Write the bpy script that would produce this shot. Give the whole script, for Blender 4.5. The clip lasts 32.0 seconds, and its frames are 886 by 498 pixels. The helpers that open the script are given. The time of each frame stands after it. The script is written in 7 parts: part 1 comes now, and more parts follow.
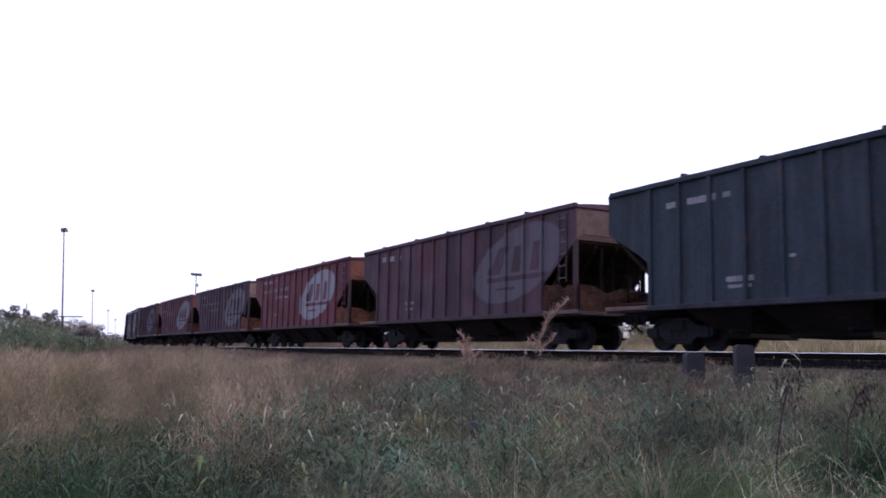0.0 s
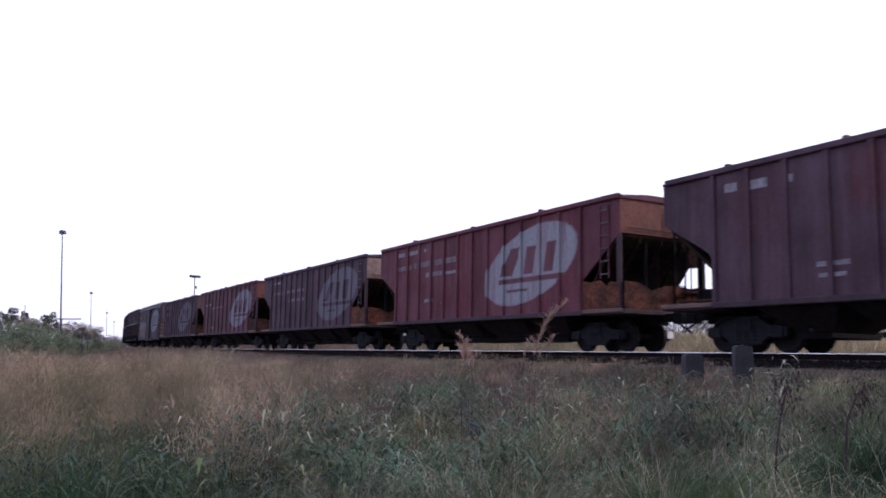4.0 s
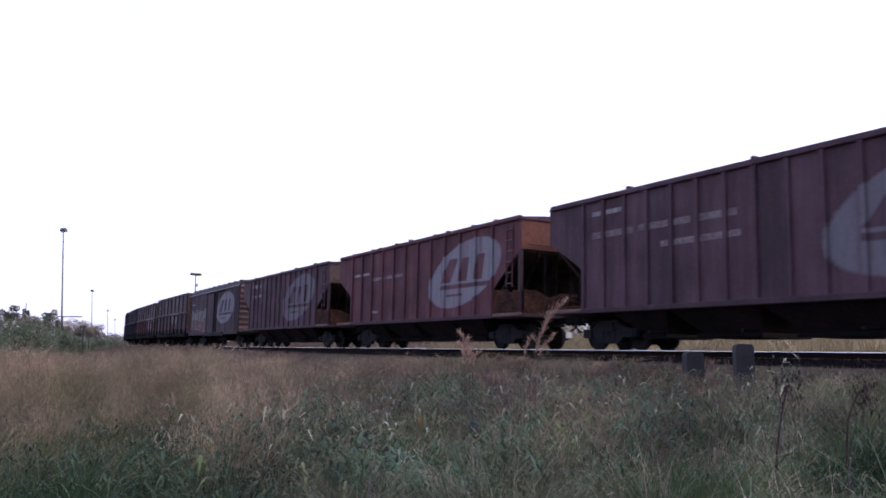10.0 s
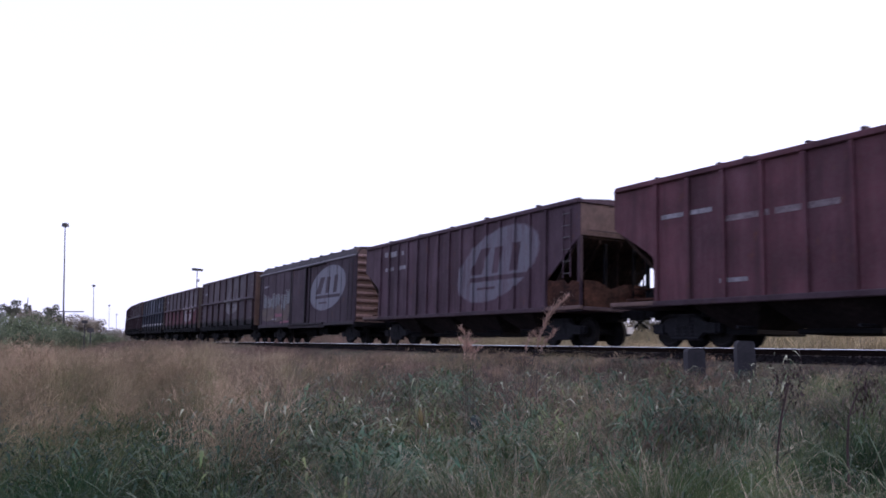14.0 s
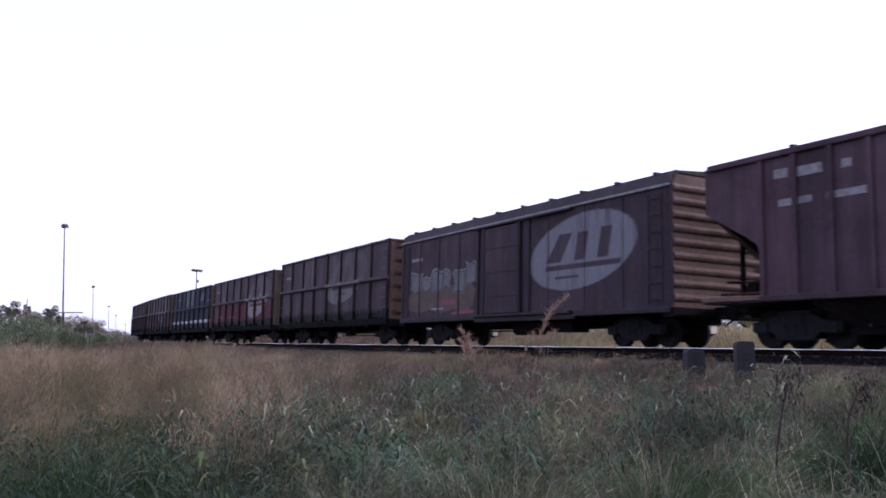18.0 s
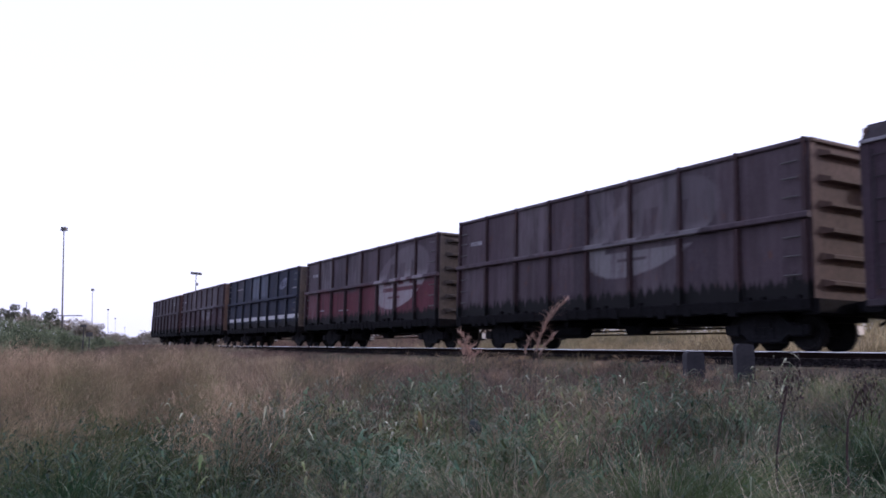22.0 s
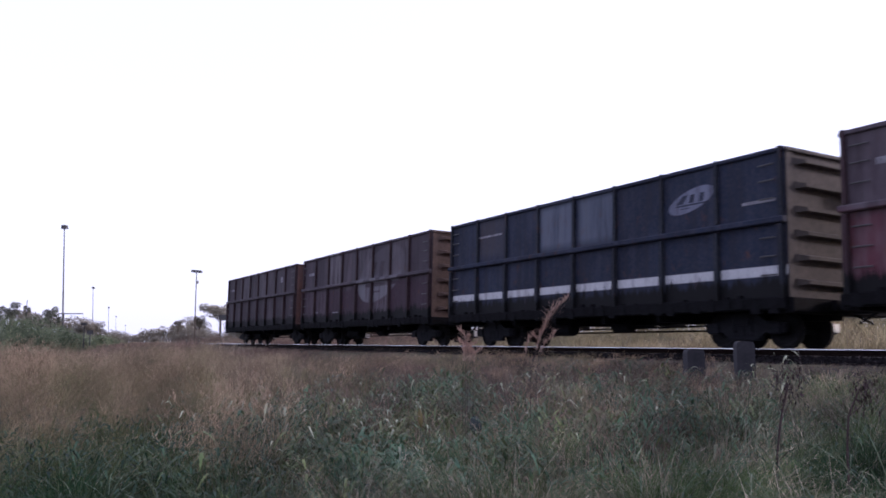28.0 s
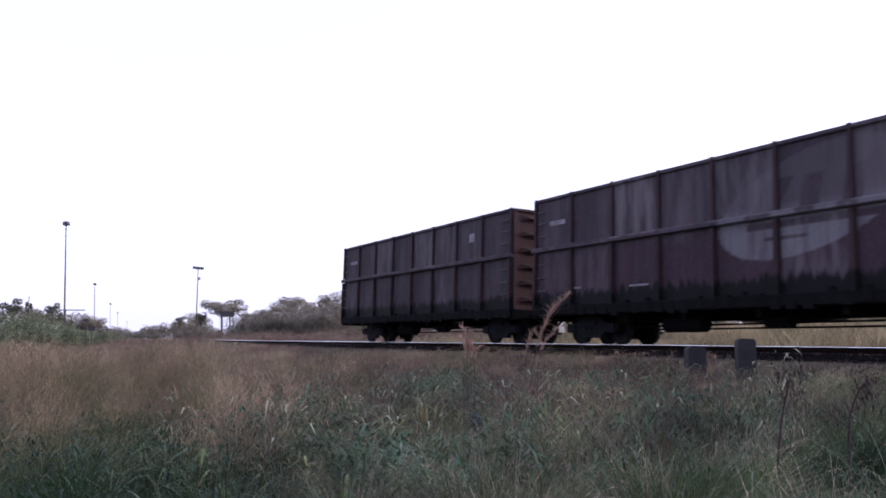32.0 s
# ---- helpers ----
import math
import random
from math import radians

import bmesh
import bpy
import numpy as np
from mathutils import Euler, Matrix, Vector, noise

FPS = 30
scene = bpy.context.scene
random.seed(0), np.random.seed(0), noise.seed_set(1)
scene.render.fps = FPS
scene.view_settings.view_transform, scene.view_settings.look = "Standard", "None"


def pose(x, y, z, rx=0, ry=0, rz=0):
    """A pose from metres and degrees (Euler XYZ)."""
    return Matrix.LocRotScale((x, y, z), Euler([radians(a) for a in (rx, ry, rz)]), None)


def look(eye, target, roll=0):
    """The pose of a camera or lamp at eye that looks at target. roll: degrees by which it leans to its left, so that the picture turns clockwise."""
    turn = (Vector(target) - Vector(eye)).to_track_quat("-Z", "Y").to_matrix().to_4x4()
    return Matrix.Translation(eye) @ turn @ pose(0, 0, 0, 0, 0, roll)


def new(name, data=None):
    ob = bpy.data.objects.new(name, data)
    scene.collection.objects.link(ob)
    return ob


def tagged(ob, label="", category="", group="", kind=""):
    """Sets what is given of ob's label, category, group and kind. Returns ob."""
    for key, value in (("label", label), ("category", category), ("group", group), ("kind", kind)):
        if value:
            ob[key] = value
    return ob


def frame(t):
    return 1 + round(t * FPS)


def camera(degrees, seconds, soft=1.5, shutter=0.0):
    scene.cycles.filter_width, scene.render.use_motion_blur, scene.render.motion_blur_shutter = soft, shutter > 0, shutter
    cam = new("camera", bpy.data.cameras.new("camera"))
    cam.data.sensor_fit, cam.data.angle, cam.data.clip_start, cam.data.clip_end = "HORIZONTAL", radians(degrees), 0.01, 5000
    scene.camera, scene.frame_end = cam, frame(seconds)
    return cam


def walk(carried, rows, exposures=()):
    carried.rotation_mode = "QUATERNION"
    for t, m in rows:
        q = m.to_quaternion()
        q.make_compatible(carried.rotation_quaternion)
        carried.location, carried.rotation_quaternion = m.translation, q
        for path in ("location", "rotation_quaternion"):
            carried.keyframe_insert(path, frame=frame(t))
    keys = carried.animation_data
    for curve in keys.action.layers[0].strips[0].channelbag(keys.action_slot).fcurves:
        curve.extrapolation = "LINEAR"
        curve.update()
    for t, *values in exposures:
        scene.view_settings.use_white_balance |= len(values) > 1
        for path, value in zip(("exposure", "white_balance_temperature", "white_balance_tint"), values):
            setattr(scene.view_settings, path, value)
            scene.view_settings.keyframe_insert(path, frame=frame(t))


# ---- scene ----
# One freight train passes on a curve; the camera is held by hand at the side of the line.
EYE_Z = 1.5            # eye above the ground at the camera
RAIL_Z = 1.347         # top of the rails


def held(rx, ry, rz):
    return pose(0, 0, EYE_Z, rx, ry, rz)


cam = camera(56.8, 32.0, soft=1.7, shutter=0.5)
walk(cam, [
    (0, held(96.698, -0.100, 0.023)), (0.5, held(96.728, -0.025, -0.004)), (1, held(96.728, -0.025, -0.004)),
    (1.5, held(96.885, 0.049, -0.078)), (2, held(96.885, 0.049, -0.078)), (2.5, held(96.728, -0.025, -0.004)),
    (3, held(96.729, -0.024, -0.050)), (3.5, held(96.810, 0.040, -0.056)), (5.5, held(96.740, 0.010, -0.056)),
    (6, held(96.789, -0.026, -0.057)), (6.5, held(96.487, -0.123, -0.003)), (7, held(96.337, -0.112, 0.025)),
    (7.5, held(96.503, -0.065, -0.002)), (8, held(96.663, -0.029, -0.056)), (8.5, held(96.609, -0.024, -0.030)),
    (9, held(96.453, -0.102, 0.036)), (9.5, held(96.513, -0.096, 0.011)), (10, held(96.669, -0.029, -0.003)),
    (10.5, held(96.621, -0.055, 0.009)), (11, held(96.286, -0.269, 0.082)), (11.5, held(96.438, -0.155, 0.043)),
    (12, held(96.589, -0.096, -0.004)), (12.5, held(96.592, -0.129, -0.004)), (13, held(96.632, -0.091, -0.004)),
    (13.5, held(96.483, -0.159, 0.049)), (14, held(96.390, -0.200, 0.075)), (14.5, held(96.341, -0.233, 0.075)),
    (16.5, held(96.223, -0.232, 0.077)), (17, held(96.472, -0.140, 0.029)), (17.5, held(96.514, -0.092, -0.003)),
    (18, held(96.438, -0.151, 0.049)), (18.5, held(96.573, -0.090, -0.003)), (19, held(96.822, 0.004, -0.044)),
    (19.5, held(96.747, -0.058, -0.005)), (20, held(96.621, -0.141, 0.028)), (20.5, held(96.492, -0.108, 0.044)),
    (21, held(96.691, -0.097, 0.003)), (21.5, held(96.698, -0.093, -0.005)), (22, held(96.632, -0.105, 0.016)),
    (22.5, held(96.366, -0.178, 0.076)), (23, held(96.331, -0.204, 0.076)), (23.5, held(96.580, -0.097, 0.043)),
    (24, held(96.643, -0.049, 0.004)), (24.5, held(96.567, -0.047, 0.044)), (25, held(96.479, -0.062, 0.070)),
    (25.5, held(96.402, -0.104, 0.096)), (27.5, held(96.394, -0.100, 0.064)), (28, held(96.472, -0.066, 0.050)),
    (28.5, held(96.550, -0.027, 0.010)), (29, held(96.443, -0.068, 0.050)), (29.5, held(96.335, -0.104, 0.090)),
    (30, held(96.479, -0.062, 0.070)), (30.5, held(96.484, -0.124, 0.115)), (31, held(96.549, -0.027, 0.101)),
    (31.5, held(96.344, -0.138, 0.176)), (32, held(96.257, -0.148, 0.138)),
], exposures=[(0, 0.02, 5470, 29), (12, 0.0, 5470, 29), (32, -0.01, 5470, 29)])

# ---- light ----
SUN_AZ, SUN_EL = 74.0, 11.0     # degrees right of the view's forward axis, degrees up
world = bpy.data.worlds.new("world")
scene.world = world
world.use_nodes = True
wn, wl = world.node_tree.nodes, world.node_tree.links
wn.clear()
sky = wn.new("ShaderNodeTexSky")
sky.sky_type = "NISHITA"
sky.sun_disc = False
sky.sun_elevation = radians(SUN_EL)
sky.sun_rotation = radians(SUN_AZ)
sky.dust_density = 3.0
sky.air_density = 1.0
bg_sky = wn.new("ShaderNodeBackground")
bg_sky.inputs["Strength"].default_value = 0.06
bg_cloud = wn.new("ShaderNodeBackground")          # thin bright overcast veil
bg_cloud.inputs["Color"].default_value = (0.97, 0.97, 1.02, 1)
bg_cloud.inputs["Strength"].default_value = 1.0
add_bg = wn.new("ShaderNodeAddShader")
w_out = wn.new("ShaderNodeOutputWorld")
wl.new(sky.outputs[0], bg_sky.inputs["Color"])
wl.new(bg_sky.outputs[0], add_bg.inputs[0])
wl.new(bg_cloud.outputs[0], add_bg.inputs[1])
wl.new(add_bg.outputs[0], w_out.inputs["Surface"])
sun = new("sun", bpy.data.lights.new("sun", "SUN"))
sun.data.energy = 2.1
sun.data.angle = radians(3.0)
sun.data.color = (1.0, 0.84, 0.66)
sun_way = Vector((math.sin(radians(SUN_AZ)) * math.cos(radians(SUN_EL)), math.cos(radians(SUN_AZ)) * math.cos(radians(SUN_EL)), math.sin(radians(SUN_EL))))
sun.matrix_world = look(sun_way * 60, (0, 0, 0))

# ---- materials ----


class Nodes:
    """A small writer of node materials."""

    def __init__(self, name):
        self.m = bpy.data.materials.new(name)
        self.m.use_nodes = True
        self.t = self.m.node_tree
        self.b = self.t.nodes["Principled BSDF"]

    def put(self, sock, v):
        if hasattr(v, "links"):
            self.t.links.new(v, sock)
        elif isinstance(v, (tuple, list)) and len(v) == 3 and sock.type == "RGBA":
            sock.default_value = (*v, 1)
        else:
            sock.default_value = v

    def node(self, kind, **ins):
        n = self.t.nodes.new(kind)
        for k, v in ins.items():
            self.put(n.inputs[k.replace("_", " ")], v)
        return n

    def coords(self, scale=(1, 1, 1), loc=(0, 0, 0)):
        tc = self.t.nodes.new("ShaderNodeTexCoord")
        mp = self.node("ShaderNodeMapping", Scale=scale, Location=loc)
        self.t.links.new(tc.outputs["Object"], mp.inputs["Vector"])
        return mp.outputs[0]

    def noise(self, scale, vec=None, detail=4, rough=0.6):
        n = self.node("ShaderNodeTexNoise", Scale=scale, Detail=detail, Roughness=rough)
        if vec is not None:
            self.t.links.new(vec, n.inputs["Vector"])
        return n.outputs["Fac"]

    def math(self, op, a, b=0.0, clamp=False):
        n = self.t.nodes.new("ShaderNodeMath")
        n.operation, n.use_clamp = op, clamp
        self.put(n.inputs[0], a)
        self.put(n.inputs[1], b)
        return n.outputs[0]

    def ramp(self, v, lo, hi, to=(0.0, 1.0)):
        n = self.node("ShaderNodeMapRange", Value=v)
        n.inputs[1].default_value, n.inputs[2].default_value = lo, hi
        n.inputs[3].default_value, n.inputs[4].default_value = to
        return n.outputs[0]

    def mix(self, fac, a, b):
        n = self.t.nodes.new("ShaderNodeMix")
        n.data_type = "RGBA"
        self.put(n.inputs[0], fac)
        self.put(n.inputs[6], a)
        self.put(n.inputs[7], b)
        return n.outputs[2]

    def done(self, color, rough=0.7, metal=0.0, bump=None, depth=0.01, spec=None):
        self.put(self.b.inputs["Base Color"], color)
        self.put(self.b.inputs["Roughness"], rough)
        self.put(self.b.inputs["Metallic"], metal)
        if spec is not None:
            self.b.inputs["Specular IOR Level"].default_value = spec
        if bump is not None:
            n = self.node("ShaderNodeBump", Height=bump, Distance=depth)
            n.inputs["Strength"].default_value = 0.6
            self.t.links.new(n.outputs[0], self.b.inputs["Normal"])
        return self.m


def simple(name, a, b, scale, rough=0.8, metal=0.0, depth=0.004, spec=None):
    """Two tones mixed by coarse and fine noise."""
    n = Nodes(name)
    v = n.coords()
    f = n.math("MULTIPLY", n.noise(scale, v), n.noise(scale * 7, v), True)
    f = n.ramp(f, 0.12, 0.42)
    return n.done(n.mix(f, a, b), rough, metal, n.noise(scale * 9, v), depth, spec)


def islands(name, colours, rough=0.75, back=0.25, other=None, patch=0.55):
    """Leaves or blades: each one its own tone out of a range, in patches of two palettes; a little light passes through them."""
    n = Nodes(name)
    g = n.t.nodes.new("ShaderNodeNewGeometry")

    def palette(cs):
        r = n.t.nodes.new("ShaderNodeValToRGB")
        n.t.links.new(g.outputs["Random Per Island"], r.inputs[0])
        while len(r.color_ramp.elements) < len(cs):
            r.color_ramp.elements.new(0.5)
        for i, c in enumerate(cs):
            r.color_ramp.elements[i].position = i / (len(cs) - 1)
            r.color_ramp.elements[i].color = (*c, 1)
        return r.outputs[0]
    v = n.coords()
    col = palette(colours)
    if other:
        col = n.mix(n.ramp(n.noise(patch, v, 3), 0.44, 0.60), col, palette(other))
    tone = n.math("MULTIPLY", n.ramp(n.noise(1.3, v, 4), 0.3, 0.7, (0.55, 1.45)), n.ramp(n.noise(0.42, v, 2), 0.35, 0.65, (0.72, 1.28)))
    vor = n.node("ShaderNodeTexVoronoi", Scale=1.3)
    n.t.links.new(v, vor.inputs["Vector"])
    one = n.t.nodes.new("ShaderNodeSeparateColor")
    n.t.links.new(vor.outputs["Color"], one.inputs[0])
    tone = n.math("MULTIPLY", tone, n.ramp(one.outputs[0], 0.0, 1.0, (0.52, 1.48)))
    vm = n.t.nodes.new("ShaderNodeVectorMath")
    vm.operation = "SCALE"
    n.t.links.new(col, vm.inputs[0])
    n.t.links.new(tone, vm.inputs["Scale"])
    n.done(vm.outputs[0], rough, 0.0, None, 0, 0.25)
    if back > 0:
        tr = n.node("ShaderNodeBsdfTranslucent")
        n.t.links.new(vm.outputs[0], tr.inputs["Color"])
        mx = n.t.nodes.new("ShaderNodeMixShader")
        mx.inputs[0].default_value = back
        out = n.t.nodes["Material Output"]
        n.t.links.new(n.b.outputs[0], mx.inputs[1])
        n.t.links.new(tr.outputs[0], mx.inputs[2])
        n.t.links.new(mx.outputs[0], out.inputs["Surface"])
    return n.m


def car_paint(name, base, worn, oval=None, white=(0.25, 0.25, 0.28), fade=0.0, stripe=None, lower=None, panels=0.0, stain=0.0, pitch=1.0, bleached=()):
    """Old wagon paint: vertical grime streaks, rust spots, a faded light oval with dark slanted bars (a plain sign), a stripe.
    oval: centre x, centre z, half length, half height, slant."""
    n = Nodes(name)
    v = n.coords()
    sep = n.t.nodes.new("ShaderNodeSeparateXYZ")
    n.t.links.new(v, sep.inputs[0])
    x, z = sep.outputs[0], sep.outputs[2]
    big = n.noise(0.55, n.coords((1, 1, 1.3)), 4)
    streak = n.noise(2.2, n.coords((1.6, 1.6, 0.16)), 5, 0.65)
    fine = n.noise(14, v, 5, 0.7)
    col = n.mix(n.ramp(big, 0.35, 0.68), base, worn)
    # every panel between ribs has aged a little differently
    cell = n.t.nodes.new("ShaderNodeTexWhiteNoise")
    cell.noise_dimensions = "1D"
    n.put(cell.inputs["W"], n.math("ADD", n.math("FLOOR", n.math("DIVIDE", n.math("ADD", x, 5.92), pitch)), 3.7 + 10 * base[0] + 40 * base[2]))
    aged = cell.outputs["Value"]
    col = n.mix(n.ramp(aged, 0.5, 1.0, (0.0, 0.55)), col, tuple(1.5 * c for c in base))
    col = n.mix(n.ramp(aged, 0.0, 0.4, (0.5, 0.0)), col, (base[0] * 0.62, base[1] * 0.72, base[2] * 0.82))
    rub = n.noise(0.9, n.coords((1.0, 1.0, 0.55), (5.3 + 30 * base[0], 0, 2.1)), 5, 0.7)
    col = n.mix(n.ramp(rub, 0.52, 0.74, (0.0, 0.38)), col, (base[0] * 1.7 + 0.035, base[1] * 1.7 + 0.032, base[2] * 1.7 + 0.04))
    for bx0, bx1, bz0, bz1, tone in bleached:
        m = n.math("MULTIPLY", n.math("MULTIPLY", n.ramp(x, bx0 - 0.12, bx0 + 0.12), n.ramp(x, bx1 - 0.12, bx1 + 0.12, (1.0, 0.0))), n.math("MULTIPLY", n.ramp(z, bz0 - 0.1, bz0 + 0.2), n.ramp(z, bz1 - 0.15, bz1 + 0.1, (1.0, 0.0))))
        col = n.mix(n.math("MULTIPLY", m, n.ramp(streak, 0.35, 0.62, (0.25, 0.85))), col, tone)
    if lower is not None:
        col = n.mix(n.ramp(n.math("ADD", z, n.math("MULTIPLY", big, 0.9)), 2.9, 3.2, (1.0, 0.0)), col, lower)
    if oval is not None:
        cx, cz, a, b, k = oval
        dx = n.math("SUBTRACT", x, cx)
        dz = n.math("SUBTRACT", n.math("SUBTRACT", z, cz), n.math("MULTIPLY", dx, k))
        ex = n.math("DIVIDE", dx, a)
        ez = n.math("DIVIDE", dz, b)
        r2 = n.math("ADD", n.math("MULTIPLY", ex, ex), n.math("MULTIPLY", ez, ez))
        r2 = n.math("ADD", r2, n.ramp(fine, 0.3, 0.7, (-0.05, 0.05)))
        inside = n.ramp(r2, 0.93, 1.03, (1.0, 0.0))
        # plain dark blocks on the oval: a slanted bar, two uprights and a long bar under them, level with the wagon
        el = n.math("DIVIDE", n.math("SUBTRACT", z, cz), b)

        def bar(x0, x1, z0, z1, lean0=0.10, lean1=0.10):
            m0 = n.math("SUBTRACT", ex, n.math("MULTIPLY", el, lean0))
            m1 = n.math("SUBTRACT", ex, n.math("MULTIPLY", el, lean1))
            m1 = n.math("MULTIPLY", n.ramp(m0, x0 - 0.012, x0 + 0.012), n.ramp(m1, x1 - 0.012, x1 + 0.012, (1.0, 0.0)))
            m2 = n.math("MULTIPLY", n.ramp(el, z0 - 0.02, z0 + 0.02), n.ramp(el, z1 - 0.02, z1 + 0.02, (1.0, 0.0)))
            return n.math("MULTIPLY", m1, m2, True)

        dark = bar(-0.56, -0.28, -0.24, 0.52, 0.36, 0.30)
        for args in ((-0.07, 0.13, -0.24, 0.50), (0.35, 0.54, -0.24, 0.54), (-0.62, 0.78, -0.46, -0.32), (-0.40, 0.06, -0.70, -0.63)):
            dark = n.math("MAXIMUM", dark, bar(*args))
        keep = n.math("MULTIPLY", inside, n.math("SUBTRACT", 1.0, n.math("MULTIPLY", dark, 0.92)))
        wear = n.ramp(n.math("ADD", n.math("MULTIPLY", streak, 0.85), n.math("MULTIPLY", fine, 0.15)), 0.30 + 0.25 * fade, 0.55 + 0.25 * fade)
        if fade > 0.3:
            wear = n.math("MULTIPLY", wear, n.ramp(big, 0.32, 0.62, (0.25, 1.0)))
        keep = n.math("MULTIPLY", keep, n.math("ADD", n.math("MULTIPLY", wear, 0.75), 0.25 * (1 - fade)), True)
        if panels > 0 and a > 1:
            # the upper sheets were replaced or painted over
            keep = n.math("MULTIPLY", keep, n.ramp(n.math("ADD", z, n.math("MULTIPLY", big, 0.5)), 2.9, 3.3, (1.0, 0.24)))
        col = n.mix(keep, col, white)
    if stripe is not None:
        m = n.math("MULTIPLY", n.ramp(z, stripe[0], stripe[0] + 0.02), n.ramp(z, stripe[1], stripe[1] + 0.02, (1.0, 0.0)))
        col = n.mix(n.math("MULTIPLY", m, n.ramp(streak, 0.28, 0.5, (0.45, 1.0))), col, (0.5, 0.5, 0.52))
    if panels > 0:
        # repainted and bleached panels between the posts
        idx = n.math("FLOOR", n.math("DIVIDE", n.math("ADD", x, 7.12), 1.78))
        wn_ = n.t.nodes.new("ShaderNodeTexWhiteNoise")
        wn_.noise_dimensions = "2D"
        cv = n.t.nodes.new("ShaderNodeCombineXYZ")
        n.put(cv.inputs[0], idx)
        n.put(cv.inputs[1], n.math("ADD", n.math("GREATER_THAN", z, 2.8), 7.3 * panels))
        n.t.links.new(cv.outputs[0], wn_.inputs["Vector"])
        f = n.math("MULTIPLY", n.ramp(wn_.outputs["Value"], 0.45, 1.0), n.ramp(n.noise(1.3, n.coords((2.2, 1, 0.45), (panels * 5, 0, 0)), 4), 0.38, 0.56))
        col = n.mix(n.math("MULTIPLY", f, panels), col, (0.235, 0.215, 0.235))
    # grime: dark streaks and pale dust
    col = n.mix(n.ramp(streak, 0.45, 0.72, (0.0, 0.55)), col, (0.028, 0.022, 0.022))
    col = n.mix(n.ramp(n.math("MULTIPLY", fine, streak), 0.10, 0.30, (0.28, 0.0)), col, (0.10, 0.085, 0.085))
    col = n.mix(n.ramp(n.noise(3.2, n.coords((1, 1, 0.5), (3.1, 0, 1.7)), 6, 0.7), 0.60, 0.72, (0.0, 0.6)), col, (0.10, 0.04, 0.02))
    if stain > 0:
        # black residue splashed up from the drop doors
        drip = n.noise(3.0, n.coords((2.2, 1.0, 0.10), (stain, 0, 0)), 5, 0.75)
        edge = n.math("SUBTRACT", z, n.math("MULTIPLY", drip, 1.22))
        col = n.mix(n.ramp(edge, 0.78, 0.92, (1.0, 0.0)), col, (0.004, 0.004, 0.005))
    return n.done(col, 0.75, 0.0, fine, 0.003, 0.18)


M_RUST = simple("rusty_orange_steel", (0.095, 0.030, 0.019), (0.20, 0.066, 0.037), 1.6, 0.85)
M_END = simple("weathered_end_steel", (0.062, 0.036, 0.031), (0.145, 0.088, 0.073), 1.3, 0.8)
M_ENDPALE = simple("pale_rubbed_end_steel", (0.13, 0.085, 0.07), (0.30, 0.20, 0.165), 0.9, 0.8)
M_SLOPE = simple("black_rusted_slope_sheet", (0.005, 0.0045, 0.0045), (0.030, 0.018, 0.013), 1.1, 0.9, spec=0.05)
M_ENDOLIVE = simple("grey_brown_end_steel", (0.037, 0.029, 0.026), (0.085, 0.067, 0.057), 1.4, 0.82)
M_ENDBROWN = simple("rusty_brown_end_steel", (0.050, 0.028, 0.022), (0.104, 0.062, 0.048), 1.4, 0.82)
M_ENDRED = simple("dull_red_brown_end_steel", (0.036, 0.016, 0.016), (0.072, 0.030, 0.027), 1.4, 0.82)
M_ENDRIB = simple("dusty_end_rib", (0.085, 0.050, 0.048), (0.21, 0.135, 0.125), 1.8, 0.8)
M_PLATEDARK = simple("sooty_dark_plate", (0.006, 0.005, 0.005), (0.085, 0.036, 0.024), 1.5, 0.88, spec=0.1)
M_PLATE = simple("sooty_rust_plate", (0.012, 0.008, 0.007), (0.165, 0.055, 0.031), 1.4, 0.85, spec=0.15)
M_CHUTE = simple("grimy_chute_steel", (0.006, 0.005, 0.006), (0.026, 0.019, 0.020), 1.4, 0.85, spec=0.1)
M_GALVWORN = simple("worn_grey_ladder_steel", (0.06, 0.055, 0.06), (0.15, 0.14, 0.145), 5.0, 0.6, 0.2)
M_BLACK = simple("near_black_steel", (0.003, 0.003, 0.0035), (0.009, 0.009, 0.011), 2.0, 0.85, spec=0.06)
M_BOGIE = simple("near_black_cast_steel", (0.007, 0.0075, 0.010), (0.020, 0.020, 0.025), 3.0, 0.7, spec=0.10)
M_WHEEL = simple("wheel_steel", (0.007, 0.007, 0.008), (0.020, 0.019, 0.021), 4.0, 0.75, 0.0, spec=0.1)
# near-white base colour for the glint at the bearings
M_GLINT = simple("bearing_glint_white", (0.75, 0.75, 0.74), (0.9, 0.9, 0.88), 4.0, 0.25, 0.3)
M_RAILSIDE = simple("rusty_rail", (0.006, 0.004, 0.004), (0.016, 0.010, 0.008), 5.0, 0.9, spec=0.04)
M_RAILTOP = simple("polished_rail_head", (0.90, 0.89, 0.87), (0.98, 0.97, 0.95), 3.0, 0.15, 1.0, 0.0)
M_SLEEPER = simple("old_sleeper_wood", (0.03, 0.025, 0.022), (0.07, 0.055, 0.048), 4.0, 0.9)
M_BALLAST = simple("dark_ballast", (0.007, 0.006, 0.007), (0.024, 0.021, 0.023), 9.0, 0.95, 0.0, 0.05, spec=0.04)
M_SOIL = simple("ground_soil_and_thatch", (0.055, 0.045, 0.026), (0.13, 0.105, 0.055), 0.7, 0.95, 0.0, 0.05)
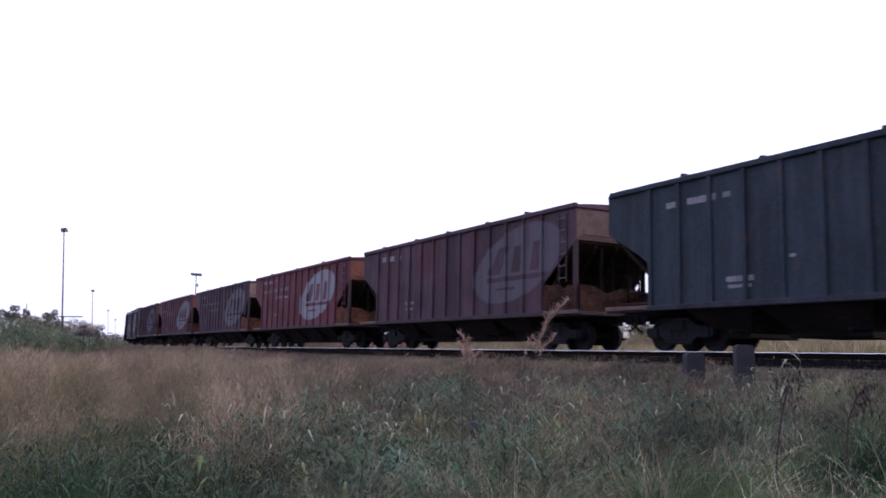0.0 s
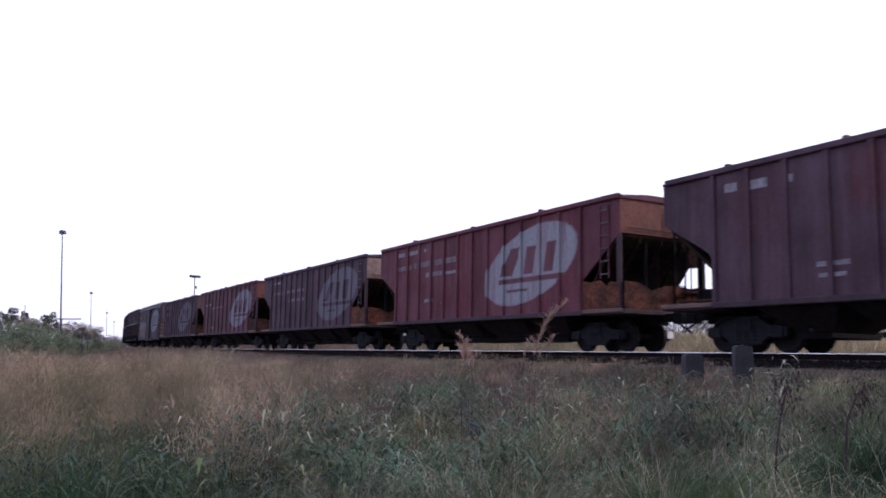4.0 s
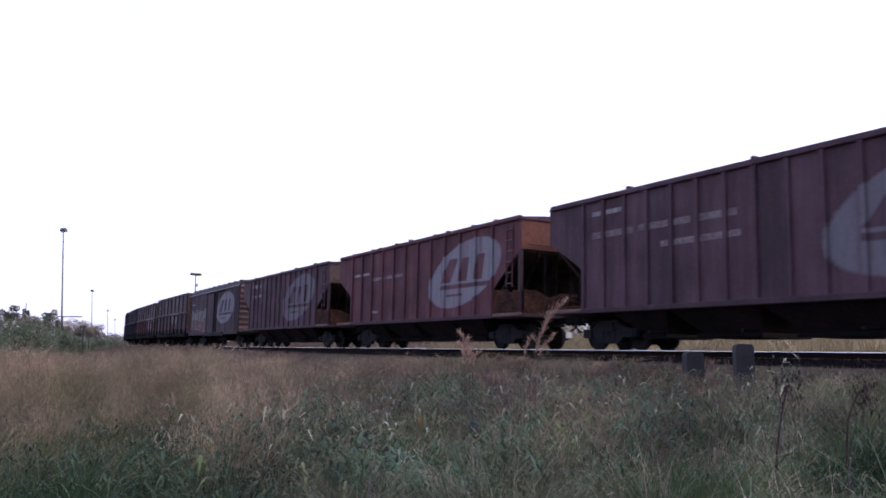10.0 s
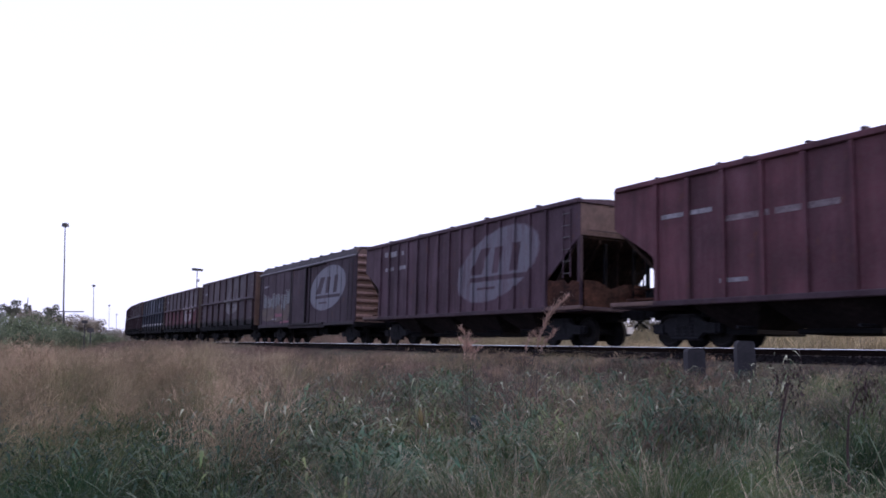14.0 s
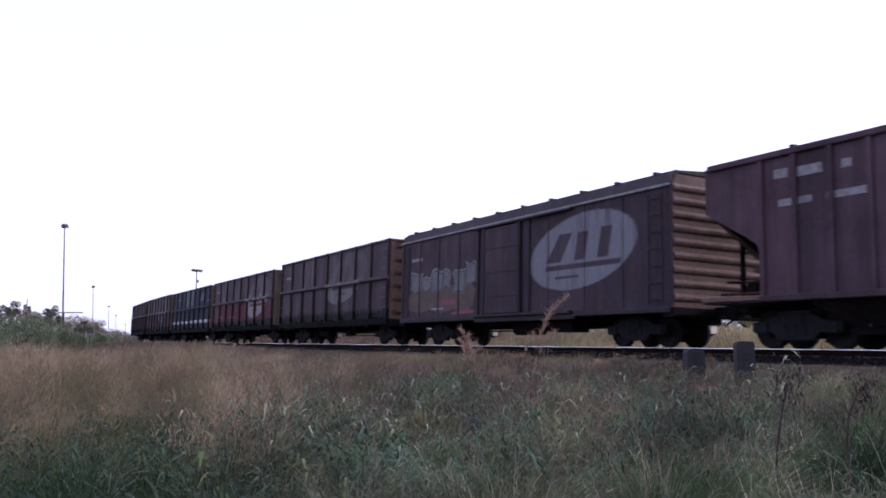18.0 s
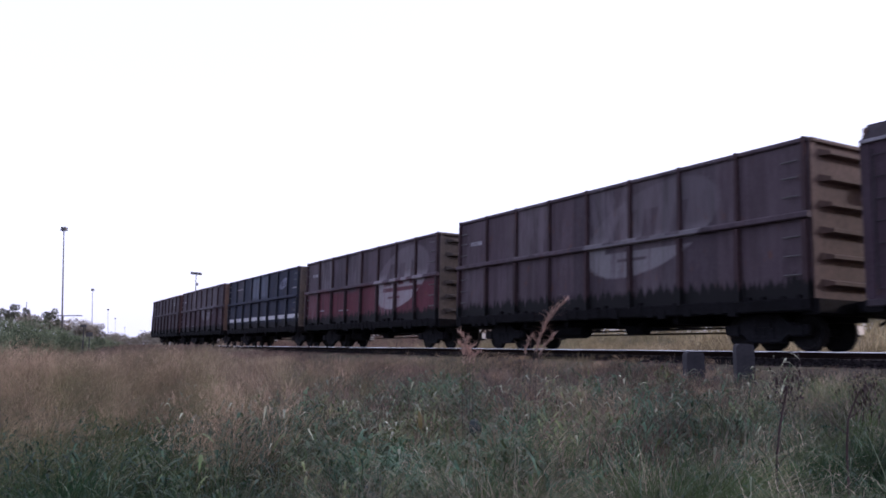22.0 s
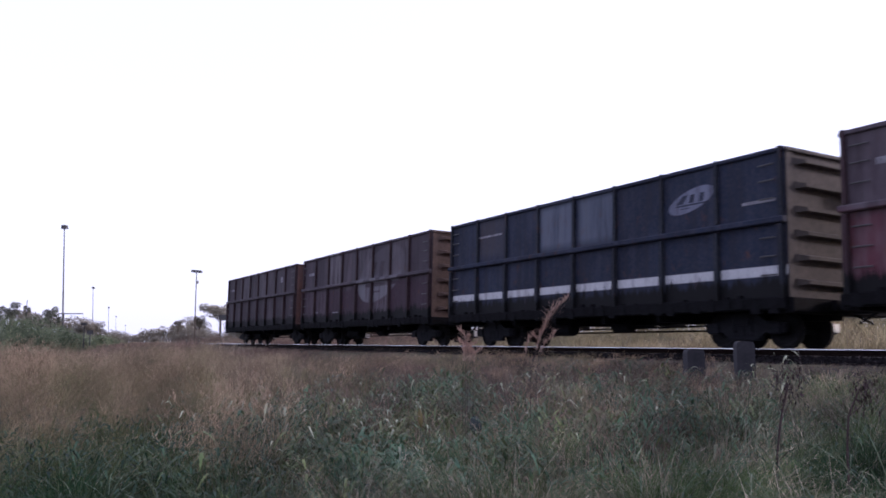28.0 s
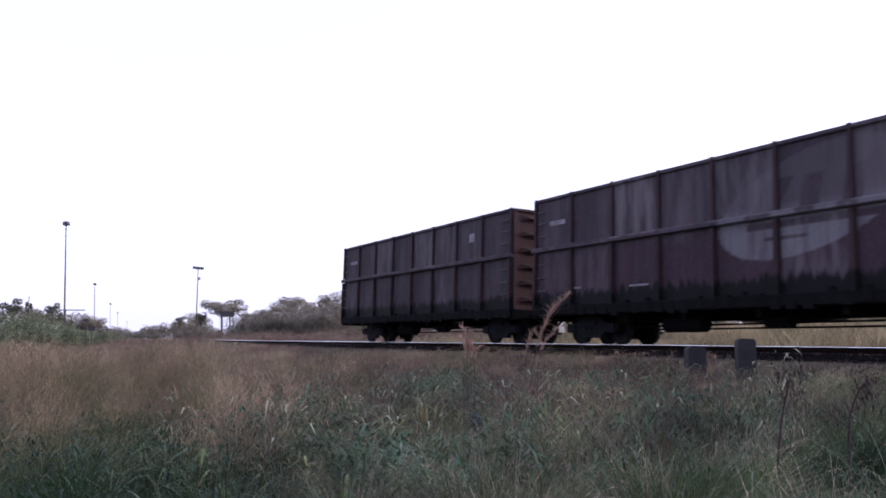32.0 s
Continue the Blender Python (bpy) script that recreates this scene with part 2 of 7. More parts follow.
# concrete tone lowered in the colour to stand for the train's shadow
M_CONCRETE = simple("grey_concrete", (0.014, 0.013, 0.017), (0.036, 0.034, 0.040), 2.6, 0.9)
M_GALV = simple("galvanised_steel", (0.22, 0.22, 0.23), (0.36, 0.36, 0.36), 3.0, 0.55, 0.5)
M_DARKSTEEL = simple("dark_painted_steel", (0.035, 0.033, 0.035), (0.07, 0.065, 0.065), 3.0, 0.6)
M_BARK = simple("bark", (0.06, 0.045, 0.035), (0.14, 0.11, 0.085), 3.0, 0.95, 0.0, 0.02)
M_WALL = simple("pale_weathered_plaster", (0.22, 0.21, 0.20), (0.36, 0.35, 0.33), 0.8, 0.9)
M_SHEDWALL = simple("dim_grey_mauve_plaster", (0.10, 0.09, 0.095), (0.19, 0.17, 0.175), 1.2, 0.9)
M_ROOF = simple("fibre_cement_roof", (0.20, 0.19, 0.18), (0.36, 0.34, 0.32), 0.9, 0.85)
M_WOOD = simple("grey_timber_post", (0.18, 0.15, 0.12), (0.32, 0.28, 0.24), 3.0, 0.85)
M_MARK = simple("faded_white_stencil_paint", (0.085, 0.078, 0.09), (0.27, 0.26, 0.29), 3.5, 0.8)
M_FAINT = simple("rubbed_stencil_paint", (0.055, 0.034, 0.042), (0.20, 0.17, 0.185), 2.2, 0.8)
M_TREE = islands("tree_leaves", [(0.10, 0.105, 0.08), (0.145, 0.15, 0.11), (0.20, 0.20, 0.15)], 0.8, 0.4)
# far leaves, made paler in colour to stand for haze
M_HEDGE = islands("haze_pale_leaves", [(0.20, 0.18, 0.145), (0.265, 0.24, 0.19), (0.33, 0.295, 0.235)], 0.85, 0.5)
M_BANKBUSH = islands("dry_olive_bush_leaves", [(0.09, 0.085, 0.05), (0.15, 0.135, 0.075), (0.23, 0.19, 0.11)], 0.85, 0.4)
# bush tone lightened in the colour, again for the hazy look
M_BUSH = islands("bush_leaves", [(0.125, 0.155, 0.085), (0.17, 0.20, 0.115), (0.23, 0.25, 0.16)], 0.85, 0.45)

# ---- mesh writing ----


class Geo:
    """Collects vertices and faces of one mesh."""

    def __init__(self):
        self.v, self.f = [], []

    def add(self, vs, fs):
        o = len(self.v)
        self.v += [tuple(p) for p in vs]
        self.f += [tuple(i + o for i in f) for f in fs]
        return self

    def box(self, x0, x1, y0, y1, z0, z1, c=0.0):
        """A box; c > 0 chamfers the four edges along its longest side."""
        if c <= 0:
            return self.add([(x0, y0, z0), (x1, y0, z0), (x1, y1, z0), (x0, y1, z0), (x0, y0, z1), (x1, y0, z1), (x1, y1, z1), (x0, y1, z1)],
                            [(3, 2, 1, 0), (4, 5, 6, 7), (0, 1, 5, 4), (1, 2, 6, 5), (2, 3, 7, 6), (3, 0, 4, 7)])
        d = (x1 - x0, y1 - y0, z1 - z0)
        ax = d.index(max(d))

        def ring(a0, a1, b0, b1):
            return [(a0 + c, b0), (a1 - c, b0), (a1, b0 + c), (a1, b1 - c), (a1 - c, b1), (a0 + c, b1), (a0, b1 - c), (a0, b0 + c)]
        if ax == 0:
            r = ring(y0, y1, z0, z1)
            vs = [(x0, p, q) for p, q in r] + [(x1, p, q) for p, q in r]
        elif ax == 1:
            r = ring(z0, z1, x0, x1)
            vs = [(q, y0, p) for p, q in r] + [(q, y1, p) for p, q in r]
        else:
            r = ring(x0, x1, y0, y1)
            vs = [(p, q, z0) for p, q in r] + [(p, q, z1) for p, q in r]
        return self.add(vs, [tuple(range(7, -1, -1)), tuple(range(8, 16))] + [(i, (i + 1) % 8, (i + 1) % 8 + 8, i + 8) for i in range(8)])

    def prism(self, poly, y0, y1):
        """A polygon in x, z (counter-clockwise seen from -y), drawn out from y0 to y1."""
        n = len(poly)
        return self.add([(x, y0, z) for x, z in poly] + [(x, y1, z) for x, z in poly],
                        [tuple(range(n)), tuple(range(2 * n - 1, n - 1, -1))] + [(i, i + n, (i + 1) % n + n, (i + 1) % n) for i in range(n)])

    def tube(self, p0, p1, r0, r1=None, n=8, caps=True):
        r1 = r0 if r1 is None else r1
        p0, p1 = Vector(p0), Vector(p1)
        d = (p1 - p0).normalized()
        a = d.orthogonal().normalized()
        b = d.cross(a)
        vs = []
        for p, r in ((p0, r0), (p1, r1)):
            vs += [p + r * (math.cos(2 * math.pi * i / n) * a + math.sin(2 * math.pi * i / n) * b) for i in range(n)]
        fs = [(i, (i + 1) % n, (i + 1) % n + n, i + n) for i in range(n)]
        if caps:
            fs += [tuple(range(n - 1, -1, -1)), tuple(range(n, 2 * n))]
        return self.add(vs, fs)

    def lathe(self, prof, y_axis=True, n=24, at=(0, 0, 0)):
        """A turned body about the y axis: prof is a list of (y, radius)."""
        vs, fs = [], []
        for y, r in prof:
            vs += [(at[0] + r * math.cos(2 * math.pi * i / n), at[1] + y, at[2] + r * math.sin(2 * math.pi * i / n)) for i in range(n)]
        for k in range(len(prof) - 1):
            fs += [(k * n + i, k * n + (i + 1) % n, (k + 1) * n + (i + 1) % n, (k + 1) * n + i) for i in range(n)]
        fs += [tuple(range(n)), tuple(range(len(prof) * n - 1, (len(prof) - 1) * n - 1, -1))]
        return self.add(vs, fs)

    def mesh(self, name, mat, smooth=False):
        me = bpy.data.meshes.new(name)
        me.from_pydata(self.v, [], self.f)
        me.materials.append(mat)
        if smooth:
            me.polygons.foreach_set("use_smooth", [True] * len(me.polygons))
        me.update()
        return me


def part(name, geo, material, parent, label="", at=None, smooth=False):
    """One mesh object under a thing or under a part. geo may be a finished mesh, shared between alike parts."""
    me = geo if isinstance(geo, bpy.types.Mesh) else geo.mesh(name, material, smooth)
    ob = new(name, me)
    ob.parent = parent
    if at is not None:
        ob.matrix_basis = at
    if label:
        tagged(ob, label)
    return ob


def thing(name, at, label, category, group="", kind=""):
    ob = new(name)
    ob.empty_display_size = 0.2
    ob.matrix_basis = at
    return tagged(ob, label, category, group, kind)


def arrays(name, v, quads, mat, parent=None):
    """A big mesh from numpy arrays."""
    me = bpy.data.meshes.new(name)
    me.vertices.add(len(v))
    me.vertices.foreach_set("co", np.asarray(v, dtype=np.float32).ravel())
    me.loops.add(quads.size)
    me.loops.foreach_set("vertex_index", np.asarray(quads, dtype=np.int32).ravel())
    me.polygons.add(len(quads))
    me.polygons.foreach_set("loop_start", np.arange(0, quads.size, quads.shape[1], dtype=np.int32))
    me.materials.append(mat)
    me.update(calc_edges=True)
    ob = new(name, me)
    ob.parent = parent
    return ob


# ---- the line's course ----
# s runs along the near faces of the wagons in metres, rising towards the way of travel.
HALF_W = 1.60


def heading(s):
    a = np.clip(s, -118.0, 22.0)
    th = -1.0609 + 6.147e-5 * a + 3.789e-6 * a ** 2 + 1.678e-7 * a ** 3
    return th + np.where(s < -118.0, (s + 118.0) * 0.0062, 0.0)


S_GRID = np.arange(-260.0, 230.0, 0.25)
_th = heading(S_GRID)
_i0 = int(np.argmin(abs(S_GRID)))
_cx = np.concatenate([[0], np.cumsum(0.125 * (np.cos(_th[1:]) + np.cos(_th[:-1])))])
_cy = np.concatenate([[0], np.cumsum(0.125 * (np.sin(_th[1:]) + np.sin(_th[:-1])))])
FACE_X, FACE_Y = _cx - _cx[_i0], 30.0 + _cy - _cy[_i0]
MID_X, MID_Y = FACE_X - np.sin(_th) * HALF_W, FACE_Y + np.cos(_th) * HALF_W


def on_line(s, off=0.0):
    """Plan point of the track's middle at s, moved off to its far side."""
    th = float(np.interp(s, S_GRID, _th))
    return (float(np.interp(s, S_GRID, MID_X)) - math.sin(th) * off, float(np.interp(s, S_GRID, MID_Y)) + math.cos(th) * off, th)


def from_line(x, y):
    """Signed distance from the track's middle (positive: camera's side), and s."""
    x, y = np.asarray(x, float), np.asarray(y, float)
    keep = slice(0, None, 8)
    mx, my, mt, ms = MID_X[keep], MID_Y[keep], _th[keep], S_GRID[keep]
    d, s = np.empty(x.size), np.empty(x.size)
    for a in range(0, x.size, 20000):
        xx, yy = x.ravel()[a:a + 20000, None], y.ravel()[a:a + 20000, None]
        i = np.argmin((xx - mx) ** 2 + (yy - my) ** 2, axis=1)
        ox, oy = xx[:, 0] - mx[i], yy[:, 0] - my[i]
        d[a:a + 20000] = -(-np.sin(mt[i]) * ox + np.cos(mt[i]) * oy)
        s[a:a + 20000] = ms[i] + np.cos(mt[i]) * ox + np.sin(mt[i]) * oy
    return d.reshape(x.shape), s.reshape(x.shape)


def ground_z(x, y):
    x, y = np.asarray(x, float), np.asarray(y, float)
    d, s = from_line(x, y)
    near = np.interp(d, [0, 1.9, 4.0, 8.0, 13.0, 40.0], [1.08, 1.06, 0.80, 0.42, 0.05, 0.0])
    bank = np.clip((s + 62.0) / 40.0, 0.0, 1.0)
    far = np.interp(-d, [0, 1.9, 4.0, 9.0, 15.0, 30.0, 80.0, 3000.0], [0, 0, -0.12, 0.25, 0.95, 1.25, 1.3, 1.3]) * bank
    z = np.where(d > 0, near, 1.06 + far)
    z = z + 0.45 * np.exp(-((x + 9.5) ** 2 / 30 + (y - 17) ** 2 / 50))
    rough = 0.05 * np.sin(x * 1.3 + 0.7 * np.sin(y * 0.9)) * np.sin(y * 1.1 + 1.3) + 0.04 * np.sin(x * 0.37 + 2) * np.sin(y * 0.43)
    return z + rough * np.clip((abs(d) - 1.9) / 2.0, 0, 1)

# ---- ground and line ----


def build_ground():
    rings = np.concatenate([np.linspace(0.4, 12, 40), np.linspace(12.4, 40, 70), np.geomspace(41, 3500, 46)])
    turns = 320
    a = np.linspace(0, 2 * np.pi, turns, endpoint=False)
    x = np.concatenate([[0.0], (rings[:, None] * np.sin(a)).ravel()])
    y = np.concatenate([[0.0], (rings[:, None] * np.cos(a)).ravel()])
    z = ground_z(x, y)
    r, c = np.meshgrid(np.arange(len(rings) - 1), np.arange(turns), indexing="ij")
    i00 = 1 + r * turns + c
    i01 = 1 + r * turns + (c + 1) % turns
    quads = np.stack([i00, i00 + turns, i01 + turns, i01], -1).reshape(-1, 4)
    cap = np.stack([np.zeros(turns, int), 1 + np.arange(turns), 1 + (np.arange(turns) + 1) % turns, 1 + (np.arange(turns) + 1) % turns], -1)
    ob = arrays("ground", np.stack([x, y, z], -1), quads[:, ::-1], M_SOIL)
    tagged(ob, "rough grassy ground beside the railway line", "ground", kind="structure")
    g = Geo()
    g.add([tuple(p) for p in np.stack([x, y, z], -1)[:turns + 1]], [(0, int(p[2]), int(p[1])) for p in cap])
    inner = part("ground_patch", g, M_SOIL, ob)
    return inner


def sweep(name, profile, s0, s1, step, mat, parent, label=""):
    """A profile (offset from the track's middle, height), counter-clockwise, drawn along the line."""
    ss = np.arange(s0, s1 + step, step)
    g = Geo()
    n = len(profile)
    for s in ss:
        for off, z in profile:
            x, y, th = on_line(s, off)
            g.v.append((x, y, z))
    for k in range(len(ss) - 1):
        for i in range(n):
            g.f.append((k * n + i, k * n + (i + 1) % n, (k + 1) * n + (i + 1) % n, (k + 1) * n + i))
    return part(name, g, mat, parent, label)


CANT = 1.3             # degrees by which the track leans into its curve


def build_track():
    track = thing("railway_track", pose(0, 0, 0), "single railway track with shiny worn rail heads on dark ballast", "track", kind="structure")
    sweep("ballast", [(-1.9, 1.02), (1.9, 1.02), (1.35, 1.18), (-1.35, 1.18)], -200, 120, 2.0, M_BALLAST, track, "dark ballast bed")
    for off in (-0.535, 0.535):
        dz = -off * math.tan(radians(CANT))
        r = [(off - 0.065, 1.205), (off + 0.065, 1.205), (off + 0.065, 1.22), (off + 0.012, 1.235), (off + 0.012, 1.295), (off + 0.036, 1.300), (off + 0.036, 1.329), (off - 0.036, 1.329), (off - 0.036, 1.300), (off - 0.012, 1.295), (off - 0.012, 1.235), (off - 0.065, 1.22)]
        rail = sweep("rail", [(o, z + dz) for o, z in r], -200, 120, 1.5, M_RAILSIDE, track, "rusty steel rail")
        h = [(off - 0.0358, 1.3305), (off + 0.0358, 1.3305), (off + 0.0335, 1.3395), (off + 0.026, 1.3465), (off - 0.026, 1.3465), (off - 0.0335, 1.3395)]
        sweep("rail_head", [(o, z + dz) for o, z in h], -200, 120, 1.5, M_RAILTOP, rail, "polished running surface")
    r = np.random.default_rng(3)
    n = 5200
    ss, off = r.uniform(-25, 21, n), -(0.62 + 1.35 * r.uniform(0, 1, n) ** 0.8)
    th = np.interp(ss, S_GRID, _th)
    c = np.stack([np.interp(ss, S_GRID, MID_X) - np.sin(th) * off, np.interp(ss, S_GRID, MID_Y) + np.cos(th) * off, np.interp(-off, [0.6, 1.35, 1.95], [1.185, 1.185, 1.03])], -1)
    size = r.uniform(0.018, 0.055, n)
    octa = np.array([(1, 0, 0), (0, 1, 0), (-1, 0, 0), (0, -1, 0), (0, 0, 0.8), (0, 0, -0.8)], float)
    v = c[:, None] + octa[None] * size[:, None, None] * r.uniform(0.6, 1.4, (n, 6, 3))
    tri = np.array([(0, 1, 4), (1, 2, 4), (2, 3, 4), (3, 0, 4), (1, 0, 5), (2, 1, 5), (3, 2, 5), (0, 3, 5)])
    tagged(arrays("ballast_stones", v.reshape(-1, 3), (np.arange(n)[:, None, None] * 6 + tri[None]).reshape(-1, 3), M_BALLAST, track), kind="stuff")
    slab = Geo().box(-0.11, 0.11, -1.0, 1.0, 1.07, 1.205, 0.015).mesh("sleeper", M_SLEEPER)
    for k in range(150):
        s = -62 + 0.62 * k
        x, y, th = on_line(s)
        part("sleeper", slab, M_SLEEPER, track, at=pose(x, y, random.uniform(-0.012, 0.004), 0, 0, math.degrees(th) + random.uniform(-2, 2)))


# ---- wagons ----
WHEEL_R = 0.42
AXLE_GAP = 0.865


def bogie_meshes():
    side = Geo()
    side.prism([(-1.12, 0.36), (-0.62, 0.36), (-0.42, 0.20), (0.42, 0.20), (0.62, 0.36), (1.12, 0.36), (1.12, 0.56), (0.62, 0.62), (0.36, 0.80), (-0.36, 0.80), (-0.62, 0.62), (-1.12, 0.56)], -0.07, 0.07)
    side.box(-0.40, 0.40, -0.10, 0.10, 0.74, 0.82, 0.02).box(-0.46, 0.46, -0.10, 0.10, 0.17, 0.24, 0.02)
    for x in (-AXLE_GAP, AXLE_GAP):
        side.box(x - 0.16, x + 0.16, -0.11, 0.11, 0.32, 0.58, 0.03)
    # one coil spring, ridged by its turns
    turns = [(0.262 + 0.0425 * k, 0.10 if k % 2 else 0.082) for k in range(11)]
    spring = Geo().lathe(turns, n=10)
    spring.v = [(px, pz, py) for px, py, pz in spring.v]
    spring.f = [f[::-1] for f in spring.f]
    bolster = Geo().box(-0.2, 0.2, -0.95, 0.95, 0.52, 0.78, 0.03).tube((0, 0, 0.75), (0, 0, 0.9), 0.22, n=14)
    beam = Geo().box(-0.05, 0.05, -0.72, 0.72, 0.30, 0.40, 0.015)
    for y in (-0.5, 0.5):
        beam.box(-0.09, 0.09, y - 0.05, y + 0.05, 0.24, 0.5)
    ws = Geo()
    ws.lathe([(-0.93, 0.062), (-0.70, 0.07), (-0.62, 0.085), (0.62, 0.085), (0.70, 0.07), (0.93, 0.062)], n=14)
    for sgn in (-1, 1):
        prof = [(0.445, 0.30), (0.455, 0.445), (0.475, 0.447), (0.495, 0.425), (0.585, 0.417), (0.592, 0.36), (0.555, 0.33), (0.545, 0.16), (0.60, 0.14), (0.60, 0.09)]
        prof = [(sgn * p, r) for p, r in prof]
        ws.lathe(prof if sgn > 0 else prof[::-1], n=28)
    # added plate whose white colour stands for the sun's glint on the far bearing
    cap = Geo().box(1.125, 1.165, 0.73, 0.95, 0.39, 0.60, 0.015)
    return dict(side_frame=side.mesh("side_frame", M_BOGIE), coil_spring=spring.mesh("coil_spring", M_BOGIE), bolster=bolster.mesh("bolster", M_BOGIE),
                brake_beam=beam.mesh("brake_beam", M_BLACK), wheelset=ws.mesh("wheelset", M_WHEEL, False), bearing_glint=cap.mesh("bearing_glint", M_GLINT))


BOGIE = bogie_meshes()
WHEELSETS = []


def add_bogies(car, centre):
    for sgn in (-1, 1):
        bo = part("bogie", BOGIE["bolster"], M_BOGIE, car, "two-axle cast steel bogie, near black", at=pose(sgn * centre, 0, 0))
        for y in (-0.83, 0.83):
            part("side_frame", BOGIE["side_frame"], M_BOGIE, bo, at=pose(0, y, 0))
            for x in (-0.24, 0.0, 0.24):
                part("coil_spring", BOGIE["coil_spring"], M_BOGIE, bo, at=pose(x, y, 0))
        for x in (-AXLE_GAP, AXLE_GAP):
            part("brake_beam", BOGIE["brake_beam"], M_BLACK, bo, at=pose(x * 0.36, 0, 0))
            w = part("wheelset", BOGIE["wheelset"], M_WHEEL, bo, "steel wheels on a turning axle", at=pose(x, 0, WHEEL_R))
            WHEELSETS.append((w, x))
        part("bearing_glint", BOGIE["bearing_glint"], M_GLINT, bo, "white plate standing for the sun glint on the bearing")


def add_couplers(car, end, z=0.92):
    for sgn in (-1, 1):
        g = Geo().box(end - 0.15, end + 0.50, -0.09, 0.09, z - 0.11, z + 0.11, 0.02)
        g.prism([(end + 0.44, z - 0.17), (end + 0.72, z - 0.17), (end + 0.76, z), (end + 0.72, z + 0.17), (end + 0.44, z + 0.17)], -0.15, 0.13)
        g.tube((end + 0.05, 0.42, z - 0.12), (end + 0.62, 0.30, z - 0.38), 0.03, n=8)
        if sgn < 0:
            g.v = [(-x, -y, zz) for x, y, zz in g.v]
        part("coupler", g, M_BLACK, car, "dirty knuckle coupler with hanging brake hose")


def add_ladder(car, x0, x1, z0, z1, y, rungs, mat, rung_mat=None):
    g = Geo()
    for x in (x0, x1):
        g.box(x - 0.016, x + 0.016, y - 0.025, y + 0.005, z0, z1)
    lad = part("ladder", g, mat, car, "worn steel side ladder")
    bar = Geo().tube((x0, y - 0.02, 0), (x1, y - 0.02, 0), 0.014, n=6).mesh("rung", rung_mat or mat)
    for k in range(rungs):
        part("rung", bar, mat, lad, at=pose(0, 0, z0 + 0.12 + (z1 - z0 - 0.24) * k / max(1, rungs - 1)))


def both(geo):
    """The same geometry on the far side too (mirrored in y)."""
    g = Geo()
    g.v = [(x, -y, z) for x, y, z in geo.v]
    g.f = [f[::-1] for f in geo.f]
    return g


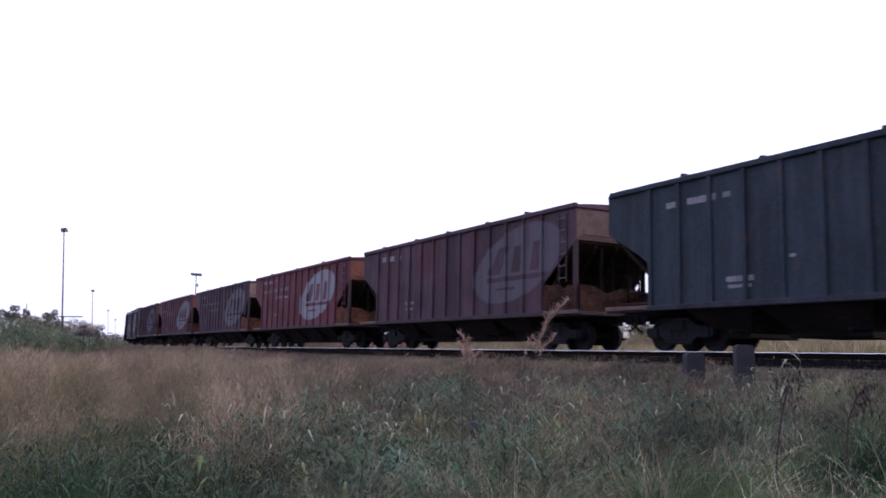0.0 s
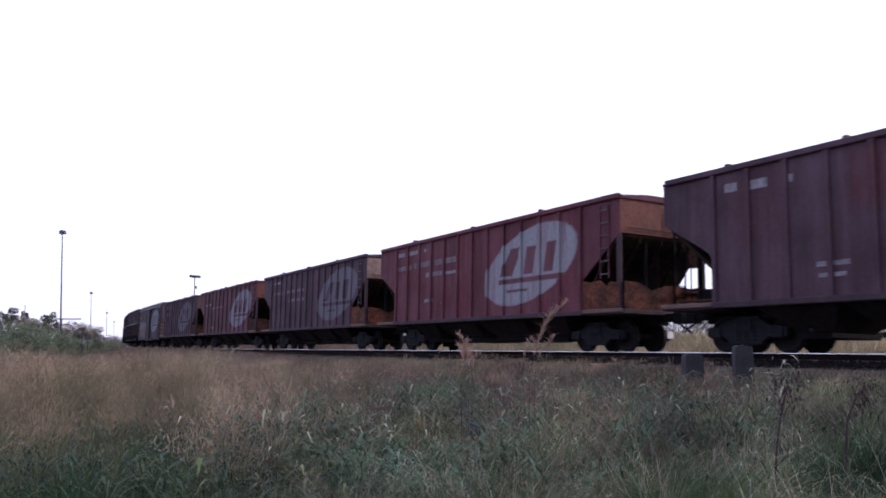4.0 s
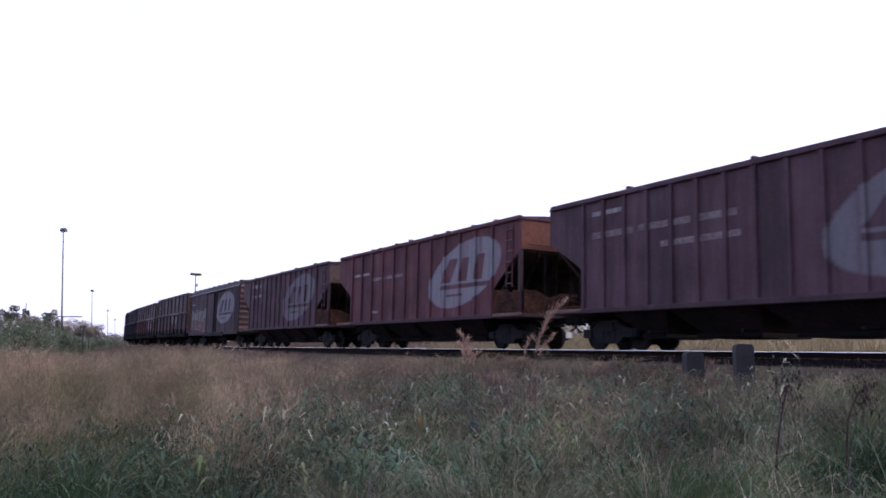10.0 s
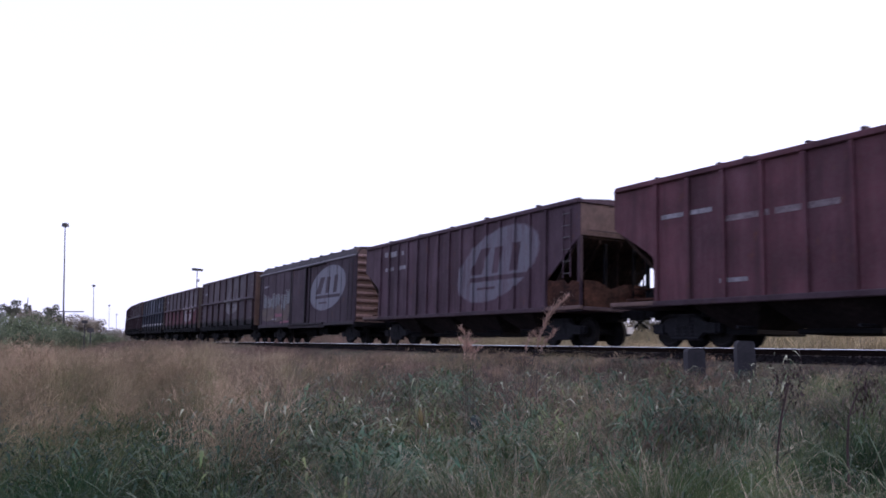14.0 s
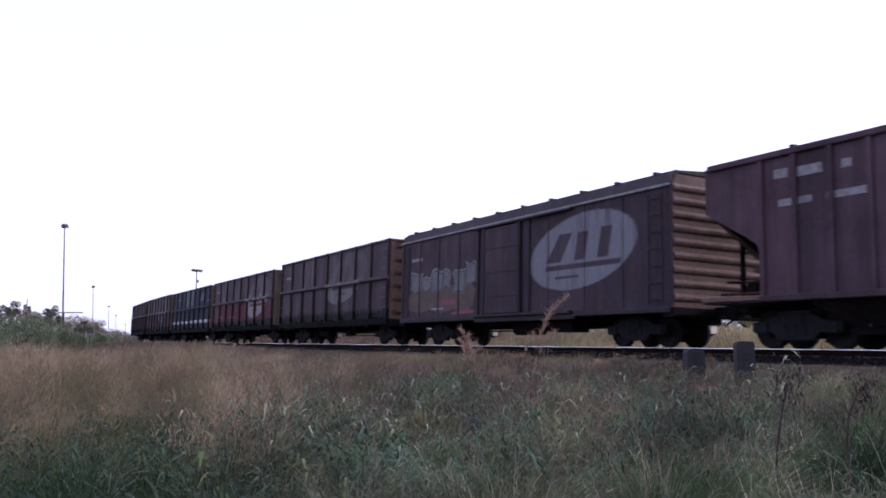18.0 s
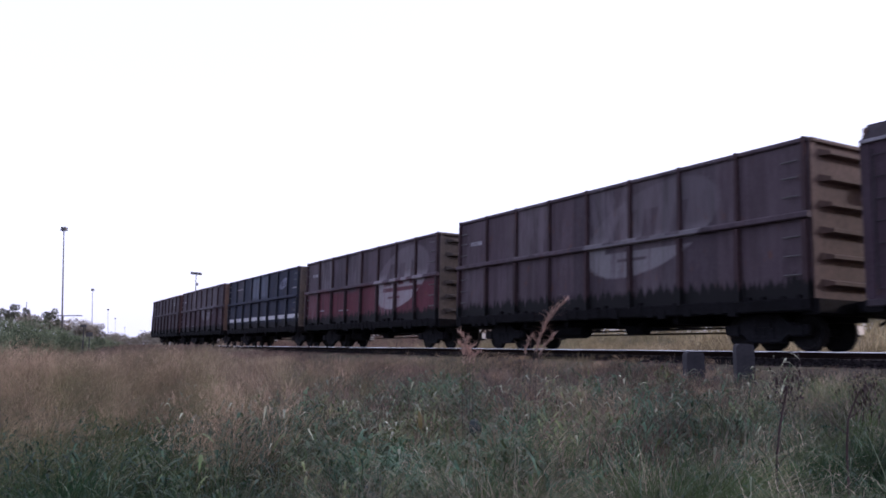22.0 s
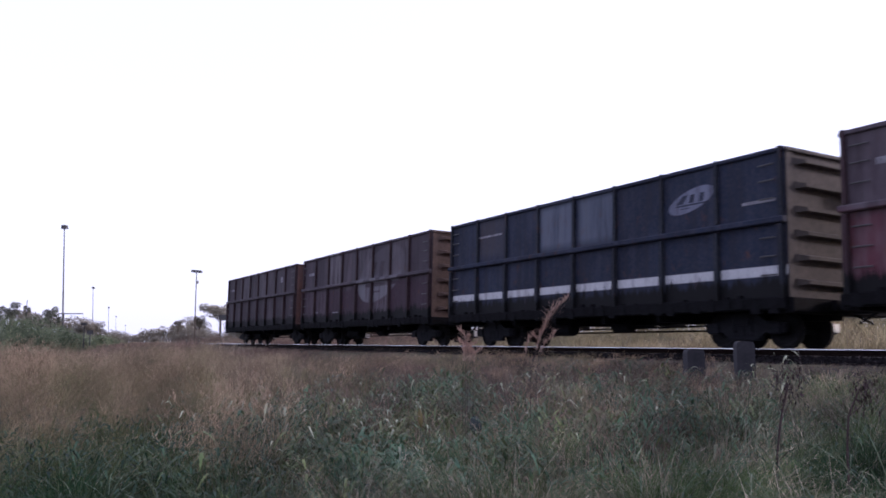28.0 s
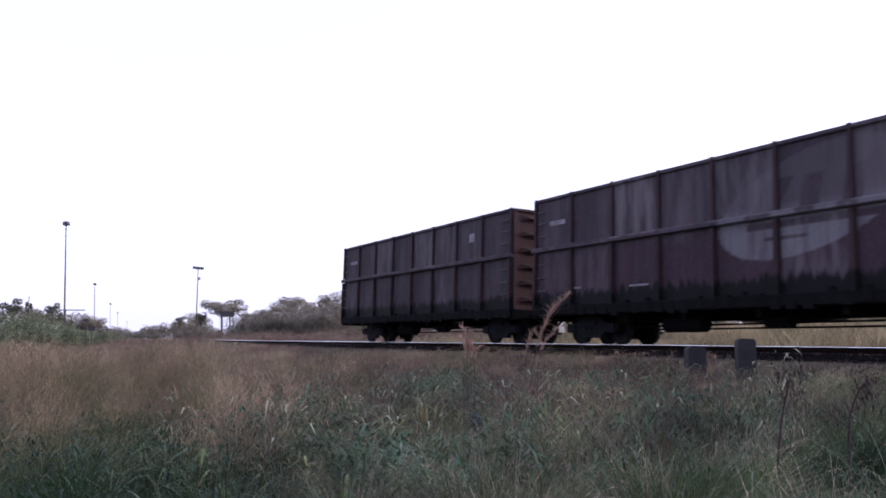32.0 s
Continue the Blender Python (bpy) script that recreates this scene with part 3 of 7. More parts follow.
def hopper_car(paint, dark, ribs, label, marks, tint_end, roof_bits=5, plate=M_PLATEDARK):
    """Covered hopper, 15.1 m long, with slanted open ends and three chutes. Local x points the way of travel, z from the rail."""
    car = thing("hopper_car", pose(0, 0, 0), label, "freight car", "wagons of the freight train")
    H, E, N = 4.22, 7.53, 5.98
    side = Geo().prism([(-N, 1.10), (N, 1.10), (N, 1.96), (E, 3.14), (E, H - 0.06), (-E, H - 0.06), (-E, 3.10), (-6.36, 2.43), (-6.10, 2.25), (-N, 2.00)], -HALF_W, -HALF_W + 0.04)
    part("side_panel", side, paint, car, "painted side sheet with streaks of rust and faded light oval")
    part("side_panel", both(side), paint, car)
    rib = {}
    for x in ribs:
        g = Geo().prism([(x - 0.055, 1.12), (x + 0.055, 1.12), (x + 0.055, H - 0.14), (x - 0.055, H - 0.14)], -HALF_W - 0.075, -HALF_W - 0.001)
        part("rib", g, paint, car)
        part("rib", both(g), paint, car)
    chord = Geo().box(-E + 0.13, E + 0.02, -HALF_W - 0.09, -HALF_W + 0.06, H - 0.14, H, 0.02)
    part("top_chord", chord, paint, car)
    part("top_chord", both(chord), paint, car)
    sill = Geo().box(-N - 0.03, N + 0.03, -HALF_W - 0.085, -HALF_W + 0.05, 0.98, 1.12, 0.02)
    part("side_sill", sill, dark, car)
    part("side_sill", both(sill), dark, car)
    roof = Geo()
    prof = [(-HALF_W + 0.06, H - 0.03), (-0.55, H + 0.06), (0.55, H + 0.06), (HALF_W - 0.06, H - 0.03), (HALF_W - 0.06, H - 0.07), (-HALF_W + 0.06, H - 0.07)]
    roof.add([(-E, y, z) for y, z in prof] + [(E, y, z) for y, z in prof], [tuple(range(6)), tuple(range(11, 5, -1))] + [(i, i + 6, (i + 1) % 6 + 6, (i + 1) % 6) for i in range(6)])
    rf = part("roof", roof, paint, car, "shallow ridged steel roof")
    for k in range(4):
        xc = -5.4 + 3.6 * k
        part("hatch", Geo().box(xc - 1.5, xc + 1.5, -0.36, 0.36, H + 0.061, H + 0.13, 0.02), paint, rf)
    for k in range(roof_bits):
        xc = -6.4 + 12.8 * (k + 0.5) / roof_bits + random.uniform(-0.4, 0.4)
        part("hatch_clamp", Geo().box(xc - 0.06, xc + 0.06, -HALF_W - 0.02, -HALF_W + 0.14, H + 0.001, H + random.uniform(0.05, 0.09), 0.015), dark, rf)
    for sgn in (-1, 1):
        def m(g):
            if sgn < 0:
                g.v = [(-x, y, z) for x, y, z in g.v]
                g.f = [f[::-1] for f in g.f]
            return g
        part("end_sheet", m(Geo().box(E - 0.045, E - 0.005, -HALF_W + 0.042, HALF_W - 0.042, 3.16, H - 0.08)), tint_end, car, "upright end sheet, rusty orange")
        part("end_lip", m(Geo().box(E - 0.003, E + 0.05, -HALF_W + 0.02, HALF_W - 0.02, H - 0.13, H - 0.05, 0.012)), paint, car)
        foot = 5.6 if sgn > 0 else 4.9
        part("slope_sheet", m(Geo().prism([(foot, 1.00), (foot + 0.07, 0.95), (E - 0.05, 3.08), (E - 0.05, 3.18)], -HALF_W + 0.042, HALF_W - 0.042)), M_SLOPE, car, "near-black slanted floor sheet of the hopper end")
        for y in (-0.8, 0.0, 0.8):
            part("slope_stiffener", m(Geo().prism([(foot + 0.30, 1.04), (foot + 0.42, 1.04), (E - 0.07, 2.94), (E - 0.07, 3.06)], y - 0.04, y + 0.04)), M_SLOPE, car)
        part("end_platform", m(Geo().box(N + 0.001, E + 0.12, -HALF_W + 0.02, HALF_W - 0.02, 0.98, 1.10, 0.02)), dark, car)
        part("step_edge", m(Geo().box(N, E + 0.1, -HALF_W - 0.06, -HALF_W + 0.018, 1.02, 1.13, 0.015)), M_END, car)
        for y in (-HALF_W + 0.06, HALF_W - 0.06) if sgn > 0 else ():
            part("corner_post", m(Geo().box(E - 0.14, E - 0.002, y - 0.055, y + 0.055, 1.10, 3.155, 0.012)), dark, car)
        for y in (-0.55, 0.55):
            part("end_post", m(Geo().box(E - 0.20, E - 0.10, y - 0.05, y + 0.05, 1.10, 2.98, 0.012)), M_BLACK, car)
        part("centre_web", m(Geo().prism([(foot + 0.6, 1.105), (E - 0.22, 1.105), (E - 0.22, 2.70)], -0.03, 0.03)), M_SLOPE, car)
        w = E - N - 0.03
        if sgn > 0:
            for y in (-HALF_W, HALF_W - 0.035):
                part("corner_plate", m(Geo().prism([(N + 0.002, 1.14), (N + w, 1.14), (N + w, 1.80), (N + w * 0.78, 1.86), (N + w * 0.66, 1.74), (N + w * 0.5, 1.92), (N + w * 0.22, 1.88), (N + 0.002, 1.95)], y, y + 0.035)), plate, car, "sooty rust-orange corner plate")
            g = Geo()
            zs = [1.86, 1.84, 1.64, 1.80, 1.82, 1.76, 1.80]
            ys = [-HALF_W + 0.125 + (2 * HALF_W - 0.25) * k / 6 for k in range(7)]
            g.add([(E + 0.02, y, 1.105) for y in ys] + [(E + 0.02, y, z) for y, z in zip(ys, zs)] + [(E + 0.05, y, 1.105) for y in ys] + [(E + 0.05, y, z) for y, z in zip(ys, zs)],
                  [(k, k + 1, k + 8, k + 7) for k in range(6)] + [(k + 15, k + 14, k + 21, k + 22) for k in range(6)] + [(k + 7, k + 8, k + 22, k + 21) for k in range(6)])
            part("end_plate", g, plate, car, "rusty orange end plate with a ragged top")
            lad = part("end_ladder", Geo().box(E + 0.055, E + 0.085, 0.30, 0.34, 1.3, 3.95).box(E + 0.055, E + 0.085, 0.70, 0.74, 1.3, 3.95), M_BLACK, car, "near-black ladder on the end wall")
            step = Geo().tube((E + 0.07, 0.34, 0), (E + 0.07, 0.70, 0), 0.014, n=6).mesh("rung", M_BLACK)
            for k in range(8):
                part("rung", step, M_BLACK, lad, at=pose(0, 0, 1.5 + 0.33 * k))
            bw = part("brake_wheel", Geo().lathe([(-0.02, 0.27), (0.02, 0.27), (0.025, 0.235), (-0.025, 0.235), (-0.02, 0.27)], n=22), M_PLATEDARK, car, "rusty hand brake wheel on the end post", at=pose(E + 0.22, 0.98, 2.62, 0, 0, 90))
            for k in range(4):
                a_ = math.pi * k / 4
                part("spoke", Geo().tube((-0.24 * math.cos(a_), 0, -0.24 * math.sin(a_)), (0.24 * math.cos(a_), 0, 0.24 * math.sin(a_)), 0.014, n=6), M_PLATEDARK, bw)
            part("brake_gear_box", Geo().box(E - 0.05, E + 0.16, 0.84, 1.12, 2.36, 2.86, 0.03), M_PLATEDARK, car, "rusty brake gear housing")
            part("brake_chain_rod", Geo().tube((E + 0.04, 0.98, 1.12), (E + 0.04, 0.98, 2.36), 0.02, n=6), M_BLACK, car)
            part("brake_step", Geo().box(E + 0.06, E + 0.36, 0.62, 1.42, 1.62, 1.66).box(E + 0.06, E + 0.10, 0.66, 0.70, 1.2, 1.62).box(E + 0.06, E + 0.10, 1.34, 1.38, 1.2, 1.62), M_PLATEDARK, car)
            part("grab_rail", Geo().tube((E + 0.06, -HALF_W + 0.25, 3.30), (E + 0.06, HALF_W - 0.25, 3.30), 0.016, n=6), dark, car)
        part("air_tank", m(Geo().tube((E - 0.55, -0.75, 1.36), (E - 0.55, 0.35, 1.36), 0.17, n=14)), M_BLACK, car)
        part("air_pipe", m(Geo().tube((N + 0.1, -1.25, 1.22), (E - 0.1, -1.25, 1.22), 0.03, n=6).tube((E - 0.35, -1.3, 1.5), (E - 0.35, 0.9, 1.62), 0.03, n=6)), M_PLATEDARK, car)
        if sgn > 0:
            add_ladder(car, N + 0.82, N + 1.16, 1.95, 3.95, -HALF_W - 0.03, 6, paint, M_GALVWORN)
    for xc, ht, hb, bx in ((-3.98, 1.05, 0.36, -3.98), (-1.5, 1.40, 0.88, -1.5), (1.4, 1.48, 0.92, 1.38), (3.98, 1.05, 0.36, 3.95)):
        c = Geo()
        vs = [(x + sx * h, sy * y, z) for x, h, y, z in ((xc, ht, HALF_W - 0.12, 1.02), (bx, hb, 0.70, 0.42)) for sx, sy in ((-1, -1), (1, -1), (1, 1), (-1, 1))]
        c.add(vs, [(0, 1, 2, 3), (7, 6, 5, 4), (1, 0, 4, 5), (2, 1, 5, 6), (3, 2, 6, 7), (0, 3, 7, 4)])
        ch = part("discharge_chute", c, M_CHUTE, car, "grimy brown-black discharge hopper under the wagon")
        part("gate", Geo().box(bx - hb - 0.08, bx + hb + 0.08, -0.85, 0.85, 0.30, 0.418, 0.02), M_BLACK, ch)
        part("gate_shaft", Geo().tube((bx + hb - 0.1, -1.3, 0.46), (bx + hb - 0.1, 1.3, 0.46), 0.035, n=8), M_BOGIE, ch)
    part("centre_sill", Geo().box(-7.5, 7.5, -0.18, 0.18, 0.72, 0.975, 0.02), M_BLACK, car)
    for x0, x1, z0, z1 in marks:
        faint = x1 - x0 > 1.2
        z1 = z0 + (z1 - z0) * (1.7 if faint else 1.25)
        part("lettering_bar", Geo().box(x0, x1, -HALF_W - 0.005, -HALF_W - 0.0005, z0, z1), M_FAINT if faint else M_MARK, car, "rubbed pale stencilled line" if faint else "faded white stencilled line")
    add_bogies(car, 5.72)
    add_couplers(car, 7.55)
    return car


def gondola_car(paint, dark, top, label, marks, tint_end, rail=2.79):
    """High-sided open gondola, 14.25 m long, with outside posts, a mid rail and ribbed ends."""
    car = thing("gondola_car", pose(0, 0, 0), label, "freight car", "wagons of the freight train")
    E = 7.12
    side = Geo().prism([(-E, 1.02), (E, 1.02), (E, top - 0.05), (-E, top - 0.05)], -HALF_W, -HALF_W + 0.04)
    part("side_panel", side, paint, car, "painted side sheet, faded and stained")
    part("side_panel", both(side), paint, car)
    for k in range(9):
        x = -E + 0.08 + (2 * E - 0.16) * k / 8
        w = 0.06
        g = Geo().prism([(x - w, 1.05), (x + w, 1.05), (x + w * 0.8, rail - 0.10), (x - w * 0.8, rail - 0.10)], -HALF_W - 0.13, -HALF_W - 0.001)
        g.prism([(x - w * 0.8, rail + 0.10), (x + w * 0.8, rail + 0.10), (x + w * 0.6, top + 0.012), (x - w * 0.6, top + 0.012)], -HALF_W - 0.09, -HALF_W - 0.001)
        part("post", g, dark, car)
        part("post", both(g), dark, car)
    mid = Geo().box(-E - 0.03, E + 0.03, -HALF_W - 0.15, -HALF_W - 0.001, rail - 0.07, rail + 0.07, 0.025)
    part("mid_rail", mid, paint, car)
    part("mid_rail", both(mid), paint, car)
    chord = Geo().box(-E, E, -HALF_W - 0.06, -HALF_W + 0.05, top - 0.10, top, 0.02)
    part("top_chord", chord, paint, car)
    part("top_chord", both(chord), paint, car)
    # a row of drop door hinges, black with dirt
    hinge = Geo().prism([(-0.12, 0.84), (0.12, 0.84), (0.11, 1.02), (0.05, 1.06), (0.03, 1.13), (-0.03, 1.13), (-0.06, 1.05), (-0.11, 1.0)], -HALF_W - 0.135, -HALF_W - 0.002).mesh("door_hinge", M_BLACK)
    for k in range(33):
        x = -E + 0.30 + (2 * E - 0.60) * k / 32 + random.uniform(-0.05, 0.05)
        part("door_hinge", hinge, M_BLACK, car, at=pose(x, random.uniform(0, 0.03), random.uniform(-0.12, 0.05)))
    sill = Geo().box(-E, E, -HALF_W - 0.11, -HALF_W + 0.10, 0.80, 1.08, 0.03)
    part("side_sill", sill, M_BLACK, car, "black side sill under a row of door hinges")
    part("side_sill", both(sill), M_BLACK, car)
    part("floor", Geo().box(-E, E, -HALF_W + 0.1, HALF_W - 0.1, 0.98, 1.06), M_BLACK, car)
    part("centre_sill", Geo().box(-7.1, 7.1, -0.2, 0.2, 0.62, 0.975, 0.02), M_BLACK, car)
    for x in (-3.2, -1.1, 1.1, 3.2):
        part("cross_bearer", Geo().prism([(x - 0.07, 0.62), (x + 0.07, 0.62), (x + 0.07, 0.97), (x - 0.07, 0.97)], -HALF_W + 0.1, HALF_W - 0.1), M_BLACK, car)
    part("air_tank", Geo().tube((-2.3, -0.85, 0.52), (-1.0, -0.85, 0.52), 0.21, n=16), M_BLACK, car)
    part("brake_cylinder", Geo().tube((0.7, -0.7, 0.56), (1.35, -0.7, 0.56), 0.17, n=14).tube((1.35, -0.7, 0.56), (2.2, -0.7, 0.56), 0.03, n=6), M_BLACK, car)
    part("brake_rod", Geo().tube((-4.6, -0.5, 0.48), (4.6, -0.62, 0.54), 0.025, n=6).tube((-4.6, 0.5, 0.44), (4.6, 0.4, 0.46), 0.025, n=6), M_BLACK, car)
    for sgn in (-1, 1):
        def m(g):
            if sgn < 0:
                g.v = [(-x, y, z) for x, y, z in g.v]
                g.f = [f[::-1] for f in g.f]
            return g
        part("end_panel", m(Geo().box(E - 0.05, E - 0.004, -HALF_W + 0.042, HALF_W - 0.042, 1.07, top - 0.06)), tint_end, car, "weathered end wall with horizontal ribs")
        for y in (-HALF_W + 0.02, HALF_W - 0.20):
            part("corner_strip", m(Geo().box(E - 0.003, E + 0.03, y, y + 0.18, 1.07, top - 0.07, 0.01)), tint_end, car)
        part("end_top_rail", m(Geo().box(E - 0.003, E + 0.07, -HALF_W + 0.02, HALF_W - 0.02, top - 0.10, top - 0.01, 0.015)), tint_end, car)
        for k in range(6):
            z = 1.40 + (top - 0.28 - 1.40) * k / 5
            y0, y1 = HALF_W - 0.30, HALF_W - 0.52
            part("end_rib", m(Geo().add([(E - 0.003, -y0, z - 0.09), (E + 0.14, -y1, z - 0.045), (E + 0.14, -y1, z + 0.03), (E - 0.003, -y0, z + 0.07),
                                         (E - 0.003, y0, z - 0.09), (E + 0.14, y1, z - 0.045), (E + 0.14, y1, z + 0.03), (E - 0.003, y0, z + 0.07)],
                                        [(3, 2, 1, 0), (4, 5, 6, 7), (0, 1, 5, 4), (1, 2, 6, 5), (2, 3, 7, 6), (3, 0, 4, 7)])), tint_end, car)
        part("end_sill", m(Geo().box(E - 0.3, E + 0.14, -HALF_W, HALF_W, 0.74, 1.06, 0.03)), M_BLACK, car)
        part("buffer_plate", m(Geo().box(E + 0.141, E + 0.30, -0.42, 0.42, 0.82, 1.04, 0.03)), M_BLACK, car)
        x0, x1 = (E - 0.62, E - 0.22) if sgn > 0 else (-E + 0.22, -E + 0.62)
        bar = Geo().tube((x0, -HALF_W - 0.08, 0), (x1, -HALF_W - 0.08, 0), 0.018, n=6).mesh("grab_iron", M_DARKSTEEL)
        for z in (1.55, 1.95, 2.35, 3.2, 3.6, 3.95):
            part("grab_iron", bar, M_DARKSTEEL, car, at=pose(0, 0, z))
    part("brake_wheel", Geo().tube((E + 0.2, 0.9, 3.45), (E + 0.25, 0.9, 3.45), 0.24, n=16), M_BLACK, car)
    for x0, x1, z0, z1 in marks:
        part("lettering_bar", Geo().box(x0, x1, -HALF_W - 0.005, -HALF_W - 0.0005, z0, z1), M_MARK, car, "faded white stencilled line")
    add_bogies(car, 5.32)
    add_couplers(car, 7.12)
    return car


def box_car(paint, dark, label):
    """Closed box car, 14.95 m long, sliding door, ribbed ends, spray-painted panel."""
    car = thing("box_car", pose(0, 0, 0), label, "freight car", "wagons of the freight train")
    E, H = 7.47, 4.03
    side = Geo().box(-E, E, -HALF_W, -HALF_W + 0.04, 0.98, H)
    part("side_panel", side, paint, car, "dark maroon side sheet with large pale oval")
    part("side_panel", both(side), paint, car)
    for x in (-7.35, -5.9, -4.4, -2.9, 2.4, 4.1, 5.7, 7.35):
        g = Geo().box(x - 0.045, x + 0.045, -HALF_W - 0.022, -HALF_W - 0.001, 1.0, H - 0.02)
        part("seam_strip", g, paint, car)
        part("seam_strip", both(g), paint, car)
    fas = Geo().add([(-E - 0.02, -HALF_W - 0.03, H), (E + 0.02, -HALF_W - 0.03, H), (E + 0.02, -HALF_W + 0.22, H + 0.40), (-E - 0.02, -HALF_W + 0.22, H + 0.40),
                     (-E - 0.02, -HALF_W + 0.06, H), (E + 0.02, -HALF_W + 0.06, H), (E + 0.02, -HALF_W + 0.28, H + 0.36), (-E - 0.02, -HALF_W + 0.28, H + 0.36)],
                    [(0, 1, 2, 3), (7, 6, 5, 4), (1, 0, 4, 5), (3, 2, 6, 7), (2, 1, 5, 6), (0, 3, 7, 4)])
    part("roof_cove", fas, dark, car, "dark curved roof edge")
    part("roof_cove", both(fas), dark, car)
    drip = Geo().box(-E - 0.02, E + 0.02, -HALF_W - 0.07, -HALF_W - 0.031, H - 0.03, H + 0.04, 0.01)
    part("drip_rail", drip, M_MARK, car, "pale gutter strip under the roof")
    part("drip_rail", both(drip), M_MARK, car)
    roof = Geo()
    prof = [(-HALF_W + 0.22, H + 0.39), (0, H + 0.50), (HALF_W - 0.22, H + 0.39), (HALF_W - 0.22, H + 0.34), (-HALF_W + 0.22, H + 0.34)]
    roof.add([(-E, y, z) for y, z in prof] + [(E, y, z) for y, z in prof], [tuple(range(5)), tuple(range(9, 4, -1))] + [(i, i + 5, (i + 1) % 5 + 5, (i + 1) % 5) for i in range(5)])
    rf = part("roof", roof, dark, car, "dark ribbed steel roof")
    for k in range(10):
        x = -6.75 + 1.5 * k
        part("roof_rib", Geo().box(x - 0.04, x + 0.04, -HALF_W + 0.16, HALF_W - 0.16, H + 0.38, H + 0.455), dark, rf)
    d = Geo().box(-1.05, 0.95, -HALF_W - 0.10, -HALF_W - 0.05, 1.05, H - 0.16)
    door = part("sliding_door", d, paint, car, "closed sliding door with dark vertical frame bars")
    for x0, x1 in ((-1.16, -1.03), (0.93, 1.06)):
        part("door_frame", Geo().box(x0, x1, -HALF_W - 0.14, -HALF_W - 0.045, 1.02, H - 0.12, 0.015), dark, door)
    for z in (1.6, 2.4, 3.2):
        part("door_rib", Geo().box(-1.02, 0.92, -HALF_W - 0.115, -HALF_W - 0.101, z - 0.03, z + 0.03), paint, door)
    for x in (-1.55, 1.45):
        part("door_post", Geo().box(x - 0.06, x + 0.06, -HALF_W - 0.07, -HALF_W - 0.001, 1.0, H - 0.05, 0.012), dark, car)
    part("door_track", Geo().box(-1.7, 3.6, -HALF_W - 0.15, -HALF_W - 0.001, H - 0.11, H - 0.045, 0.012), dark, car)
    part("door_track", Geo().box(-1.7, 3.6, -HALF_W - 0.13, -HALF_W - 0.001, 0.93, 1.01, 0.012), dark, car)
    sill = Geo().box(-E, -1.75, -HALF_W - 0.05, -HALF_W + 0.06, 0.84, 0.978, 0.02).box(3.7, E, -HALF_W - 0.05, -HALF_W + 0.06, 0.84, 0.978, 0.02).box(-1.75, 3.7, -HALF_W - 0.03, -HALF_W + 0.06, 0.76, 0.925, 0.02)
    part("side_sill", sill, dark, car)
    part("side_sill", both(sill), dark, car)
    part("floor", Geo().box(-E, E, -HALF_W + 0.07, HALF_W - 0.07, 0.86, 0.97), M_BLACK, car)
    part("centre_sill", Geo().box(-7.4, 7.4, -0.2, 0.2, 0.58, 0.855, 0.02), M_BLACK, car)
    part("air_tank", Geo().tube((-0.3, -0.8, 0.56), (1.1, -0.8, 0.56), 0.22, n=16), M_BLACK, car)
    part("battery_box", Geo().box(1.9, 3.0, -1.15, -0.5, 0.42, 0.76, 0.03), M_BLACK, car)
    part("brake_rod", Geo().tube((-4.6, -0.5, 0.48), (4.6, -0.62, 0.54), 0.025, n=6), M_BLACK, car)
    for sgn in (-1, 1):
        def m(g):
            if sgn < 0:
                g.v = [(-x, y, z) for x, y, z in g.v]
                g.f = [f[::-1] for f in g.f]
            return g
        part("end_panel", m(Geo().box(E - 0.05, E - 0.004, -HALF_W + 0.042, HALF_W - 0.042, 0.98, H + 0.3)), M_END, car, "ribbed dusty brown end wall")
        for k in range(9):
            z = 1.22 + 0.345 * k
            g = Geo()
            prof = [(-0.10, 0.0), (-0.06, 0.075), (0.0, 0.105), (0.06, 0.075), (0.10, 0.0)]
            vs = [(E - 0.003 + dx, -HALF_W + 0.06, z + dz) for dz, dx in prof] + [(E - 0.003 + dx, HALF_W - 0.06, z + dz) for dz, dx in prof]
            g.add(vs, [(4, 3, 2, 1, 0), (5, 6, 7, 8, 9)] + [(i, i + 1, i + 6, i + 5) for i in range(4)])
            part("end_rib", m(g), M_ENDRIB, car)
        part("end_sill", m(Geo().box(E - 0.3, E + 0.1, -HALF_W, HALF_W, 0.74, 0.972, 0.03)), M_BLACK, car)
        part("corner_post", m(Geo().box(E - 0.002, E + 0.05, -HALF_W, -HALF_W + 0.055, 1.0, H, 0.01)), paint, car)
        part("corner_post", m(Geo().box(E - 0.002, E + 0.05, HALF_W - 0.055, HALF_W, 1.0, H, 0.01)), paint, car)
        x0, x1 = (E - 0.72, E - 0.25) if sgn > 0 else (-E + 0.25, -E + 0.72)
        add_ladder(car, x0, x1, 1.05, 3.85, -HALF_W - 0.05, 7, dark)
    # spray-painted panel: pale outlined block shapes over a mottled patch
    fill = simple("grey_blue_spray_paint", (0.060, 0.064, 0.074), (0.125, 0.13, 0.148), 1.5, 0.7)
    line = simple("pale_spray_line", (0.08, 0.078, 0.085), (0.19, 0.185, 0.19), 2.0, 0.7)
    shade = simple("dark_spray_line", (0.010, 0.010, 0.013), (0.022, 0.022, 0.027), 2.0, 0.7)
    wash = simple("spray_wash_panel", (0.040, 0.022, 0.030), (0.090, 0.066, 0.040), 1.6, 0.75)
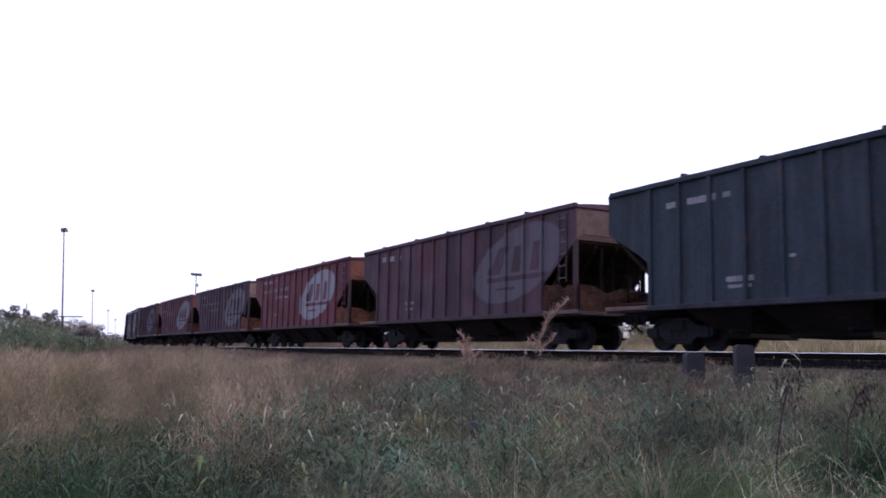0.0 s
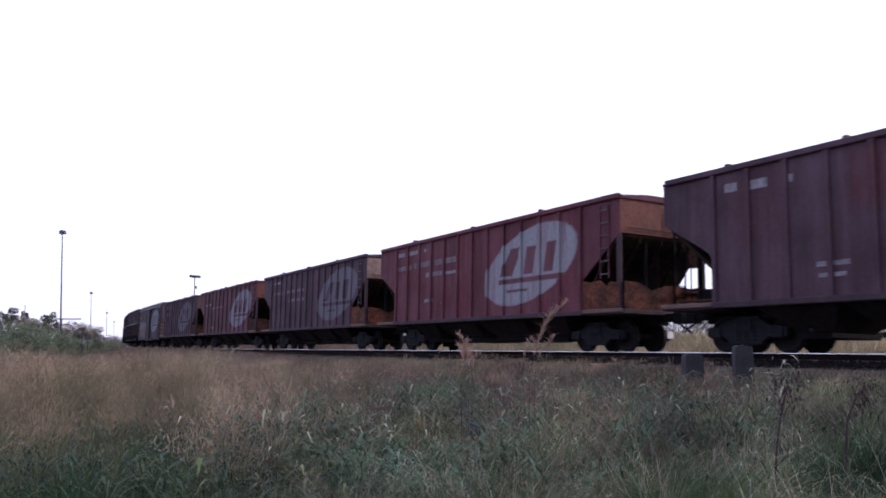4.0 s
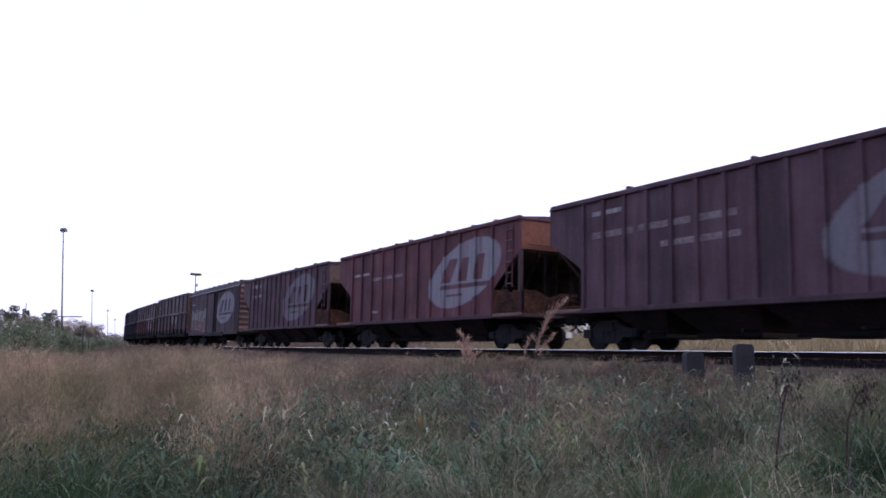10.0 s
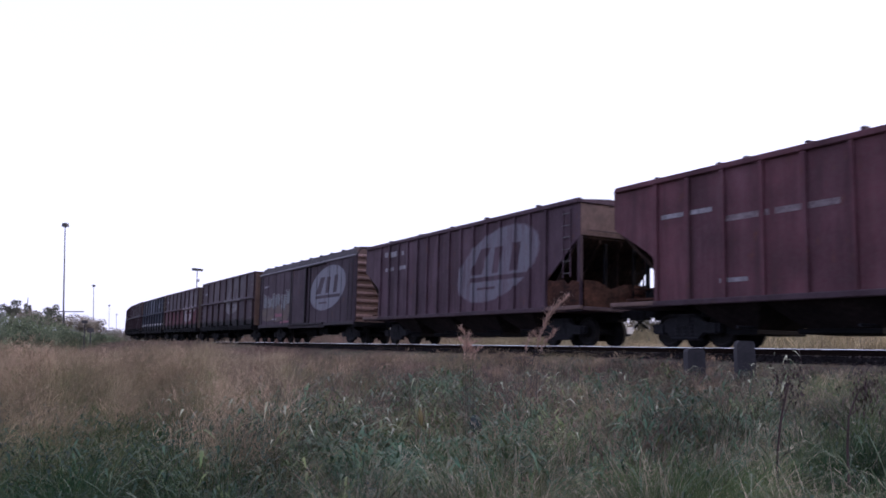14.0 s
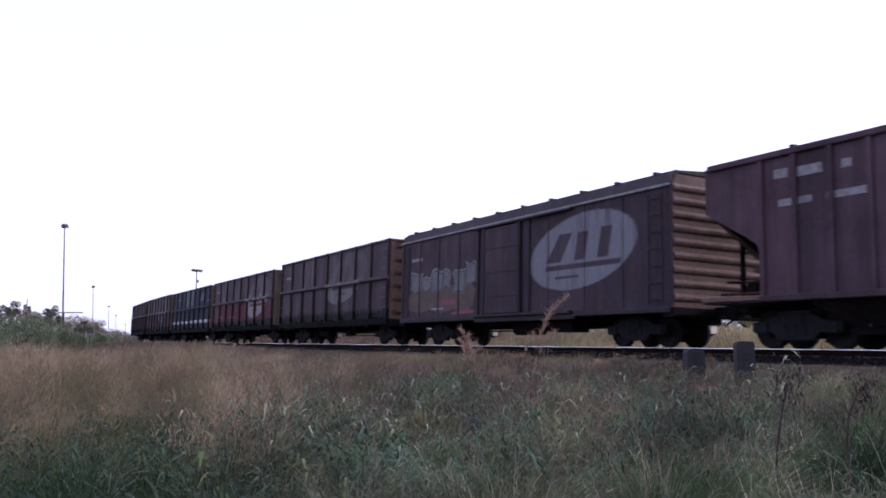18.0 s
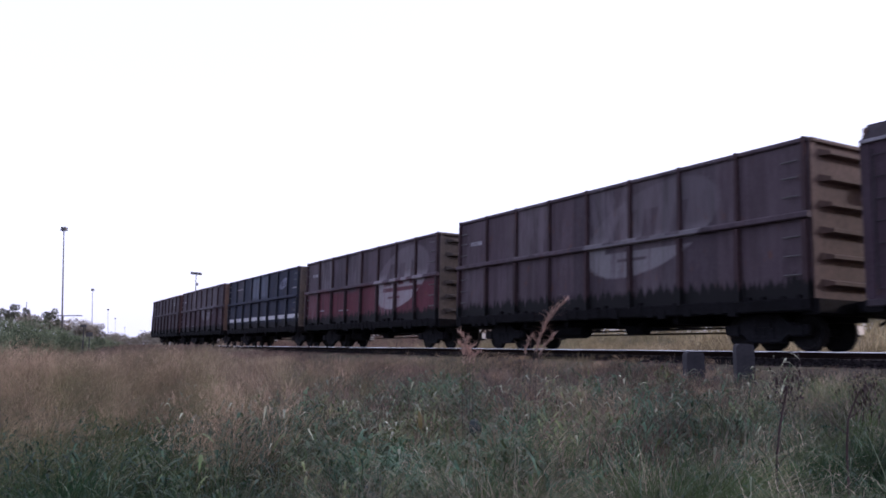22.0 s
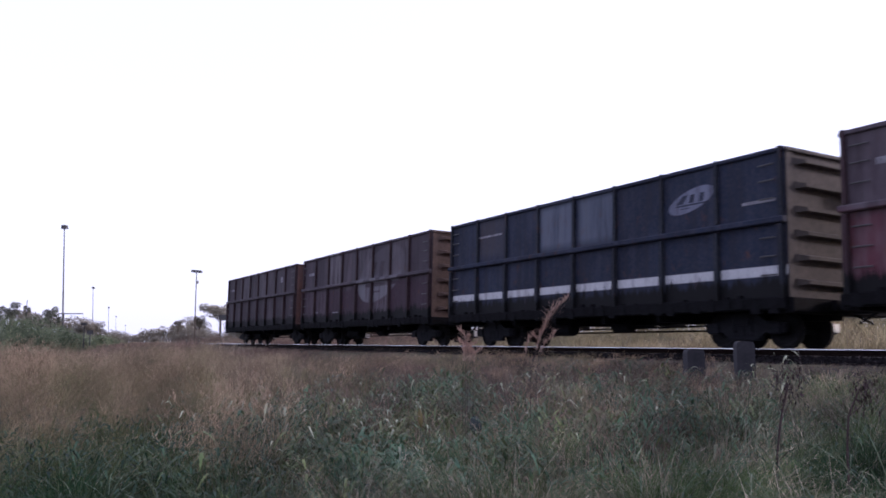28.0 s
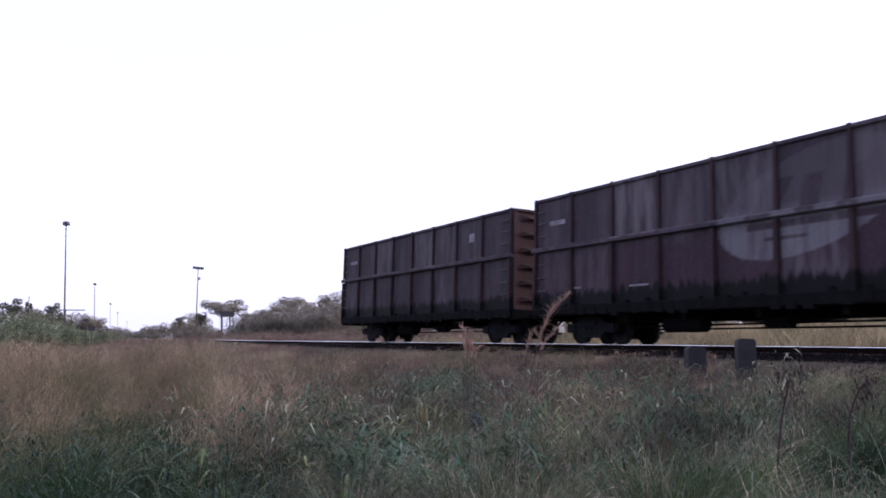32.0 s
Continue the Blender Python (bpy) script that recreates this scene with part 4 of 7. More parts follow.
    pinky = simple("pink_spray_dab", (0.10, 0.018, 0.042), (0.20, 0.055, 0.090), 3.0, 0.7)
    y = -HALF_W
    rnd = random.Random(5)
    spray = part("spray_painting", Geo().prism([(-6.75, 1.32), (-5.9, 1.2), (-5.0, 1.3), (-4.2, 1.16), (-3.2, 1.27), (-2.3, 1.14), (-1.9, 1.4), (-1.75, 1.9), (-2.2, 2.3), (-3.3, 2.15), (-5.0, 2.25), (-6.3, 2.2), (-6.9, 1.8)], y - 0.0035, y - 0.0005), wash, car, "abstract spray-painted block shapes")
    for k in range(6):
        xc, h = -6.15 + 0.82 * k + rnd.uniform(-0.08, 0.08), rnd.uniform(0.28, 0.46)
        zc = 2.28 + 0.09 * rnd.uniform(-1, 1) + 0.03 * k
        w = rnd.uniform(0.30, 0.46)
        shp = []
        for i in range(11):
            ang, far = 2 * math.pi * i / 11, rnd.uniform(0.72, 1.18)
            shp.append((w * far * max(-0.85, min(0.85, 1.25 * math.cos(ang))), h * far * max(-0.85, min(0.85, 1.25 * math.sin(ang)))))
        for i, (mat, gr) in enumerate(((line, 1.22), (shade, 1.10), (fill, 0.98))):
            part("spray_block", Geo().prism([(xc + a * gr, zc + b * gr + (0.03 if i == 0 else 0)) for a, b in shp], y - 0.006 - 0.0025 * i - 0.0002 * k, y - 0.0038), mat, spray)
    part("spray_stripe", Geo().prism([(-3.4, 1.08), (-1.85, 1.10), (-1.80, 1.20), (-2.6, 1.22), (-3.3, 1.16)], y - 0.006, y - 0.0038), pinky, spray, "pink sprayed stripe")
    for k in range(5):
        xc = -4.3 + 0.28 * k
        part("spray_dab", Geo().prism([(xc - 0.16, 1.48), (xc + 0.05, 1.42), (xc + 0.17, 1.56), (xc + 0.02, 1.68)], y - 0.006, y - 0.0038), pinky, spray)
    part("lettering_bar", Geo().box(-6.6, -5.7, y - 0.005, y - 0.0005, 3.22, 3.34), M_MARK, car, "faded white stencilled line")
    part("lettering_bar", Geo().box(-4.9, -4.0, y - 0.005, y - 0.0038, 1.28, 1.36), M_MARK, car)
    add_bogies(car, 5.4)
    add_couplers(car, 7.47)
    return car


MAROON, MAROON2, SLATE = (0.047, 0.022, 0.032), (0.087, 0.051, 0.072), (0.014, 0.025, 0.036)
RED, RED2 = (0.095, 0.020, 0.030), (0.125, 0.045, 0.060)


def evenly(n):
    return [-5.92 + 11.84 * k / (n - 1) for k in range(n)]


def texts(x, z, rows):
    """Bars of stencilled lines: start, height and (offset, length, drop, thickness)."""
    return [(x + a, x + a + w, z - d, z - d + t) for a, w, d, t in rows]


HOP_MARKS = texts(-5.6, 3.62, [(0.0, 0.35, 0.0, 0.16), (0.55, 0.62, 0.04, 0.17), (1.6, 0.22, 0.04, 0.14), (0.1, 0.8, 0.62, 0.12), (1.25, 1.0, 0.62, 0.12), (2.5, 1.1, 0.58, 0.12), (2.6, 0.9, 0.92, 0.10)])
def at_end(e, rows):
    """Stencilled bars given from the wagon's rear end: (start, end, bottom, thickness)."""
    return [(a - e, b - e, z, z + t) for a, b, z, t in rows]


MARKS_A = at_end(7.53, [(2.16, 2.64, 3.50, 0.12), (2.86, 3.74, 3.50, 0.13), (3.96, 4.17, 3.52, 0.10), (4.0, 4.77, 1.55, 0.10), (4.05, 4.7, 1.41, 0.06), (5.70, 5.85, 1.97, 0.06)])
MARKS_C = at_end(7.53, [(1.69, 2.27, 3.72, 0.12), (2.62, 3.59, 3.72, 0.12), (3.9, 4.1, 3.74, 0.09), (1.4, 2.9, 3.15, 0.10), (3.1, 4.6, 3.16, 0.12), (4.8, 6.6, 3.15, 0.12), (4.1, 5.4, 2.75, 0.10), (5.5, 6.6, 2.75, 0.08), (4.0, 4.7, 1.79, 0.10), (5.35, 5.5, 1.70, 0.06)])
MARKS_D = at_end(7.53, [(1.98, 2.4, 3.67, 0.10), (2.55, 3.2, 3.67, 0.10), (1.97, 3.6, 3.04, 0.10), (3.8, 5.6, 3.05, 0.10), (5.75, 7.0, 3.05, 0.10), (4.6, 7.1, 2.56, 0.09)])
MARKS_E = at_end(7.53, [(1.75, 2.5, 3.15, 0.09), (2.65, 3.4, 3.15, 0.09), (3.65, 5.0, 2.86, 0.08), (5.15, 6.7, 2.86, 0.08), (3.6, 4.4, 1.46, 0.08)])
LOW_MARKS = texts(-3.3, 1.72, [(0.0, 0.75, 0.0, 0.08), (0.05, 0.6, 0.22, 0.07)])


def build_train():
    """The wagons from the first to the last: (object, s of its middle at 16 s, half distance between bogies)."""
    train = []
    dk_m = car_paint("maroon_ironwork", (0.031, 0.016, 0.024), (0.045, 0.027, 0.038))
    dk_b = car_paint("dark_ironwork", (0.016, 0.017, 0.028), (0.025, 0.028, 0.041))

    def hop(mid, paint, dark, n, label, marks, end, bits=5, plate=M_PLATEDARK):
        train.append((hopper_car(paint, dark, evenly(n), label, marks, end, bits, plate), mid, 5.72))

    def ov(cx, cz, a=2.48, b=1.15, k=0.19):
        return (cx - 7.53, cz, a, b, k)
    hop(93.1, car_paint("slate_blue_car", SLATE, (0.020, 0.034, 0.049), ov(11.2, 2.65), (0.081, 0.090, 0.131), 0.9, pitch=11.84 / 12), dk_b, 13,
        "dark slate-blue covered hopper wagon with faded markings", MARKS_A, M_END)
    hop(76.6, car_paint("maroon_car_one", MAROON, MAROON2, ov(11.97, 2.70), (0.115, 0.110, 0.138), 0.22, pitch=11.84 / 12, bleached=((-2.5, -0.75, 2.75, 4.05, (0.090, 0.026, 0.036)), (1.15, 2.1, 2.6, 4.05, (0.070, 0.025, 0.036)), (-5.5, -3.8, 2.3, 3.9, (0.072, 0.028, 0.040)))), dk_m, 13,
        "weathered maroon covered hopper wagon with a faded oval and redder patches", HOP_MARKS[:3] + LOW_MARKS, M_END)
    hop(59.88, car_paint("red_car", RED, RED2, ov(10.83, 2.64), (0.27, 0.28, 0.32), 0.0, pitch=11.84 / 12), dk_m, 13,
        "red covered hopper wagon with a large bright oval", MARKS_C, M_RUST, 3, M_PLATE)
    hop(43.27, car_paint("maroon_car_two", (0.045, 0.024, 0.035), MAROON2, ov(11.63, 2.62), (0.155, 0.156, 0.19), 0.15, pitch=11.84 / 14), dk_m, 15,
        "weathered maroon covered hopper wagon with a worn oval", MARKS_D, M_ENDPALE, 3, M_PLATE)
    hop(26.65, car_paint("maroon_car_three", (0.058, 0.021, 0.029), RED2, ov(11.48, 2.62, b=1.11), (0.21, 0.212, 0.258), 0.0, pitch=11.84 / 11), dk_m, 12,
        "dark red covered hopper wagon with a bright oval", MARKS_E, M_RUST, 9)
    hop(10.12, car_paint("maroon_car_four", (0.042, 0.022, 0.033), MAROON2, ov(10.62, 2.64), (0.183, 0.181, 0.222), 0.2, pitch=11.84 / 14), dk_m, 15,
        "dusty maroon covered hopper wagon with a streaked oval", HOP_MARKS[:5], M_END)
    train.append((box_car(car_paint("maroon_box_car", (0.032, 0.018, 0.029), (0.045, 0.031, 0.044), (11.35 - 7.47, 2.70, 2.42, 1.08, 0.10), (0.195, 0.20, 0.24), 0.05),
                          car_paint("dark_box_ironwork", (0.017, 0.013, 0.018), (0.028, 0.023, 0.029)),
                          "maroon closed box wagon with a pale oval and a spray-painted panel"), -6.03, 5.4))

    gk_m = car_paint("maroon_posts", (0.027, 0.013, 0.017), (0.042, 0.024, 0.027), stain=2.2)
    gk_b = car_paint("dark_posts", (0.009, 0.013, 0.021), (0.014, 0.019, 0.030), stain=5.5)

    def gon(mid, paint, dark, top, label, marks, end, rail=2.79):
        train.append((gondola_car(paint, dark, top, label, marks, end, rail), mid, 5.32))
    small = texts(-6.4, 3.5, [(0.0, 0.75, 0.0, 0.14)])
    gon(-21.8, car_paint("brown_gondola", (0.046, 0.032, 0.042), (0.066, 0.050, 0.060), (2.33, 3.05, 2.43, 1.08, 0.21), (0.20, 0.19, 0.205), 0.12, panels=0.30, stain=1.3, pitch=1.76), gk_m, 4.43,
        "brown high-sided gondola wagon with patched panels", small, M_ENDBROWN)
    gon(-37.58, car_paint("red_gondola", (0.050, 0.036, 0.047), (0.066, 0.048, 0.062), (3.87, 2.81, 2.47, 1.17, 0.19), (0.30, 0.275, 0.30), 0.05, lower=(0.088, 0.018, 0.030), panels=0.35, stain=4.1, pitch=1.76), gk_m, 4.30,
        "red and brown high-sided gondola wagon with a faded oval", small + texts(-5.2, 1.72, [(0.0, 0.6, 0.0, 0.06), (2.5, 1.2, 0.06, 0.05)]), M_ENDOLIVE, 2.72)
    gon(-53.15, car_paint("blue_gondola", (0.009, 0.015, 0.034), (0.014, 0.022, 0.046), (11.57 - 7.12, 3.52, 0.74, 0.27, 0.22), (0.179, 0.188, 0.257), 0.0, stripe=(1.52, 1.74), stain=7.7, pitch=1.76, bleached=((-1.7, -0.1, 2.85, 4.2, (0.16, 0.18, 0.235)), (0.2, 1.7, 2.85, 4.2, (0.14, 0.16, 0.21)), (-5.2, -3.7, 2.9, 4.2, (0.055, 0.05, 0.062)))), gk_b, 4.30,
        "dark blue high-sided gondola wagon with a white stripe and small oval", at_end(7.12, [(1.88, 3.3, 3.63, 0.06), (13.1, 14.0, 3.15, 0.07)]), M_ENDOLIVE, 2.72)
    gon(-68.93, car_paint("brown_gondola_two", (0.043, 0.031, 0.042), (0.062, 0.048, 0.058), (2.47, 3.0, 2.35, 1.09, 0.20), (0.185, 0.18, 0.205), 0.15, lower=(0.038, 0.020, 0.032), panels=0.45, stain=12.9, pitch=1.76), gk_m, 4.37,
        "dull brown high-sided gondola wagon with a ghost of an oval", small + texts(-5.5, 1.55, [(0.0, 0.6, 0.0, 0.05), (2.6, 0.7, 0.06, 0.05)]), M_ENDBROWN)
    gon(-84.4, car_paint("last_gondola", (0.035, 0.026, 0.034), (0.054, 0.043, 0.052), panels=0.3, stain=9.2, pitch=1.76), gk_m, 4.34,
        "dark brown high-sided gondola wagon, last of the train", small + texts(4.35, 3.48, [(0.0, 0.34, 0.0, 0.30)]), M_ENDRED)
    return train


def travelled(t):
    return 4.9416 * (t - 16.0) + 0.01011 * (t - 16.0) ** 2


def car_pose(s, half):
    ax, ay, _ = on_line(s - half)
    bx, by, _ = on_line(s + half)
    return pose((ax + bx) / 2, (ay + by) / 2, RAIL_Z, -CANT, 0, math.degrees(math.atan2(by - ay, bx - ax)))


def motions():
    times = [0.5 * k for k in range(65)]
    for car, mid, half in TRAIN:
        walk(car, [(t, car_pose(mid + travelled(t), half)) for t in times])
    ticks = [k * 32.0 / 290 for k in range(291)]
    turns = [(t, math.degrees((travelled(t) - travelled(0.0)) / WHEEL_R)) for t in ticks]
    for w, x in WHEELSETS:
        walk(w, [(t, pose(x, 0, WHEEL_R, 0, a, 0)) for t, a in turns])


build_ground()
build_track()
TRAIN = build_train()

# ---- plants ----
M_REDGRASS = islands("reddish_seeding_grass", [(0.206, 0.148, 0.089), (0.274, 0.199, 0.122), (0.371, 0.263, 0.163), (0.234, 0.179, 0.097)], 0.8, 0.35, [(0.076, 0.100, 0.034), (0.107, 0.135, 0.044), (0.152, 0.177, 0.065)], 0.6)
M_PINKHEAD = islands("pink_brown_seed_heads", [(0.302, 0.206, 0.137), (0.386, 0.270, 0.181), (0.483, 0.353, 0.241)], 0.85, 0.4, [(0.157, 0.137, 0.071), (0.253, 0.216, 0.121)], 0.5)
M_GREENGRASS = islands("green_grass", [(0.037, 0.071, 0.021), (0.060, 0.100, 0.032), (0.092, 0.130, 0.046)], 0.75, 0.3, [(0.070, 0.089, 0.036), (0.106, 0.123, 0.052), (0.150, 0.161, 0.081)], 0.95)
M_CORNERGRASS = islands("corner_dark_grass", [(0.008, 0.034, 0.014), (0.015, 0.053, 0.021), (0.032, 0.075, 0.029)], 0.75, 0.3, [(0.021, 0.037, 0.016), (0.043, 0.053, 0.025)], 1.2)
M_LINESIDE = islands("lineside_brown_grass", [(0.134, 0.081, 0.067), (0.213, 0.137, 0.112), (0.286, 0.202, 0.162)], 0.8, 0.3, [(0.078, 0.078, 0.056), (0.134, 0.123, 0.090)], 0.4)
M_LOWLEAF = islands("dark_low_leaves", [(0.014, 0.036, 0.021), (0.028, 0.058, 0.032), (0.050, 0.082, 0.044)], 0.6, 0.25)
# undergrowth colour darkened for the shadow that the train throws on it
M_BROWNGRASS = islands("brown_undergrowth", [(0.045, 0.036, 0.041), (0.080, 0.061, 0.066), (0.118, 0.094, 0.096)], 0.85, 0.2, [(0.042, 0.050, 0.035), (0.075, 0.083, 0.055)], 0.6)
M_DRYGRASS = islands("dry_straw", [(0.29, 0.225, 0.16), (0.42, 0.345, 0.25), (0.54, 0.46, 0.34)], 0.7, 0.3)
M_YELLOWGRASS = islands("yellow_bank_grass", [(0.23, 0.18, 0.10), (0.36, 0.29, 0.17), (0.48, 0.40, 0.25)], 0.8, 0.35, [(0.16, 0.15, 0.08), (0.27, 0.235, 0.13)], 0.35)
M_WEED = islands("blue_green_weed_leaves", [(0.040, 0.092, 0.049), (0.067, 0.134, 0.071), (0.128, 0.193, 0.118)], 0.6, 0.28, [(0.095, 0.124, 0.040), (0.156, 0.181, 0.067), (0.123, 0.106, 0.061)], 1.0)
M_PALELEAF = islands("pale_dying_leaves", [(0.26, 0.28, 0.18), (0.40, 0.40, 0.28)], 0.5, 0.3)
M_PLUME = islands("pinkish_seed_plume", [(0.36, 0.215, 0.165), (0.50, 0.335, 0.26), (0.60, 0.44, 0.35)], 0.8, 0.4)
M_ARCH = islands("arching_grass_blades", [(0.032, 0.065, 0.036), (0.069, 0.113, 0.065), (0.138, 0.173, 0.110)], 0.6, 0.3, [(0.064, 0.086, 0.045), (0.138, 0.151, 0.090)], 0.9)
M_SUNSTRIP = islands("sunstrip_straw", [(0.391, 0.299, 0.184), (0.483, 0.380, 0.241), (0.598, 0.483, 0.322)], 0.75, 0.45, [(0.230, 0.184, 0.103), (0.345, 0.276, 0.167)], 0.4)
M_STEM = islands("pale_green_stem", [(0.11, 0.135, 0.085), (0.20, 0.22, 0.15), (0.28, 0.29, 0.20)], 0.5, 0.2)
M_YELLOWLEAF = islands("yellow_leaf", [(0.20, 0.16, 0.06), (0.27, 0.215, 0.09)], 0.6, 0.3)
M_DARKLEAF = islands("dark_blue_green_leaf", [(0.03, 0.045, 0.045), (0.045, 0.06, 0.055)], 0.5, 0.2)
M_DEADWEED = islands("dark_dead_weed", [(0.045, 0.030, 0.030), (0.12, 0.080, 0.078)], 0.9, 0.1)
rng = np.random.default_rng(11)
S_HIDE = -36.0  # beyond this the tall grass hides the rails


def blades(base, h, w, lean, levels=3):
    """Tapered bent blades as quads. base (n, 3), h and w (n,), lean (n, 2): how far each tip leans, in metres."""
    n = len(base)
    t = np.linspace(0, 1, levels + 1)
    a = rng.uniform(0, 2 * np.pi, n)
    side = np.stack([np.cos(a), np.sin(a), np.zeros(n)], -1)
    out = np.empty((n, levels + 1, 2, 3))
    for k, u in enumerate(t):
        c = base + np.stack([lean[:, 0] * u ** 2, lean[:, 1] * u ** 2, h * (u - 0.18 * u ** 3 * np.clip(np.hypot(lean[:, 0], lean[:, 1]) / h, 0, 1.5))], -1)
        half = side * (w * (1.0 - 0.88 * u ** 1.4) * 0.5)[:, None]
        out[:, k, 0], out[:, k, 1] = c - half, c + half
    v = out.reshape(-1, 3)
    m = 2 * (levels + 1)
    o = (np.arange(n) * m)[:, None, None]
    q = np.array([[2 * k, 2 * k + 1, 2 * k + 3, 2 * k + 2] for k in range(levels)])[None]
    return v, (o + q).reshape(-1, 4)


def arcs(base, way, reach, rise, fall, width, levels=4):
    """Long narrow leaves that rise and arch over. way (n, 2) is the level heading."""
    n = len(base)
    side = np.stack([-way[:, 1], way[:, 0], np.zeros(n)], -1)
    out = np.empty((n, levels + 1, 2, 3))
    for k in range(levels + 1):
        u = k / levels
        c = base + np.stack([way[:, 0] * reach * u, way[:, 1] * reach * u, rise * u - fall * u * u], -1)
        half = side * (width * 0.5 * (0.35 + 0.65 * math.sin(math.pi * min(1.0, 0.25 + 0.75 * u))))[:, None]
        out[:, k, 0], out[:, k, 1] = c - half, c + half
    m = 2 * (levels + 1)
    q = np.array([[2 * k, 2 * k + 1, 2 * k + 3, 2 * k + 2] for k in range(levels)])[None]
    return out.reshape(-1, 3), ((np.arange(n) * m)[:, None, None] + q).reshape(-1, 4)


def leaves(base, way, length, width, droop):
    """Folded lance leaves: two quads each."""
    n = len(base)
    up = np.array([0, 0, 1.0])
    side = np.cross(way, up)
    side /= np.linalg.norm(side, axis=1)[:, None] + 1e-9
    mid = base + way * (length * 0.45)[:, None]
    tip = base + way * length[:, None] - up * (droop * length)[:, None]
    fold = -np.cross(side, way) * (width * 0.18)[:, None]
    v = np.stack([base, mid - side * width[:, None] / 2, tip, mid + fold, mid + side * width[:, None] / 2], 1).reshape(-1, 3)
    o = (np.arange(n) * 5)[:, None, None]
    q = np.array([[0, 1, 2, 3], [0, 3, 2, 4]])[None]
    return v, (o + q).reshape(-1, 4)


def joined(pieces):
    vs, qs, o = [], [], 0
    for v, q in pieces:
        vs.append(v)
        qs.append(q + o)
        o += len(v)
    return np.concatenate(vs), np.concatenate(qs)


def scatter(n, a0, a1, r0, r1):
    """Points in the fan before the camera: slope x/y between a0 and a1, distance ahead r0 to r1."""
    y = np.sqrt(rng.uniform(r0 ** 2, r1 ** 2, n))
    x = rng.uniform(a0, a1, n) * y
    return x, y


def clumpy(x, y, scale, seed):
    return 0.5 + 0.5 * np.sin(x * scale + seed + 1.7 * np.sin(y * scale * 0.8 + seed)) * np.sin(y * scale * 1.1 + 2.1 * np.sin(x * scale * 0.7) + seed)


def stuff(name, vq, mat, label):
    return tagged(arrays(name, vq[0], vq[1], mat), label, "grass", kind="stuff")


def rooted(x, y):
    return np.stack([x, y, ground_z(x, y) - 0.03], -1)


def tussocks(x, y, size):
    """The nearest middle of an uneven grid of tussocks: distance and offset in units of size, and a number of its own from 0 to 1."""
    i, j = np.floor(x / size), np.floor(y / size)
    best, own = np.full(x.shape, 9.0), np.zeros(x.shape)
    ox, oy = np.zeros(x.shape), np.zeros(x.shape)

    def chance(a, b, seed):
        v = np.sin(a * 127.1 + b * 311.7 + seed) * 43758.5453
        return v - np.floor(v)
    for di in (-1, 0, 1):
        for dj in (-1, 0, 1):
            a, b = i + di, j + dj
            dx, dy = x / size - (a + 0.5 + 0.85 * (chance(a, b, 1.0) - 0.5)), y / size - (b + 0.5 + 0.85 * (chance(a, b, 2.0) - 0.5))
            r = np.hypot(dx, dy) / (0.7 + 0.6 * chance(a, b, 3.0))
            near = r < best
            best, own = np.where(near, r, best), np.where(near, chance(a, b, 4.0), own)
            ox, oy = np.where(near, dx, ox), np.where(near, dy, oy)
    return best, own, ox, oy


